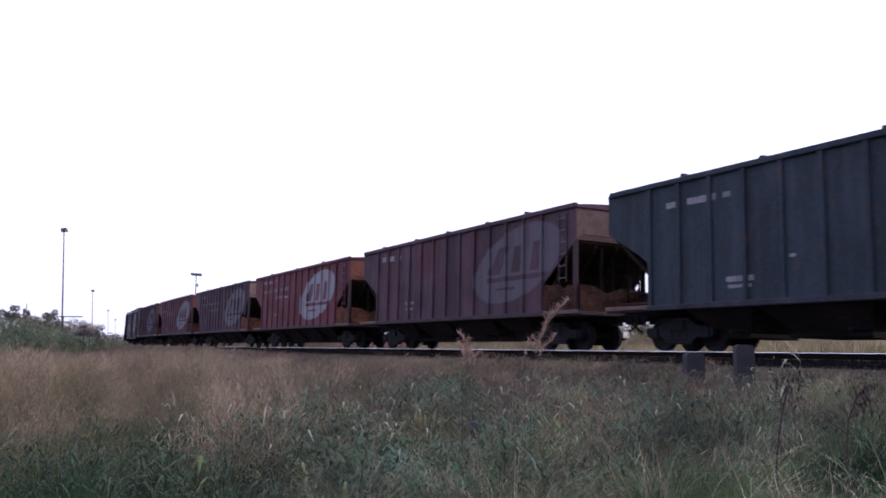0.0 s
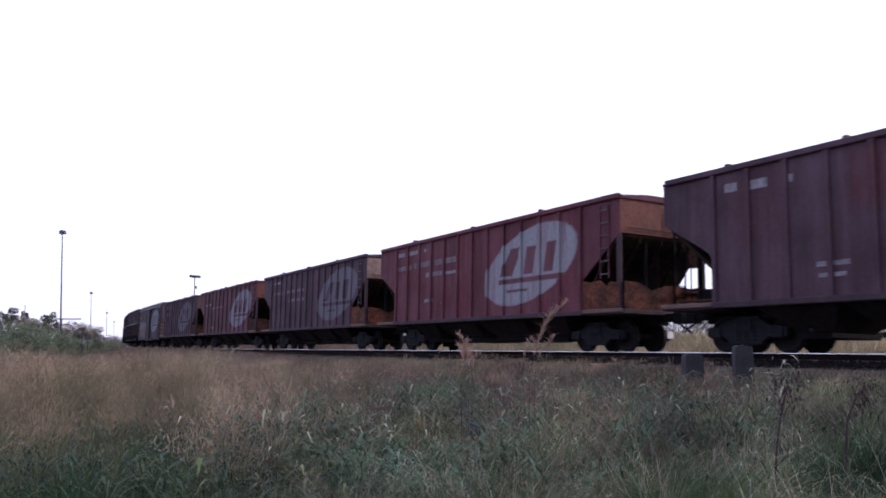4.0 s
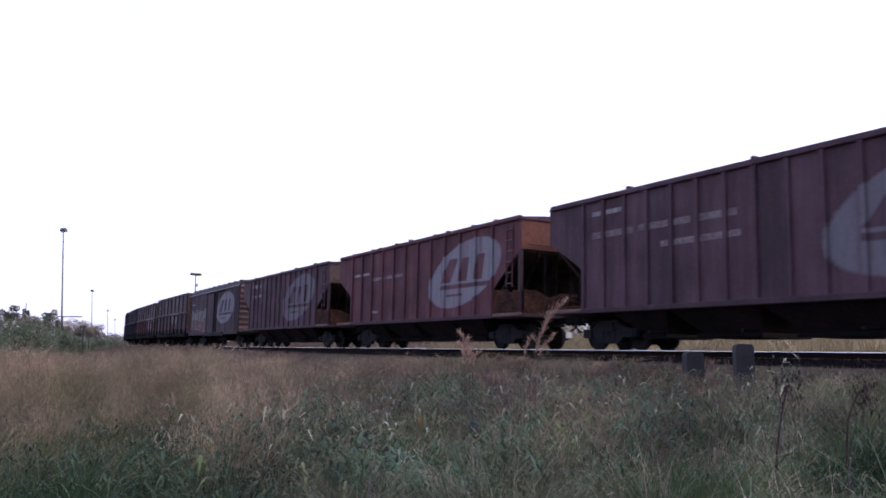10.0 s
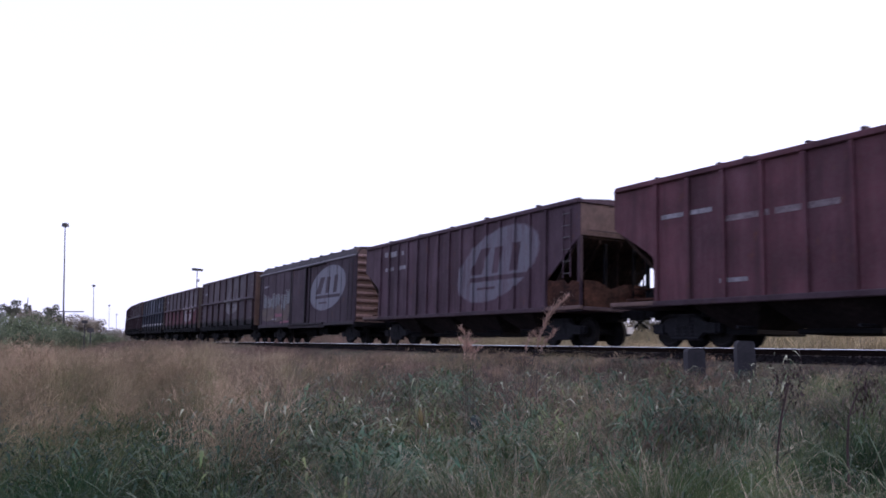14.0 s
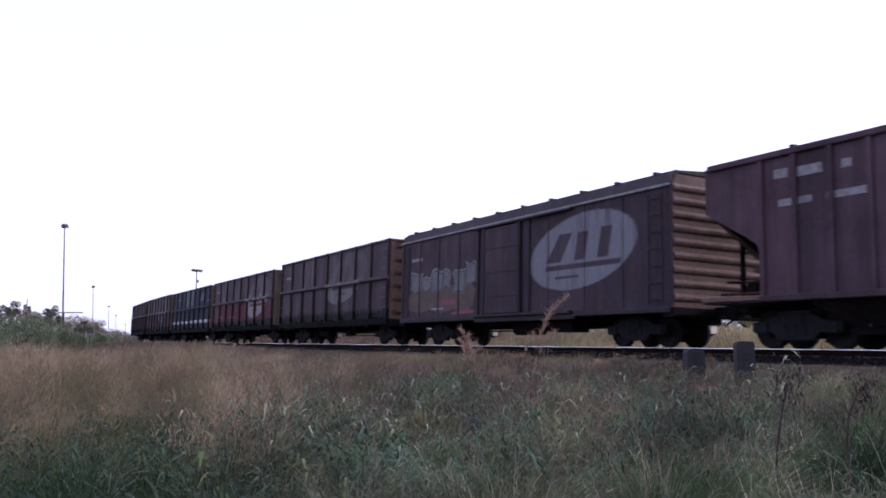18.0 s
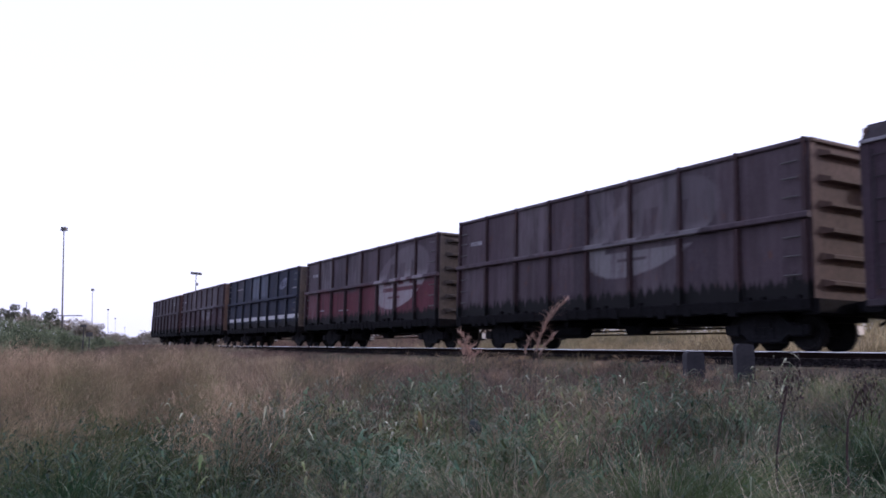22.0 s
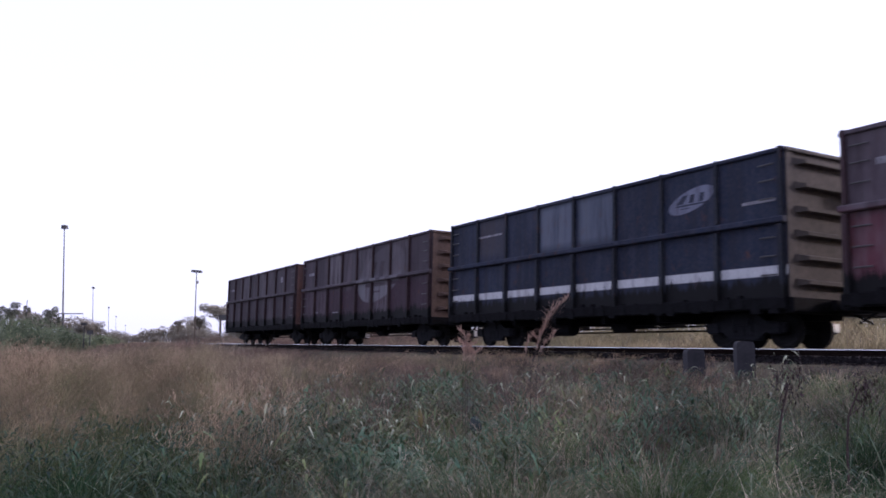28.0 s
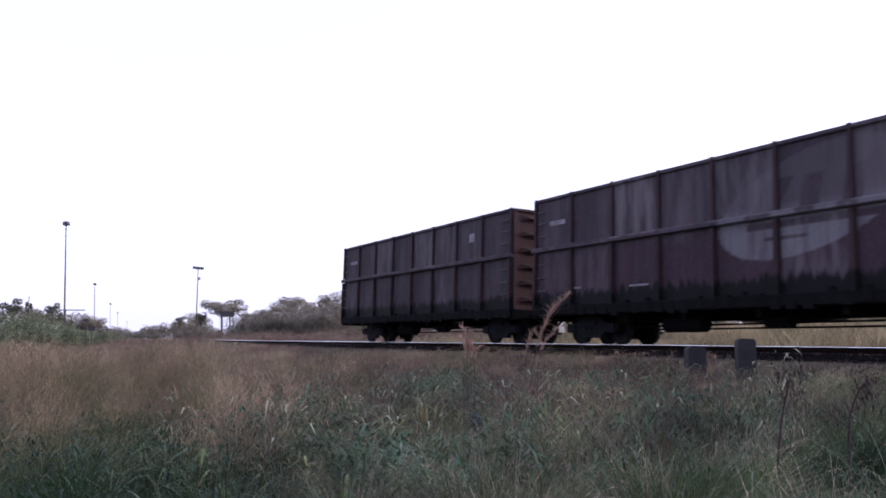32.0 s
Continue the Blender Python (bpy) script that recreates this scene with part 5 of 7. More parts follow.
def field(n, a0, a1, r0, r1, h0, h1, w, lean, keep, levels=3, tuft=14, wide=0.10, size=0.8, kinds=(0.0, 1.0), cap_gain=1.0):
    """Tufts of blades that spread outwards from the middle of their tussock, bending a little downwind. kinds: which tussocks they fill."""
    k = max(1, n // tuft)
    x, y = scatter(k, a0, a1, r0, r1)
    d, s = from_line(x, y)
    far, own, _ox, _oy = tussocks(x, y, size)
    ok = (keep(x, y, d) * np.where((own >= kinds[0]) & (own <= kinds[1]), 1.0, 0.16) > rng.uniform(0, 1, k)) & (d > 1.05)
    x, y = x[ok], y[ok]
    far, own, ox, oy = tussocks(x, y, size)
    dome = np.interp(far, [0.0, 0.3, 0.6, 0.95], [1.15, 1.05, 0.72, 0.42]) * (0.70 + 0.55 * ((own * 7.3) % 1.0))
    big = rng.uniform(0.7, 1.2, len(x)) * (0.65 + 0.7 * clumpy(x, y, 1.3, 2.0)) * dome
    yaw, tip = np.arctan2(oy, ox) + rng.normal(0, 0.5, len(x)), rng.uniform(0, 0.3, len(x)) + 0.75 * far
    x0, y0 = np.repeat(x, tuft), np.repeat(y, tuft)
    m = len(x0)
    ang, rad = rng.uniform(0, 2 * np.pi, m), np.sqrt(rng.uniform(0, 1, m))
    x, y = x0 + np.cos(ang) * rad * wide, y0 + np.sin(ang) * rad * wide
    h = rng.uniform(h0, h1, m) * np.repeat(big, tuft)
    cap = np.where(slope(x, y) < -0.27, 1.36 + 0.14 * clumpy(x, y, 0.8, 2.0), 1.14 + 0.12 * clumpy(x, y, 0.9, 6.0)) - 0.06 * np.clip((slope(x, y) - 0.2) * 4, 0, 1)
    d2, s2 = from_line(x, y)
    cap = np.minimum(cap, np.where(slope(x, y) > 0.26, np.interp(d2, [1.0, 2.2, 4.0, 6.0], [1.17, 1.18, 1.22, 1.5]), np.interp(d2, [1.0, 2.2, 4.0, 6.0], [1.25, 1.22, 1.27, 1.6])) + 0.12 * (s2 < S_HIDE) + 0.08 * np.clip((S_HIDE + 6.0 - s2) / 6.0, 0, 1))
    cap = cap * np.repeat(np.interp(dome, [0.3, 0.9], [0.50, 1.03]), tuft) * cap_gain
    h = np.clip(np.minimum(h, cap * np.repeat(rng.uniform(0.86, 1.04, m // tuft), tuft) * rng.uniform(0.92, 1.02, m) - ground_z(x, y)), 0.06, None)
    out = (0.15 + rad) * lean * rng.uniform(0.4, 1.1, m) * h
    lx = np.cos(ang) * out + (np.cos(np.repeat(yaw, tuft)) * np.repeat(tip, tuft) + 0.16) * h
    ly = np.sin(ang) * out + np.sin(np.repeat(yaw, tuft)) * np.repeat(tip, tuft) * h
    vq = blades(rooted(x, y), h, rng.uniform(0.6, 1.3, m) * w, np.stack([lx, ly], -1), levels)
    return vq, (x, y, h, lx, ly)


def slope(x, y):
    return x / np.maximum(y, 0.1)


def plumes(x, y, h, lx, ly, frac, size, fuzz=0.02, k=9):
    """Loose seed heads on top of stems, their fine branches pointing every way."""
    pick = rng.uniform(0, 1, len(x)) < frac
    xx, yy, hh, px, py = (np.repeat(q[pick], k) for q in (x, y, h, lx, ly))
    n = len(xx)
    u = rng.uniform(0.62, 1.02, n)
    base = np.stack([xx + px * u ** 2 + rng.normal(0, fuzz, n), yy + py * u ** 2 + rng.normal(0, fuzz, n), ground_z(xx, yy) + hh * u * 0.93], -1)
    ang = rng.uniform(0, 2 * np.pi, n)
    ln = rng.uniform(0.2, 0.9, n) * size
    return blades(base, size * rng.uniform(-0.15, 0.8, n), np.full(n, 0.0045), np.stack([np.cos(ang) * ln + 0.18 * px, np.sin(ang) * ln + 0.18 * py], -1), 2)


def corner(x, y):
    """Where the grass takes on the lens falloff of the view's lower corners, as darker colour."""
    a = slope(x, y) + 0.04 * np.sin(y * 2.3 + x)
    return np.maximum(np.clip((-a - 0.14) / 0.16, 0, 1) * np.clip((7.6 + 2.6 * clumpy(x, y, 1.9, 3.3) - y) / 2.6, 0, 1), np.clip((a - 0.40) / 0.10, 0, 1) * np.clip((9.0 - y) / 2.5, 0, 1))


def build_grass():
    full = (-0.66, 0.66)
    # reddish seeding grass: thick to the left, thin band along the line
    def left_red(x, y, d):
        a = slope(x, y) + 0.09 * np.sin(y * 1.1 + 0.6) + 0.05 * np.sin(y * 2.7 + x)
        near = y + 1.3 * np.sin(x * 1.2) + 0.9 * np.sin(x * 2.9 + 1.0) + 0.5 * np.sin(x * 6.1)
        left = np.clip((-0.08 - a) / 0.22, 0, 1) * np.clip((near - 6.6) / 5.5, 0.06, 1)
        band = 0.5 * np.clip((9.5 - d) / 4.0, 0, 1) * np.clip((0.30 - a) / 0.15, 0.06, 1)
        loose = 0.16 * clumpy(x, y, 1.4, 8.0) ** 2
        return np.maximum(np.maximum(left, band), loose) * (0.12 + 0.88 * clumpy(x, y, 1.0, 0.3)) * np.clip((d - 0.5) / 2, 0.3, 1)
    v1, r1 = field(230000, -0.66, 0.60, 6.0, 27.0, 0.50, 1.05, 0.0048, 1.25, left_red, wide=0.12, kinds=(0.0, 0.68))
    stuff("red_grass", v1, M_REDGRASS, "olive and reddish wild grass, uneven and dense")
    stuff("seed_heads", plumes(*r1, 0.34, 0.16, 0.03), M_PINKHEAD, "pinkish brown feathery seed heads of the wild grass")
    # tall feathery tufts that stand over the rest at the left

    def feather(x, y, d):
        a = slope(x, y) + 0.05 * np.sin(y * 1.9)
        return np.clip((-0.10 - a) / 0.2, 0, 1) * np.clip((y - 6.2) / 2.0, 0, 1) * 0.55 + 0.08 * (a < 0.28) * (y > 9)
    v0, r0 = field(26000, -0.64, 0.40, 6.0, 19.0, 0.75, 1.15, 0.0032, 0.6, feather, 4, tuft=34, wide=0.09, kinds=(0.0, 0.38), cap_gain=1.05)
    v12, r12 = field(30000, -0.66, -0.27, 13.0, 36.0, 0.8, 1.3, 0.006, 0.6, lambda x, y, d: 0.5 * clumpy(x, y, 0.8, 5.5) + 0.12, 3, tuft=30, wide=0.14, size=1.3, kinds=(0.1, 0.8), cap_gain=1.10)
    v0, r0 = joined([v0, v12]), tuple(np.concatenate([a, b]) for a, b in zip(r0, r12))
    stuff("feather_grass", v0, M_REDGRASS, "tall tan feather grass tufts, leaning outwards")
    stuff("feather_plumes", plumes(*r0, 0.75, 0.20, 0.03, 16), M_PINKHEAD, "soft tan plumes of the feather grass")
    # low brown undergrowth near the line and everywhere beneath
    v2, _ = field(90000, *full, 6.0, 26.0, 0.18, 0.45, 0.010, 1.1, lambda x, y, d: 0.4 + 0.6 * (d < 6), tuft=12, wide=0.18)
    stuff("brown_undergrowth", v2, M_BROWNGRASS, "low brown tangled undergrowth by the railway")
    # green grass: foreground, most on the right and at the lower left

    def green(x, y, d):
        a = slope(x, y) + 0.05 * np.sin(y * 1.7)
        right = np.clip((a - 0.06) * 3.5, 0, 1) * np.clip((14.0 - y) / 3.0, 0, 1)
        left = np.clip((-a - 0.2) * 4, 0, 1) * np.clip((12.0 + 1.5 * np.sin(x * 1.3) - y) / 5.0, 0, 1)
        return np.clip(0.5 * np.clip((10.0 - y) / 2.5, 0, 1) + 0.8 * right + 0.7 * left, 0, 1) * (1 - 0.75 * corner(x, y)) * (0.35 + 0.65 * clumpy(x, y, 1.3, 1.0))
    v3, _ = field(210000, *full, 3.4, 14.0, 0.26, 0.62, 0.0052, 1.15, green, tuft=16, wide=0.12, kinds=(0.35, 1.0))
    v8, r8 = field(42000, -0.25, 0.66, 5.6, 15.0, 0.30, 0.66, 0.006, 1.0, lambda x, y, d: 0.55 * clumpy(x, y, 1.15, 9.0) ** 2 * np.where(slope(x, y) > 0.24, d > 5.0, 1.0), tuft=18, wide=0.16, kinds=(0.0, 0.4))
    stuff("rusty_tufts", joined([v8, plumes(*r8, 0.12, 0.10)]), M_LINESIDE, "rusty brown grass tufts among the weeds")
    # lens falloff in the lower corners, painted as darker and greener grass
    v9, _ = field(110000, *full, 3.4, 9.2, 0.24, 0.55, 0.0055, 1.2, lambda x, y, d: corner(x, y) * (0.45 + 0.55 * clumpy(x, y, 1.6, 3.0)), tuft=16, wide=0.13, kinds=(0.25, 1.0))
    stuff("corner_grass", v9, M_CORNERGRASS, "low grass clumps, darkened in colour towards the view's lower corners")
    stuff("green_grass", v3, M_GREENGRASS, "green wild grass in the foreground")
    n = 160000
    ang, r = rng.uniform(0, 2 * np.pi, n), np.where(np.arange(n) % 2 == 0, np.sqrt(rng.uniform(0.9 ** 2, 7.0 ** 2, n)), np.sqrt(rng.uniform(0.9 ** 2, 24.0 ** 2, n)))
    x, y = np.sin(ang) * r, np.cos(ang) * r
    d, _s = from_line(x, y)
    ok = ((y < 3.6) | (abs(slope(x, y)) > 0.64)) & (abs(d) > 2.1) & (r < np.where(np.arange(n) % 2 == 0, 7.0, 99.0))
    x, y = x[ok], y[ok]
    h = np.minimum(rng.uniform(0.15, 0.5, len(x)) * (0.5 + clumpy(x, y, 1.0, 1.0)), 0.35 + 0.03 * np.hypot(x, y))
    ang = rng.uniform(0, 2 * np.pi, len(x))
    stuff("meadow_grass", blades(rooted(x, y), h, rng.uniform(0.006, 0.012, len(x)), np.stack([np.cos(ang), np.sin(ang)], -1) * (0.6 * h)[:, None], 3), M_GREENGRASS, "rough green grass around the lookout spot")
    # pale dry stalks among it, thinned where the corners are darkened
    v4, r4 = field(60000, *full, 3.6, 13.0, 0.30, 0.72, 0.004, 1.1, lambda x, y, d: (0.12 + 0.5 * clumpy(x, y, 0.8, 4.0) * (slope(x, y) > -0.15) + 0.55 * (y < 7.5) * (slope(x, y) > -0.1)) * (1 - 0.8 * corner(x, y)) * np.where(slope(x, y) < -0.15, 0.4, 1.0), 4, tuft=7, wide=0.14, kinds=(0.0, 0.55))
    stuff("dry_stalks", joined([v4, plumes(*r4, 0.10, 0.08)]), M_DRYGRASS, "thin pale dry grass stalks")
    # paler grass put in for the sunlit strip, the sun held in its colour
    v11, _ = field(60000, -0.52, -0.19, 13.0, 31.0, 0.6, 1.15, 0.007, 0.8, lambda x, y, d: 0.75 * clumpy(x, y, 0.9, 2.5) + 0.15, tuft=16, wide=0.2, kinds=(0.2, 0.85), cap_gain=1.05)
    stuff("sunstrip_grass", v11, M_SUNSTRIP, "dry grass in the open, with the sunlit strip's paleness in its colour")
    # long pale blades that arch over the lower growth
    n = 3800
    x, y = scatter(n, *full, 3.5, 9.5)
    far, own, ox, oy = tussocks(x, y, 0.8)
    ok = far < 0.45
    x, y, ox, oy = x[ok], y[ok], ox[ok], oy[ok]
    m = len(x)
    a = np.arctan2(oy, ox) + rng.normal(0, 0.7, m)
    ln = rng.uniform(0.28, 0.62, m)
    base = np.stack([x, y, ground_z(x, y) + rng.uniform(0.12, 0.38, m)], -1)
    v10 = arcs(base, np.stack([np.cos(a), np.sin(a)], -1), ln, ln * rng.uniform(0.5, 1.3, m), ln * rng.uniform(0.5, 1.5, m), rng.uniform(0.005, 0.011, m), 6)
    stuff("arching_blades", v10, M_ARCH, "long grey-green grass blades arching over the low growth")
    # dry grass field beyond on the left and the yellow bank past the line
    n = 60000
    s = rng.uniform(-75, 22, n)
    off = rng.uniform(2.2, 17.0, n)
    x = np.interp(s, S_GRID, MID_X) - np.sin(np.interp(s, S_GRID, _th)) * off
    y = np.interp(s, S_GRID, MID_Y) + np.cos(np.interp(s, S_GRID, _th)) * off
    h = rng.uniform(0.35, 0.75, n) * (0.6 + 0.8 * clumpy(x, y, 0.7, 3.0))
    ang = rng.uniform(0, 2 * np.pi, n)
    h = h * np.interp(s, [-40, -15], [1.5, 1.0])
    near = s > -14 + rng.normal(0, 3, n)
    for pick, name, mat, label in ((near, "yellow_bank_grass", M_YELLOWGRASS, "sunlit dry yellow grass on the bank behind the track"), (~near, "brown_bank_grass", M_LINESIDE, "tall pinkish brown grass behind the track")):
        v5 = blades(rooted(x[pick], y[pick]), h[pick], rng.uniform(0.012, 0.03, pick.sum()), (np.stack([np.cos(ang), np.sin(ang)], -1) * (0.5 * h)[:, None])[pick], 2)
        stuff(name, v5, mat, label)
    n = 100000
    s = rng.uniform(-110, 21, n)
    off = -(1.05 + 11.0 * rng.uniform(0, 1, n) ** 1.5)
    x = np.interp(s, S_GRID, MID_X) - np.sin(np.interp(s, S_GRID, _th)) * off
    y = np.interp(s, S_GRID, MID_Y) + np.cos(np.interp(s, S_GRID, _th)) * off
    top = np.where(s < S_HIDE, 1.43 + 0.12 * clumpy(x, y, 0.5, 1.0), np.interp(-off, [1.0, 2.5, 6.0], [1.29, 1.26, 1.27]) - np.clip((s + 20.0) / 14.0, 0, 1) * np.interp(-off, [1.0, 3.0], [0.11, 0.14]))
    h = np.clip(top * rng.uniform(0.85, 1.0, n) - ground_z(x, y), 0.08, 0.9)
    ang = rng.uniform(0, 2 * np.pi, n)
    v7 = blades(rooted(x, y), h, 0.0006 * y + 0.006, np.stack([np.cos(ang), np.sin(ang)], -1) * (0.5 * h)[:, None], 2)
    stuff("lineside_grass", v7, M_LINESIDE, "reddish brown grass growing up to the sleepers")
    n = 42000
    y = np.sqrt(rng.uniform(26.0 ** 2, 120.0 ** 2, n))
    x = rng.uniform(-0.68, -0.22, n) * y
    d, s = from_line(x, y)
    ok = (abs(d) > 2.3)
    x, y = x[ok], y[ok]
    m = len(x)
    h = rng.uniform(0.18, 0.5, m) * (0.6 + 0.8 * clumpy(x, y, 0.3, 3.0))
    ang = rng.uniform(0, 2 * np.pi, m)
    v6 = blades(rooted(x, y), h, 0.0009 * y + 0.01, np.stack([np.cos(ang), np.sin(ang)], -1) * (0.6 * h)[:, None], 2)
    stuff("dry_field_grass", v6, M_DRYGRASS, "pale dry meadow grass far along the line")


def build_weeds():
    """Leafy blue-green weeds in the middle of the foreground: stems with lance leaves."""
    def patch(x, y):
        a = slope(x, y)
        return np.exp(-((a - 0.04 + 0.05 * np.sin(y * 2)) / 0.23) ** 2) * np.exp(-((y - 9.8 + 0.9 * np.sin(x * 1.4)) / 3.2) ** 2)
    n = 6400
    x, y = scatter(n, -0.36, 0.42, 6.2, 15.0)
    ok = patch(x, y) * (0.35 + 0.65 * clumpy(x, y, 1.6, 5.0)) > rng.uniform(0, 1, n)
    x, y = x[ok], y[ok]
    m = len(x)
    far = tussocks(x, y, 0.9)[0]
    h = np.minimum(rng.uniform(0.45, 0.85, m) * (0.55 + 0.6 * clumpy(x, y, 1.7, 0.5)) * np.interp(far, [0, 0.35, 0.8], [1.1, 0.95, 0.45]), 1.2 - ground_z(x, y))
    ang = rng.uniform(0, 2 * np.pi, m)
    lean = np.stack([np.cos(ang), np.sin(ang)], -1) * (0.35 * h)[:, None]
    stems = blades(rooted(x, y), h, np.full(m, 0.010), lean, 3)
    k = 17
    xx, yy, hh = np.repeat(x, k), np.repeat(y, k), np.repeat(h, k)
    lx, ly = np.repeat(lean[:, 0], k), np.repeat(lean[:, 1], k)
    u = rng.uniform(0.25, 1.0, m * k)
    base = np.stack([xx + lx * u ** 2, yy + ly * u ** 2, ground_z(xx, yy) + hh * u * 0.97], -1)
    a = rng.uniform(0, 2 * np.pi, m * k)
    el = rng.uniform(-0.1, 0.8, m * k)
    way = np.stack([np.cos(a) * np.cos(el), np.sin(a) * np.cos(el), np.sin(el)], -1)
    ln = rng.uniform(0.10, 0.27, m * k)
    lf = arcs(base, np.stack([np.cos(a), np.sin(a)], -1), ln, ln * rng.uniform(0.25, 0.9, m * k), ln * rng.uniform(0.4, 1.2, m * k), ln * rng.uniform(0.07, 0.12, m * k))
    tagged(arrays("weeds", *joined([stems, lf]), M_WEED), "leafy blue-green weeds with narrow drooping leaves", "weeds", kind="stuff")
    n = 240
    x, y = scatter(n, -0.34, 0.42, 6.4, 12.5)
    base = np.stack([x, y, ground_z(x, y) + rng.uniform(0.45, 0.85, n)], -1)
    a = rng.uniform(0, 2 * np.pi, n)
    way = np.stack([np.cos(a), np.sin(a), rng.uniform(-0.1, 0.6, n)], -1)
    ln = rng.uniform(0.09, 0.2, n)
    tagged(arrays("pale_leaves", *leaves(base, way / np.linalg.norm(way, axis=1)[:, None], ln, ln * 0.16, rng.uniform(0.3, 0.9, n)), M_PALELEAF), "pale yellowing leaves among the weeds", "leaves", kind="stuff")
    # broad low leaves at the lower left and right, half hidden in the grass
    n = 20000
    x, y = scatter(n, -0.64, 0.64, 3.8, 10.5)
    ok = (clumpy(x, y, 1.5, 7.0) * np.where(slope(x, y) < -0.2, 1.0, 0.35)) > rng.uniform(0.15, 1.0, n)
    x, y = x[ok], y[ok]
    m = len(x)
    base = np.stack([x, y, ground_z(x, y) + rng.uniform(0.10, 0.62, m)], -1)
    a = rng.uniform(0, 2 * np.pi, m)
    way = np.stack([np.cos(a), np.sin(a), rng.uniform(-0.1, 0.7, m)], -1)
    ln = rng.uniform(0.05, 0.13, m)
    tagged(arrays("low_leaves", *leaves(base, way / np.linalg.norm(way, axis=1)[:, None], ln, ln * 0.2, rng.uniform(0.2, 0.9, m)), M_LOWLEAF), "dark green low leaves in the grass", "leaves", kind="stuff")


def curve_points(ctrl, n):
    """Points along a smooth curve through the control points."""
    c = np.array(ctrl, float)
    u = np.linspace(0, len(c) - 1, n)
    return np.stack([np.interp(u, np.arange(len(c)), c[:, i]) for i in range(3)], -1)


def bent(p, r0, r1, n):
    """One tube bent along points."""
    g = Geo()
    for i, c in enumerate(p):
        r = r0 + (r1 - r0) * i / (len(p) - 1)
        g.v += [(c[0] + r * math.cos(2 * math.pi * k / n), c[1] + r * math.sin(2 * math.pi * k / n), c[2]) for k in range(n)]
    for i in range(len(p) - 1):
        g.f += [(i * n + k, i * n + (k + 1) % n, (i + 1) * n + (k + 1) % n, (i + 1) * n + k) for k in range(n)]
    return g


def stalk(name, ctrl, label, plume_from, spread, hairs, mat, leaf=None):
    """One tall grass stalk with a feathery seed head."""
    z0 = float(ground_z(ctrl[0][0], ctrl[0][1]))
    t = thing(name, pose(ctrl[0][0], ctrl[0][1], z0), label, "wild grass")
    p = curve_points(ctrl, 14) - np.array([ctrl[0][0], ctrl[0][1], z0])
    p[0, 2] = -0.03
    part("stem", bent(p, 0.0026, 0.002, 5), M_BROWNGRASS, t)
    i0 = int(plume_from * 13)
    q = curve_points(p[i0:], hairs)
    q += rng.normal(0, 0.006, q.shape)
    ang = rng.uniform(0, 2 * np.pi, hairs)
    f = np.sin(np.linspace(0.25, 2.9, hairs))
    along = np.gradient(q, axis=0)
    along /= np.linalg.norm(along, axis=1)[:, None] + 1e-9
    h = spread * 1.6 * rng.uniform(0.5, 1.0, hairs) * (0.4 + f)
    lean = along[:, :2] * h[:, None] + np.stack([np.cos(ang), np.sin(ang)], -1) * (spread * f * 0.8)[:, None]
    vq = blades(q, h * (0.3 + 0.7 * np.clip(along[:, 2], 0, 1)), np.full(hairs, 0.008), lean, 2)
    tagged(arrays("seed_head", vq[0], vq[1], mat, t), kind="stuff")
    return t


def at_view(px, py, dist):
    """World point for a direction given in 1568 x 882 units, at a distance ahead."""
    return ((px - 784) / 1450 * 0.993 * dist, dist, EYE_Z - (py - 610) / 1450 * dist)


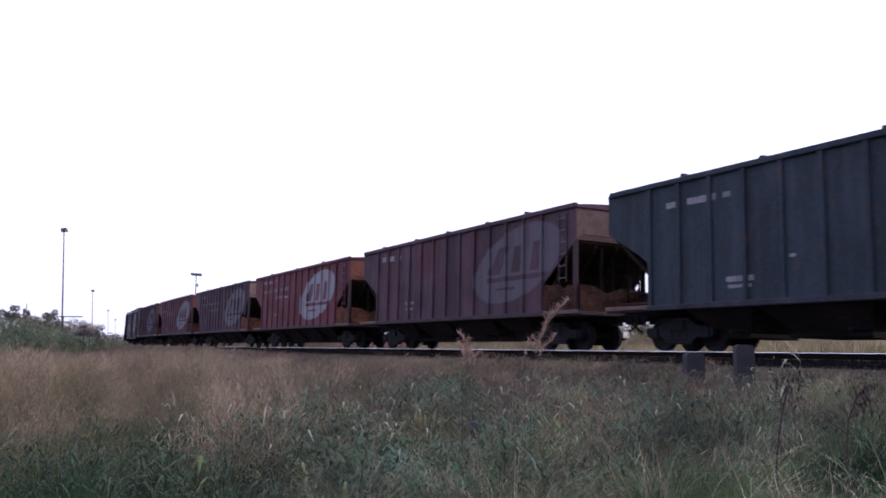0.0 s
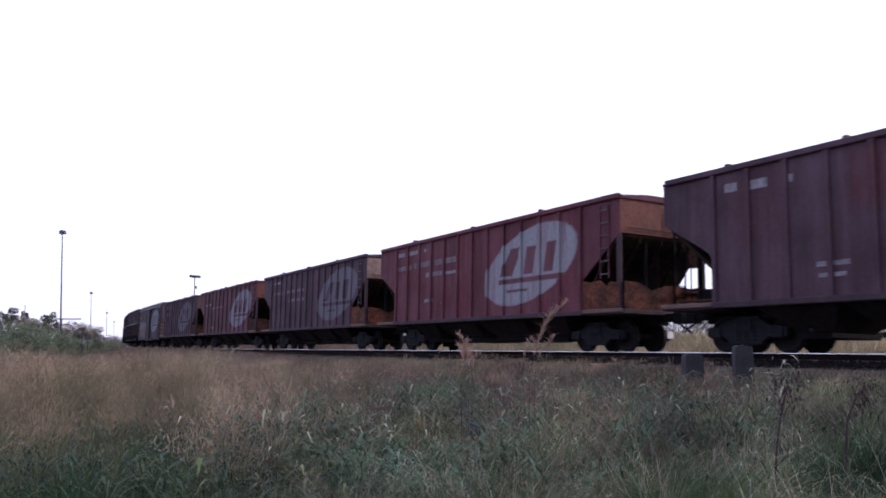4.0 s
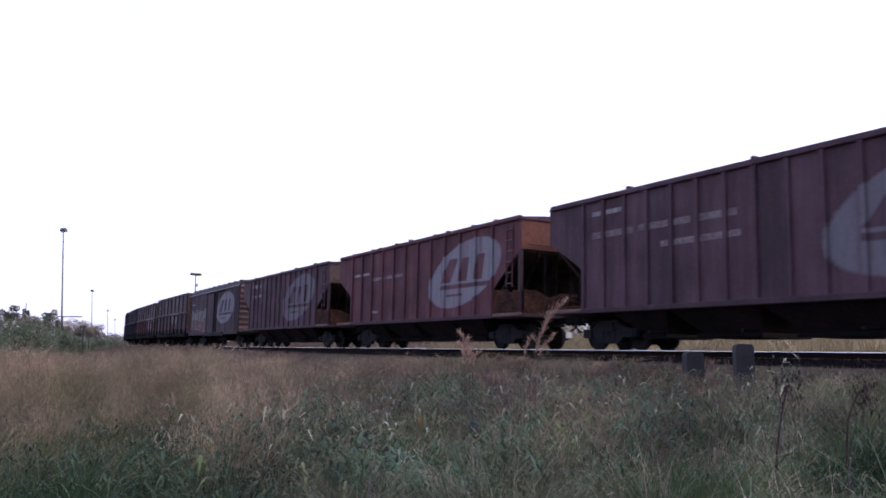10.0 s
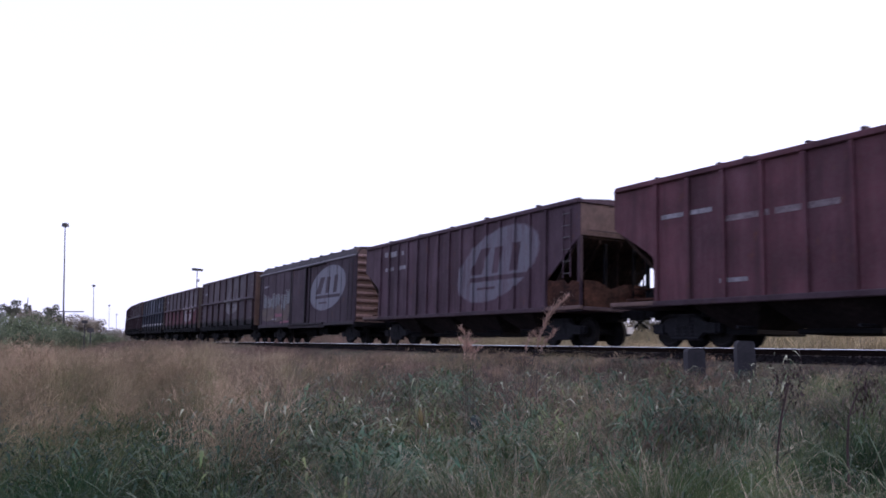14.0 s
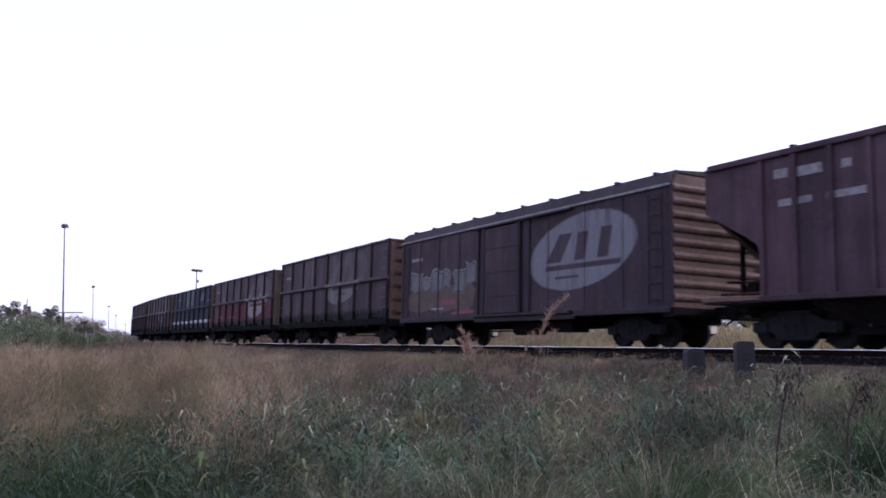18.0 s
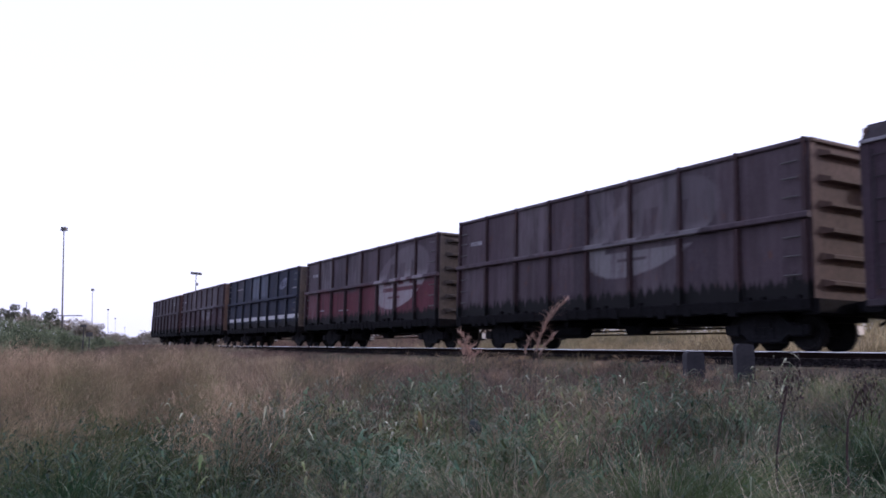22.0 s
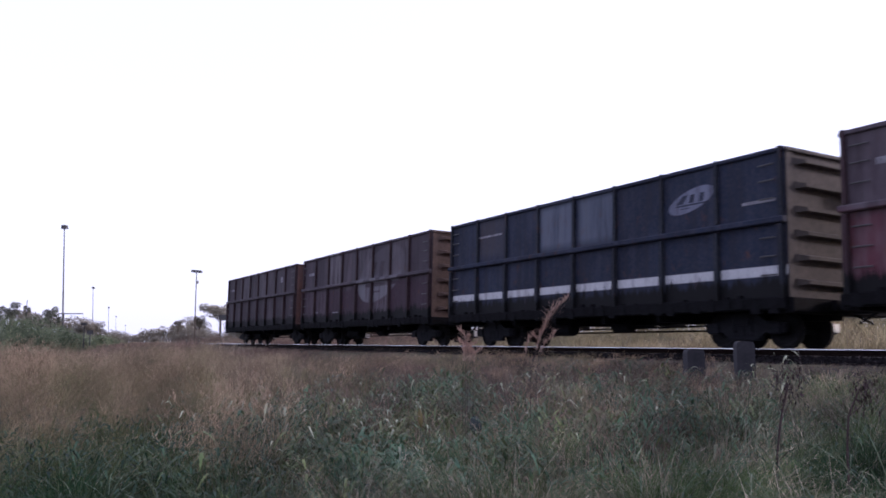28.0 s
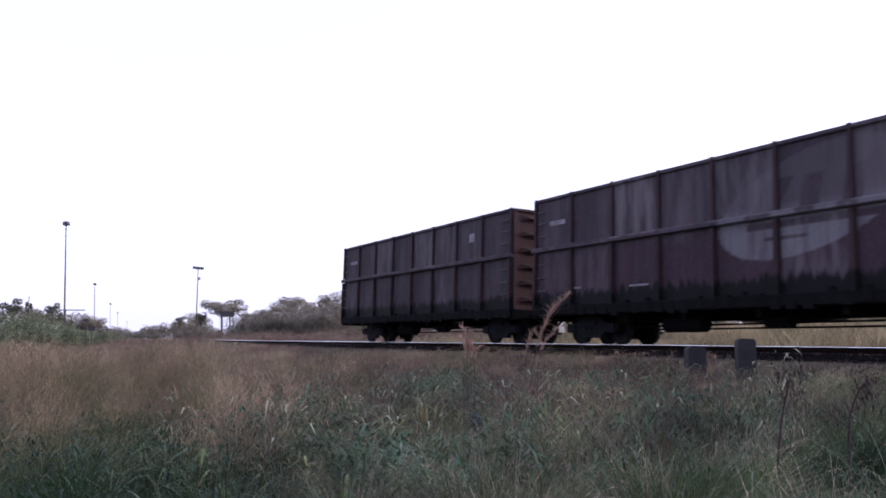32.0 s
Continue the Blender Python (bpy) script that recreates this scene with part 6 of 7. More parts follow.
def build_stalks():
    d = 8.6
    stalk("tall_seed_grass", [(0.90, d, 0.3), at_view(937, 655, d), at_view(955, 600, d), at_view(972, 562, d), at_view(1006, 529, d)],
          "tall arching pinkish seeding grass stalk", 0.42, 0.07, 260, M_PLUME)
    stalk("tall_seed_grass", [(0.88, d - 0.1, 0.3), at_view(925, 660, d), at_view(930, 620, d), at_view(940, 594, d), at_view(950, 606, d)],
          "short bent pinkish seeding grass stalk", 0.45, 0.04, 120, M_PLUME)
    stalk("tall_seed_grass", [(0.95, d + 0.1, 0.3), at_view(948, 652, d), at_view(960, 615, d), at_view(975, 602, d), at_view(982, 590, d)],
          "short bent pinkish seeding grass stalk", 0.45, 0.05, 120, M_PLUME)
    for k, (px, top, tip) in enumerate(((822, 588, -12), (826, 596, 6), (830, 610, 14), (818, 606, -8), (836, 622, 16))):
        stalk("red_seed_plume", [((px - 784) / 1450 * 8.9, 8.9 + 0.05 * k, 0.3), at_view(px, 665, 8.9), at_view(px + 2, 630, 8.9), at_view(px, top + 8, 8.9), at_view(px + tip, top, 8.9)],
              "drooping reddish seed plume above the weeds", 0.4, 0.05, 95, M_PLUME)
    for px, d, pts, head in ((1375, 6.4, ((1364, 830), (1366, 800), (1374, 745), (1388, 690)), (1392, 682)), (1500, 6.6, ((1488, 800), (1490, 770), (1494, 735), (1516, 690)), (1522, 690))):
        b = at_view(*pts[0], d)
        z0 = float(ground_z(b[0], b[1]))
        w = thing("dead_weed", pose(b[0], b[1], z0), "dark dead weed stalk with a dried seed head", "weed")
        p = curve_points([(b[0], b[1], z0)] + [at_view(*q, d) for q in pts], 12) - np.array([b[0], b[1], z0])
        part("stem", bent(p, 0.012, 0.007, 6), M_DEADWEED, w)
        c = np.array(at_view(*head, d)) - np.array([b[0], b[1], z0])
        m = 220
        base = c + rng.normal(0, 1, (m, 3)) * np.array([0.07, 0.06, 0.08])
        a = rng.uniform(0, 2 * np.pi, m)
        way = np.stack([np.cos(a) * 0.7, np.sin(a) * 0.7, rng.uniform(-0.7, 0.7, m)], -1)
        vq = leaves(base, way, np.full(m, 0.05), np.full(m, 0.014), rng.uniform(0, 1, m))
        tagged(arrays("seed_head", vq[0], vq[1], M_DEADWEED, w), kind="stuff")
        for i in (4, 6, 8):
            e = p[i] + np.array([random.uniform(-0.12, 0.12), random.uniform(-0.1, 0.1), 0.10])
            part("twig", Geo().tube(p[i], e, 0.005, 0.003, n=5), M_DEADWEED, w)


def build_weed_details():
    """Arching pale stems, a yellow dying leaf and a broad dark one among the weeds."""
    for d, pts in ((9.2, ((618, 755), (640, 738), (665, 724), (692, 729))), (9.6, ((640, 700), (690, 702), (720, 711), (762, 716))), (8.4, ((790, 800), (786, 760), (780, 725), (770, 706))),
                   (8.0, ((880, 850), (868, 810), (852, 780), (836, 762))), (9.8, ((990, 700), (965, 672), (940, 664), (905, 672))), (10.2, ((1010, 690), (1000, 660), (1020, 640), (1050, 652))),
                   (9.0, ((470, 760), (478, 735), (488, 724), (500, 722))), (10.4, ((560, 690), (580, 672), (605, 668), (630, 682)))):
        c = [at_view(*q, d) for q in pts]
        z0 = float(ground_z(c[0][0], c[0][1]))
        w = thing("arching_weed", pose(c[0][0], c[0][1], z0), "arching weed stem with narrow pale green leaves", "weed", "arching weeds")
        p = curve_points([(c[0][0] + 0.02, c[0][1], z0 - 0.03)] + c, 16) - np.array([c[0][0], c[0][1], z0])
        p[1:-1] = (p[:-2] + 2 * p[1:-1] + p[2:]) / 4
        part("stem", bent(p, 0.007, 0.003, 5), M_STEM, w)
        for i in range(5, 16):
            a, ln = rng.uniform(0, 2 * np.pi), rng.uniform(0.07, 0.15)
            way = np.array([[math.cos(a) * 0.9, math.sin(a) * 0.9, rng.uniform(-0.1, 0.5)]])
            vq = leaves(p[i:i + 1], way, np.array([ln]), np.array([ln * 0.2]), np.array([rng.uniform(0.3, 0.8)]))
            arrays("leaf", vq[0], vq[1], M_STEM, w)
    for d, px, py, ln, wd, mat, name, label in ((8.6, 742, 726, 0.19, 0.05, M_YELLOWLEAF, "yellow_leaf_weed", "weed with a yellow dying leaf"), (8.6, 838, 738, 0.20, 0.13, M_DARKLEAF, "broad_leaf_weed", "weed with a broad dark blue-green leaf")):
        c = at_view(px, py, d)
        z0 = float(ground_z(c[0], c[1]))
        w = thing(name, pose(c[0], c[1], z0), label, "weed")
        h = c[2] - z0
        part("stem", bent(np.array([(0.03, 0.02, -0.03), (0.02, 0.0, h * 0.5), (0.0, 0.0, h)]), 0.006, 0.004, 5), M_STEM, w)
        g = Geo()
        for i in range(7):
            u = i / 6
            half = wd * 0.5 * math.sin(math.pi * (0.08 + 0.9 * u)) ** 0.8
            y0, z = -0.03 - 0.06 * math.sin(u * 2.2), h - ln * u
            g.v += [(-half + 0.02 * u, y0 + 0.02, z), (0.02 * u, y0, z), (half + 0.02 * u, y0 + 0.025, z)]
        for i in range(6):
            g.f += [(3 * i, 3 * i + 1, 3 * i + 4, 3 * i + 3), (3 * i + 1, 3 * i + 2, 3 * i + 5, 3 * i + 4)]
        part("leaf", g, mat, w)


def cloud(centres, radii, count, leaf, squash=0.75):
    """Leaf clumps on the shells of several balls, thinned unevenly."""
    n = count
    i = rng.integers(0, len(centres), n)
    v = rng.normal(0, 1, (n, 3))
    v /= np.linalg.norm(v, axis=1)[:, None]
    r = rng.uniform(0.45, 1.0, n) ** 0.6
    c = np.array(centres)[i] + v * (np.array(radii)[i] * r)[:, None] * np.array([1, 1, squash])
    way = v + rng.normal(0, 0.6, (n, 3))
    way /= np.linalg.norm(way, axis=1)[:, None]
    ln = rng.uniform(0.6, 1.4, n) * leaf
    return leaves(c, way, ln, ln * rng.uniform(0.4, 0.75, n), rng.uniform(-0.2, 0.5, n))


def tree(name, x, y, height, spread, label, flat=0.6, bare=0.45, count=900, leaf=0.34, z=None, mat=None, top_z=None):
    z = float(ground_z(x, y)) if z is None else z
    t = thing(name, pose(x, y, z), label, "tree", "trees")
    g = Geo()
    top = height * 0.78
    bend = rng.normal(0, 0.04 * height, 2)
    mid = (bend[0], bend[1], height * bare)
    g.tube((0, 0, -0.1), mid, 0.022 * height, 0.015 * height, n=9)
    g.tube(mid, (bend[0] * 1.6, bend[1] * 1.6, top), 0.015 * height, 0.006 * height, n=8)
    centres, radii = [], []
    limbs = []
    m = 9
    for k in range(m):
        a = 2 * math.pi * k / m + rng.uniform(-0.4, 0.4)
        r = spread * rng.uniform(0.45, 0.95)
        e = (mid[0] + math.cos(a) * r, mid[1] + math.sin(a) * r, height * (bare + (1 - bare) * rng.uniform(0.35, 0.85)))
        u = rng.uniform(0.0, 0.5)
        s = (mid[0] * (1 + 0.6 * u), mid[1] * (1 + 0.6 * u), mid[2] + (top - mid[2]) * u)
        limbs.append(Geo().tube(s, e, 0.008 * height, 0.003 * height, n=6))
        centres.append(e)
        radii.append(spread * rng.uniform(0.28, 0.5))
    centres.append((bend[0] * 1.6, bend[1] * 1.6, top))
    radii.append(spread * 0.5)
    vq = cloud(centres, radii, count, leaf, flat)
    if top_z is not None:
        k = (top_z - z) / vq[0][:, 2].max()
        vq[0][:, 2] *= k
        for q in [g] + limbs:
            q.v = [(a, b, c * k) for a, b, c in q.v]
    part("trunk", g, M_BARK, t)
    for lm in limbs:
        part("limb", lm, M_BARK, t)
    tagged(arrays("crown", vq[0], vq[1], mat or M_TREE, t), kind="stuff")
    return t


def shrub(x, y, height, spread, label, count=700, leaf=0.16, mat=None, balls=7):
    z = float(ground_z(x, y))
    t = thing("shrub", pose(x, y, z), label, "bush", "shrubs")
    centres, radii = [], []
    for k in range(balls):
        a = rng.uniform(0, 2 * math.pi)
        r = spread * rng.uniform(0.1, 0.75)
        e = (math.cos(a) * r, math.sin(a) * r, height * rng.uniform(0.35, 0.75))
        part("stem", Geo().tube((rng.uniform(-0.1, 0.1), rng.uniform(-0.1, 0.1), -0.05), e, 0.03, 0.01, n=5), M_BARK, t)
        centres.append(e)
        radii.append(min(spread * rng.uniform(0.35, 0.6), height * 0.55))
    vq = cloud(centres, radii, count, leaf, 0.7)
    vq[0][:, 2] = np.maximum(vq[0][:, 2], 0.02)
    tagged(arrays("foliage", vq[0], vq[1], mat or M_BUSH, t), kind="stuff")
    return t


def plan(px, dist):
    return (px - 784) / 1450 * 0.993 * dist, dist


def build_trees():
    def top_at(py, d):
        return EYE_Z - (py - 610) / 1450 * d
    # green bushes on the rise at the left
    for px, py, d, sp in ((-55, 555, 44, 2.5), (-15, 555, 46, 2.5), (18, 557, 45, 2.3), (46, 560, 46, 2.2), (70, 566, 47, 2.0), (90, 576, 48, 1.7), (108, 588, 50, 1.5), (128, 595, 54, 1.5), (148, 598, 60, 1.6), (168, 598, 70, 1.8), (188, 600, 80, 2.0), (-20, 578, 40, 2.0), (22, 580, 40, 2.0), (62, 590, 41, 1.7)):
        x, y = plan(px, d)
        shrub(x, y, (top_at(py, d) - float(ground_z(x, y))) / 1.08, sp, "rounded green bush on the grassy rise", 6500, 0.10, M_BUSH, 11)
    for px, py, d, sp, fl in ((16, 539, 130, 1.0, 0.6), (-12, 546, 135, 1.6, 0.6), (32, 554, 140, 1.8, 0.6), (50, 557, 150, 2.0, 0.6), (53, 546, 150, 0.6, 1.0), (90, 547, 140, 1.35, 0.7), (66, 560, 150, 2.0, 0.6), (80, 561, 150, 2.2, 0.7),
                              (104, 564, 155, 2.4, 0.7), (118, 568, 165, 2.6, 0.7), (139, 563, 165, 2.2, 0.9), (158, 566, 160, 2.0, 0.9), (171, 573, 165, 1.4, 0.9), (150, 572, 165, 2.2, 0.9)):
        x, y = plan(px, d)
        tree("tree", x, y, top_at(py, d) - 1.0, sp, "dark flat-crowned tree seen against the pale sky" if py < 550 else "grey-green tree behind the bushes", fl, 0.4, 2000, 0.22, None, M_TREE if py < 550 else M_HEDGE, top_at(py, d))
    # trees at the end of the line, their haze held in the leaf colour
    for k in range(20):
        px = 180 + 9.4 * k + rng.uniform(-3, 3)
        d = rng.uniform(200, 260)
        py = float(np.interp(px, [180, 195, 203, 215, 240, 250, 262, 270, 278, 300, 315, 330, 350, 370], [590, 592, 587, 592, 599, 590, 589, 583, 585, 581, 579, 578, 576, 574])) + rng.uniform(-1.5, 1.5)
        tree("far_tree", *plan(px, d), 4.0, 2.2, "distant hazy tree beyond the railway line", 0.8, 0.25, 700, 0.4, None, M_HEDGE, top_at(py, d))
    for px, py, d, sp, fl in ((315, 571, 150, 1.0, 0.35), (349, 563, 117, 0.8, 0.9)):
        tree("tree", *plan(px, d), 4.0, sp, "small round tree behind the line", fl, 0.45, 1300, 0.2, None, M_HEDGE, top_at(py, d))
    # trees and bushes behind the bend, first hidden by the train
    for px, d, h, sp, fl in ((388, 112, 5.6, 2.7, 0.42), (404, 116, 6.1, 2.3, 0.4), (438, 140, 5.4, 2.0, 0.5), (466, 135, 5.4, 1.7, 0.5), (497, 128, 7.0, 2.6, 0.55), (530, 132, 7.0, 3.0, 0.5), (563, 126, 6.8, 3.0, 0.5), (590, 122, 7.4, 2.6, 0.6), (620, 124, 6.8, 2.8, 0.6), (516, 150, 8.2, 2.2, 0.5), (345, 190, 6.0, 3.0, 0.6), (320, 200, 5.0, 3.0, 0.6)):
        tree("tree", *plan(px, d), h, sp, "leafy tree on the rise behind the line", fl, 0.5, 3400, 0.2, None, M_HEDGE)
    for k in range(22):
        px = 428 + 9.9 * k + rng.uniform(-4, 4)
        d = rng.uniform(88, 104)
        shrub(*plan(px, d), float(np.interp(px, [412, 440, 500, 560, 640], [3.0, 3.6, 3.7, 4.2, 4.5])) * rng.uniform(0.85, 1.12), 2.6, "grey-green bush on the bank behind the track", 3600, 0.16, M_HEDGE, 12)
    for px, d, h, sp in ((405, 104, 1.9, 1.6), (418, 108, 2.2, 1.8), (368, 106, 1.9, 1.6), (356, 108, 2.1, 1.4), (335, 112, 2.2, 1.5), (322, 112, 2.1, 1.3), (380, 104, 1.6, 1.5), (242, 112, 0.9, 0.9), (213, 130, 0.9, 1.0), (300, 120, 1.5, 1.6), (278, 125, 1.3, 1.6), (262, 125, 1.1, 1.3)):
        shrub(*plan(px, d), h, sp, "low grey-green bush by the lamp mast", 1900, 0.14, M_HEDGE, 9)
    # trees beyond the bank, seen through the gaps between wagons
    for px, d, h, sp in ((1502, 58, 4.6, 1.7), (1540, 55, 5.0, 2.0), (1580, 60, 5.4, 2.2), (1475, 70, 3.4, 1.5), (1625, 58, 5.2, 2.2)):
        tree("tree", *plan(px, d), h, sp, "leafy tree behind the bank", 0.8, 0.3, 1500, 0.16)
    for k in range(18):
        px = 640 + 28 * k + rng.uniform(-8, 8)
        shrub(*plan(px, rng.uniform(62, 72)), rng.uniform(1.5, 2.1), rng.uniform(1.3, 1.9), "dusty olive bush behind the line", 900, 0.12, M_BANKBUSH, 8)
    for k in range(14):
        px = 1130 + 32 * k + rng.uniform(-8, 8)
        shrub(*plan(px, rng.uniform(41, 44)), rng.uniform(0.9, 1.35), rng.uniform(1.0, 1.4), "dusty olive bush on the grassy bank", 1100, 0.09, M_BANKBUSH, 8)
    for px, d in ((1488, 56), (1515, 54), (1555, 56), (1600, 55)):
        shrub(*plan(px, d), 2.4, 1.6, "dense dark bush behind the bank", 800, 0.13, M_TREE)


# ---- structures and small things along the line ----


def mast(px, dist, height, label):
    x, y = plan(px, dist)
    z = float(ground_z(x, y))
    t = thing("light_mast", pose(x, y, z, 0, -2.0, 0), label, "lamp post", "light masts")
    part("pole", Geo().tube((0, 0, -0.2), (0, 0, height - 0.3), 0.10, 0.05, n=10), M_DARKSTEEL, t)
    part("base", Geo().box(-0.3, 0.3, -0.3, 0.3, -0.1, 0.25), M_CONCRETE, t)
    part("bracket", Geo().tube((-0.35, 0, height - 0.10), (0.2, 0, height - 0.05), 0.04, n=6).tube((0, 0, height - 0.35), (0, 0, height), 0.06, n=8), M_DARKSTEEL, t)
    for xx, zz in ((0.10, -0.30), (-0.04, -0.22)):
        g = Geo()
        g.add([(xx - 0.20, -0.28, height + zz - 0.1), (xx + 0.20, -0.28, height + zz - 0.1), (xx + 0.23, 0.25, height + zz), (xx - 0.23, 0.25, height + zz),
               (xx - 0.16, -0.24, height + zz + 0.28), (xx + 0.16, -0.24, height + zz + 0.28), (xx + 0.18, 0.18, height + zz + 0.36), (xx - 0.18, 0.18, height + zz + 0.36)],
              [(3, 2, 1, 0), (4, 5, 6, 7), (0, 1, 5, 4), (1, 2, 6, 5), (2, 3, 7, 6), (3, 0, 4, 7)])
        part("lamp_head", g, M_DARKSTEEL, t)
    return t


def build_lineside():
    for px, d, h in ((109, 85, 13.25), (162, 180, 13.4), (190, 280, 13.2), (203, 375, 13.0), (220, 480, 11.0)):
        mast(px, d, h, "tall slender steel light mast beside the yard")
    # lamp mast with a wide head, first seen over the wagons
    x, y = plan(342, 105)
    z = float(ground_z(x, y))
    t = thing("floodlight_mast", pose(x, y, z), "grey mast with a wide flat floodlight head", "lamp post")
    part("pole", Geo().tube((0, 0, -0.2), (0, 0, 7.55), 0.09, 0.06, n=10), M_BARK, t)
    part("upper_pole", Geo().tube((0, 0, 7.551), (0, 0, 9.3), 0.055, n=8), M_DARKSTEEL, t)
    part("head", Geo().add([(-0.62, -0.4, 9.32), (0.60, -0.4, 9.22), (0.60, 0.4, 9.22), (-0.62, 0.4, 9.32), (-0.56, -0.36, 9.60), (0.66, -0.36, 9.50), (0.66, 0.36, 9.50), (-0.56, 0.36, 9.60)],
                           [(3, 2, 1, 0), (4, 5, 6, 7), (0, 1, 5, 4), (1, 2, 6, 5), (2, 3, 7, 6), (3, 0, 4, 7)]), M_DARKSTEEL, t, "wide flat lamp housing")
    part("control_box", Geo().box(-0.02, 0.30, -0.15, 0.15, 7.85, 8.2, 0.03), M_GALV, t)
    # board on two posts
    x, y = plan(397, 96)
    z = float(ground_z(x, y))
    t = thing("sign_frame", pose(x, y, z), "dark board between two wooden posts by the track", "sign")
    for xx in (-0.68, 0.68):
        part("post", Geo().box(xx - 0.06, xx + 0.06, -0.06, 0.06, -0.2, 3.6, 0.012), M_BARK, t)
    part("board", Geo().box(-0.8, 0.8, -0.11, -0.071, 2.95, 3.55), M_DARKSTEEL, t)
    # small dark boards at the left
    for px, d, zc, w, h in ((146, 45, 1.91, 0.17, 0.075), (157, 45, 1.45, 0.18, 0.11)):
        x, y = plan(px, d)
        z = float(ground_z(x, y))
        t = thing("track_sign", pose(x, y, z), "small dark sign board on a thin post", "sign")
        part("post", Geo().tube((0, 0, -0.2), (0, 0, zc + EYE_Z - 1.5 - z + 0.5), 0.03, n=6), M_DARKSTEEL, t)
        part("board", Geo().box(-w, w, -0.055, -0.031, zc - z + 0.55 - h, zc - z + 0.55 + h), M_DARKSTEEL, t)
    # concrete stubs near the rails
    for px, d, w, top in ((1315, 14.6, 0.160, 1.515), (1226, 15.2, 0.170, 1.375)):
        x, y = plan(px, d)
        z = float(ground_z(x, y))
        t = new("concrete_stub", Geo().prism([(-w, -0.2), (w, -0.2), (w * 0.97, top - z - 0.06), (w * 0.82, top - z - 0.012), (w * 0.4, top - z), (-w * 0.55, top - z + 0.004), (-w * 0.86, top - z - 0.02), (-w * 0.98, top - z - 0.07)], -0.11, 0.11).mesh("concrete_stub", M_CONCRETE))
        t.matrix_basis = pose(x, y, z, 0, 0, -4 if px > 1300 else 5)
        tagged(t, "short weathered grey concrete post beside the rails", "post", "concrete stubs")
    # open shed on the bank
    x, y = plan(1400, 46)
    z = float(ground_z(x, y))
    t = thing("open_shed", pose(x, y, z, 0, 0, -8), "long low open shed with pale posts and grey roof", "shed")
    top = 5.55 - z
    part("roof", Geo().add([(-2.6, -1.6, top - 0.16), (3.2, -1.6, top - 0.16), (3.2, 1.6, top + 0.14), (-2.6, 1.6, top + 0.14), (-2.6, -1.6, top - 0.06), (3.2, -1.6, top - 0.06), (3.2, 1.6, top + 0.24), (-2.6, 1.6, top + 0.24)],
                           [(3, 2, 1, 0), (4, 5, 6, 7), (0, 1, 5, 4), (1, 2, 6, 5), (2, 3, 7, 6), (3, 0, 4, 7)]), M_ROOF, t, "shallow grey fibre-cement roof")
    for xx in (-2.3, -0.6, 1.1, 2.9):
        part("post", Geo().box(xx - 0.06, xx + 0.06, -1.45, -1.33, -0.1, top - 0.15, 0.01), M_WOOD, t)
        part("brace", Geo().tube((xx, -1.39, top - 0.75), (xx + 0.55, -1.39, top - 0.17), 0.035, n=6), M_WOOD, t)
    part("back_wall", Geo().box(-2.4, 0.35, 1.1, 1.25, -0.1, top + 0.08), M_SHEDWALL, t, "dim weathered back wall")
    part("back_wall", Geo().box(1.05, 3.0, 1.1, 1.25, -0.1, top + 0.08), M_SHEDWALL, t)
    part("wall_under_gap", Geo().box(0.352, 1.048, 1.1, 1.25, -0.1, top - 0.42), M_SHEDWALL, t)
    part("low_wall", Geo().box(-2.5, 3.1, -1.6, -1.46, -0.1, 2.1), M_SHEDWALL, t, "grey plastered front wall")
    part("fascia", Geo().box(-2.62, 3.22, -1.66, -1.605, top - 0.26, top - 0.03), M_ROOF, t)
    x, y = plan(1437, 60)
    z = float(ground_z(x, y))
    t = thing("utility_pole", pose(x, y, z), "thin dark utility pole behind the bank", "pole")
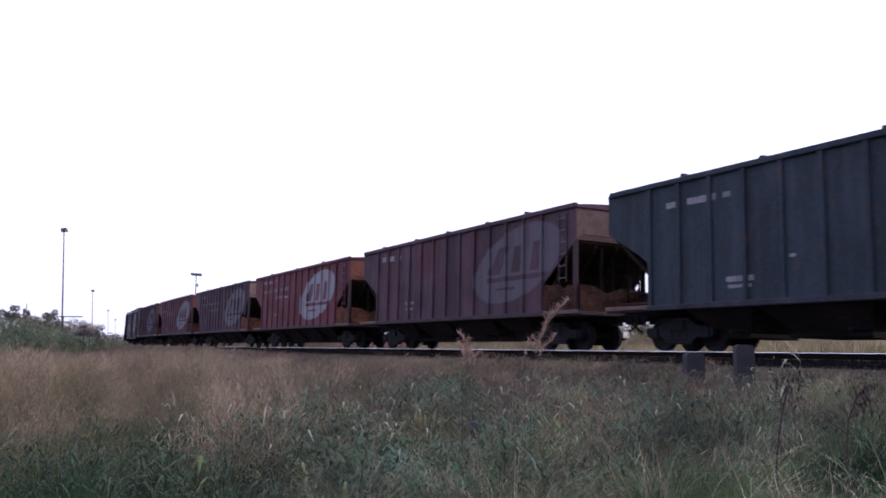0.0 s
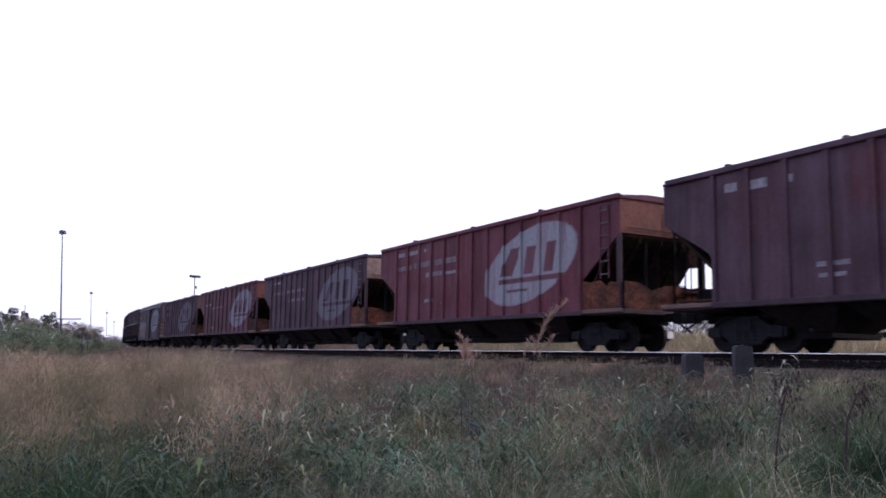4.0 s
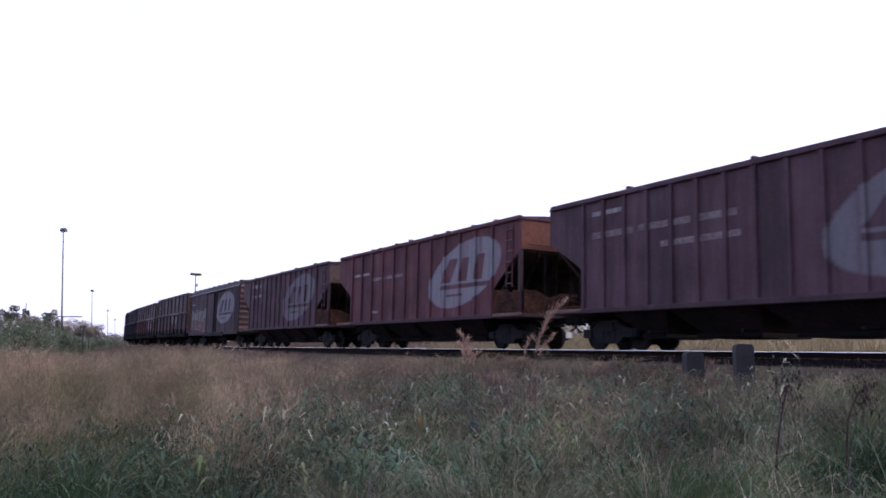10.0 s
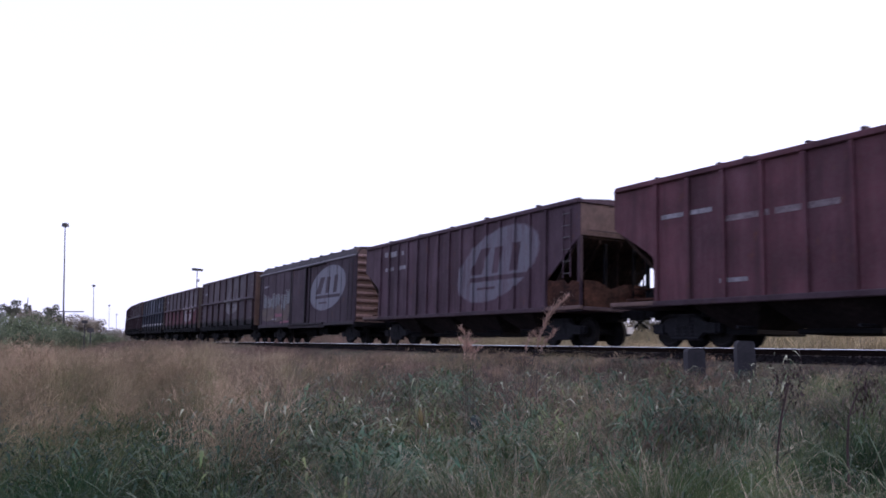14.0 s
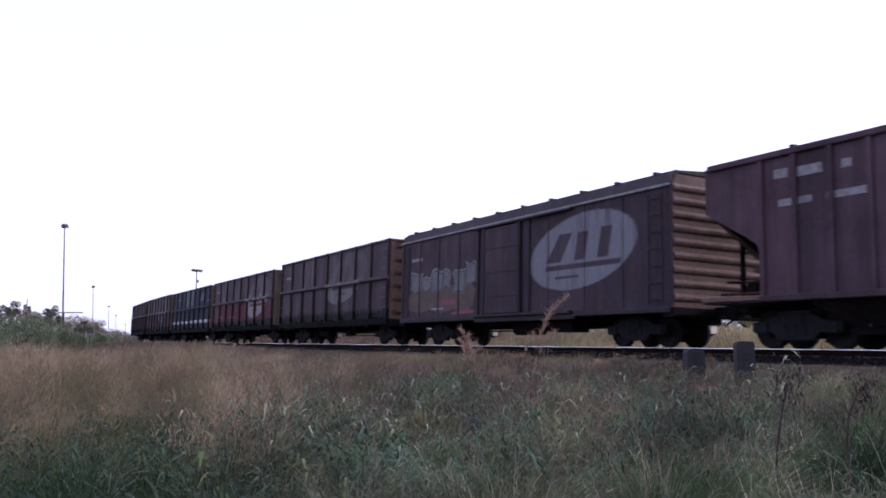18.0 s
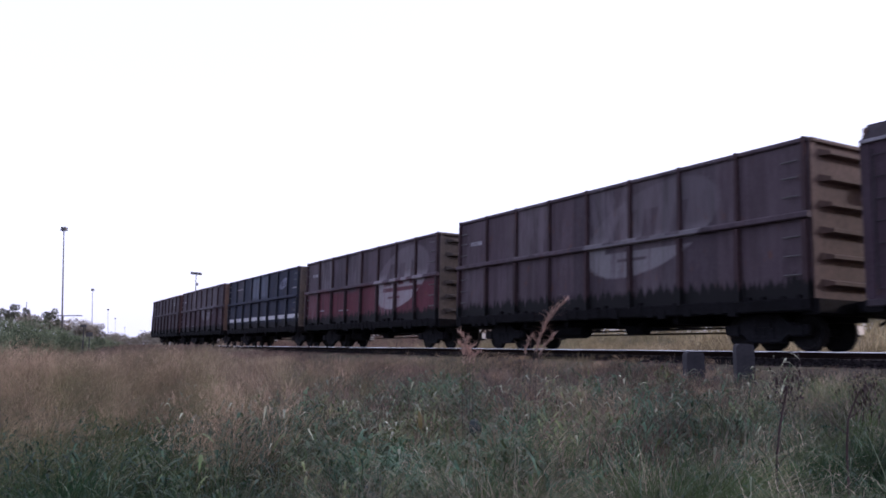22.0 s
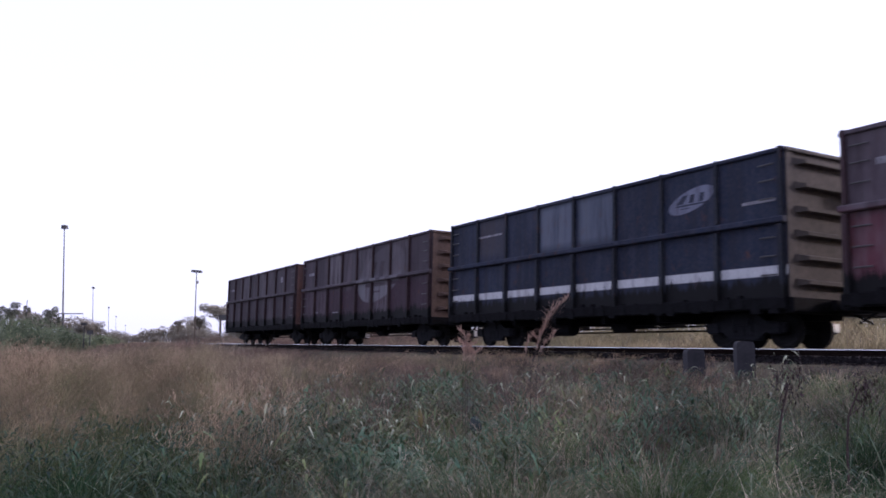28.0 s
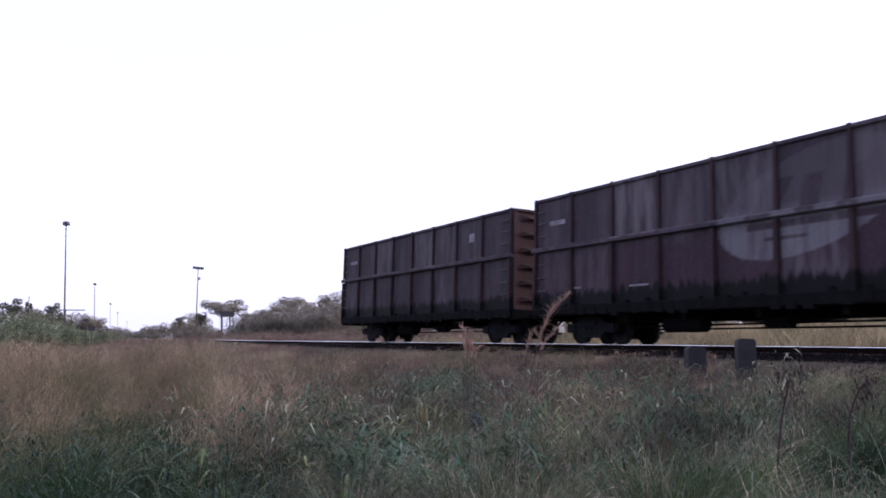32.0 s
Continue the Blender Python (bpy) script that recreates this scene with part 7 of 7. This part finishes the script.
    part("pole", Geo().tube((0, 0, -0.2), (0, 0, 9.0), 0.09, 0.06, n=8), M_DARKSTEEL, t)
    part("cross_arm", Geo().box(-0.5, 0.5, -0.05, 0.05, 8.4, 8.5), M_DARKSTEEL, t)
    x, y = plan(121, 150)
    z = float(ground_z(x, y))
    top = EYE_Z + 49 / 1450 * 150 - z
    t = thing("yard_gantry", pose(x, y, z), "thin dark steel gantry beam over the trees", "gantry")
    part("beam", Geo().box(-2.2, 2.2, -0.08, 0.08, top - 0.1, top + 0.08), M_DARKSTEEL, t)
    part("post", Geo().tube((-1.25, 0, -0.2), (-1.25, 0, top - 0.101), 0.07, n=8), M_DARKSTEEL, t)
    x, y = plan(42, 140)
    z = float(ground_z(x, y))
    t = thing("utility_pole", pose(x, y, z), "thin grey pole standing behind the trees", "pole")
    part("pole", Geo().tube((0, 0, -0.2), (0, 0, EYE_Z + 73 / 1450 * 140 - z), 0.08, 0.06, n=8), M_DARKSTEEL, t)
    # far sheds and houses at the left
    for px, d, w, dep, h, lab in ((122, 220, 6.4, 8.0, 4.3, "far white-roofed shed behind the trees"), (176, 300, 5.5, 5.0, 2.6, "far low house by the line")):
        x, y = plan(px, d)
        z = float(ground_z(x, y))
        t = thing("far_building", pose(x, y, z), lab, "building")
        wl_ = Geo().box(-w / 2, w / 2, 0, dep, -0.2, h)
        part("wall", wl_, M_WALL, t)
        part("roof", Geo().prism([(-w / 2 - 0.3, h), (w / 2 + 0.3, h), (w / 2 + 0.3, h + 0.12), (0, h + 0.12 + w * 0.1), (-w / 2 - 0.3, h + 0.12)], -0.4, dep + 0.4), M_ROOF, t)
        for k in range(2):
            xx = (-0.22 + 0.44 * k) * w
            win = part("window", Geo().box(xx - 0.45, xx + 0.45, -0.05, -0.004, h * 0.35, h * 0.72), M_DARKSTEEL, t)
            part("window_sill", Geo().box(xx - 0.55, xx + 0.55, -0.12, -0.051, h * 0.31, h * 0.345), M_CONCRETE, win)


build_lineside()
build_trees()
build_stalks()
build_weed_details()
build_weeds()
build_grass()

motions()
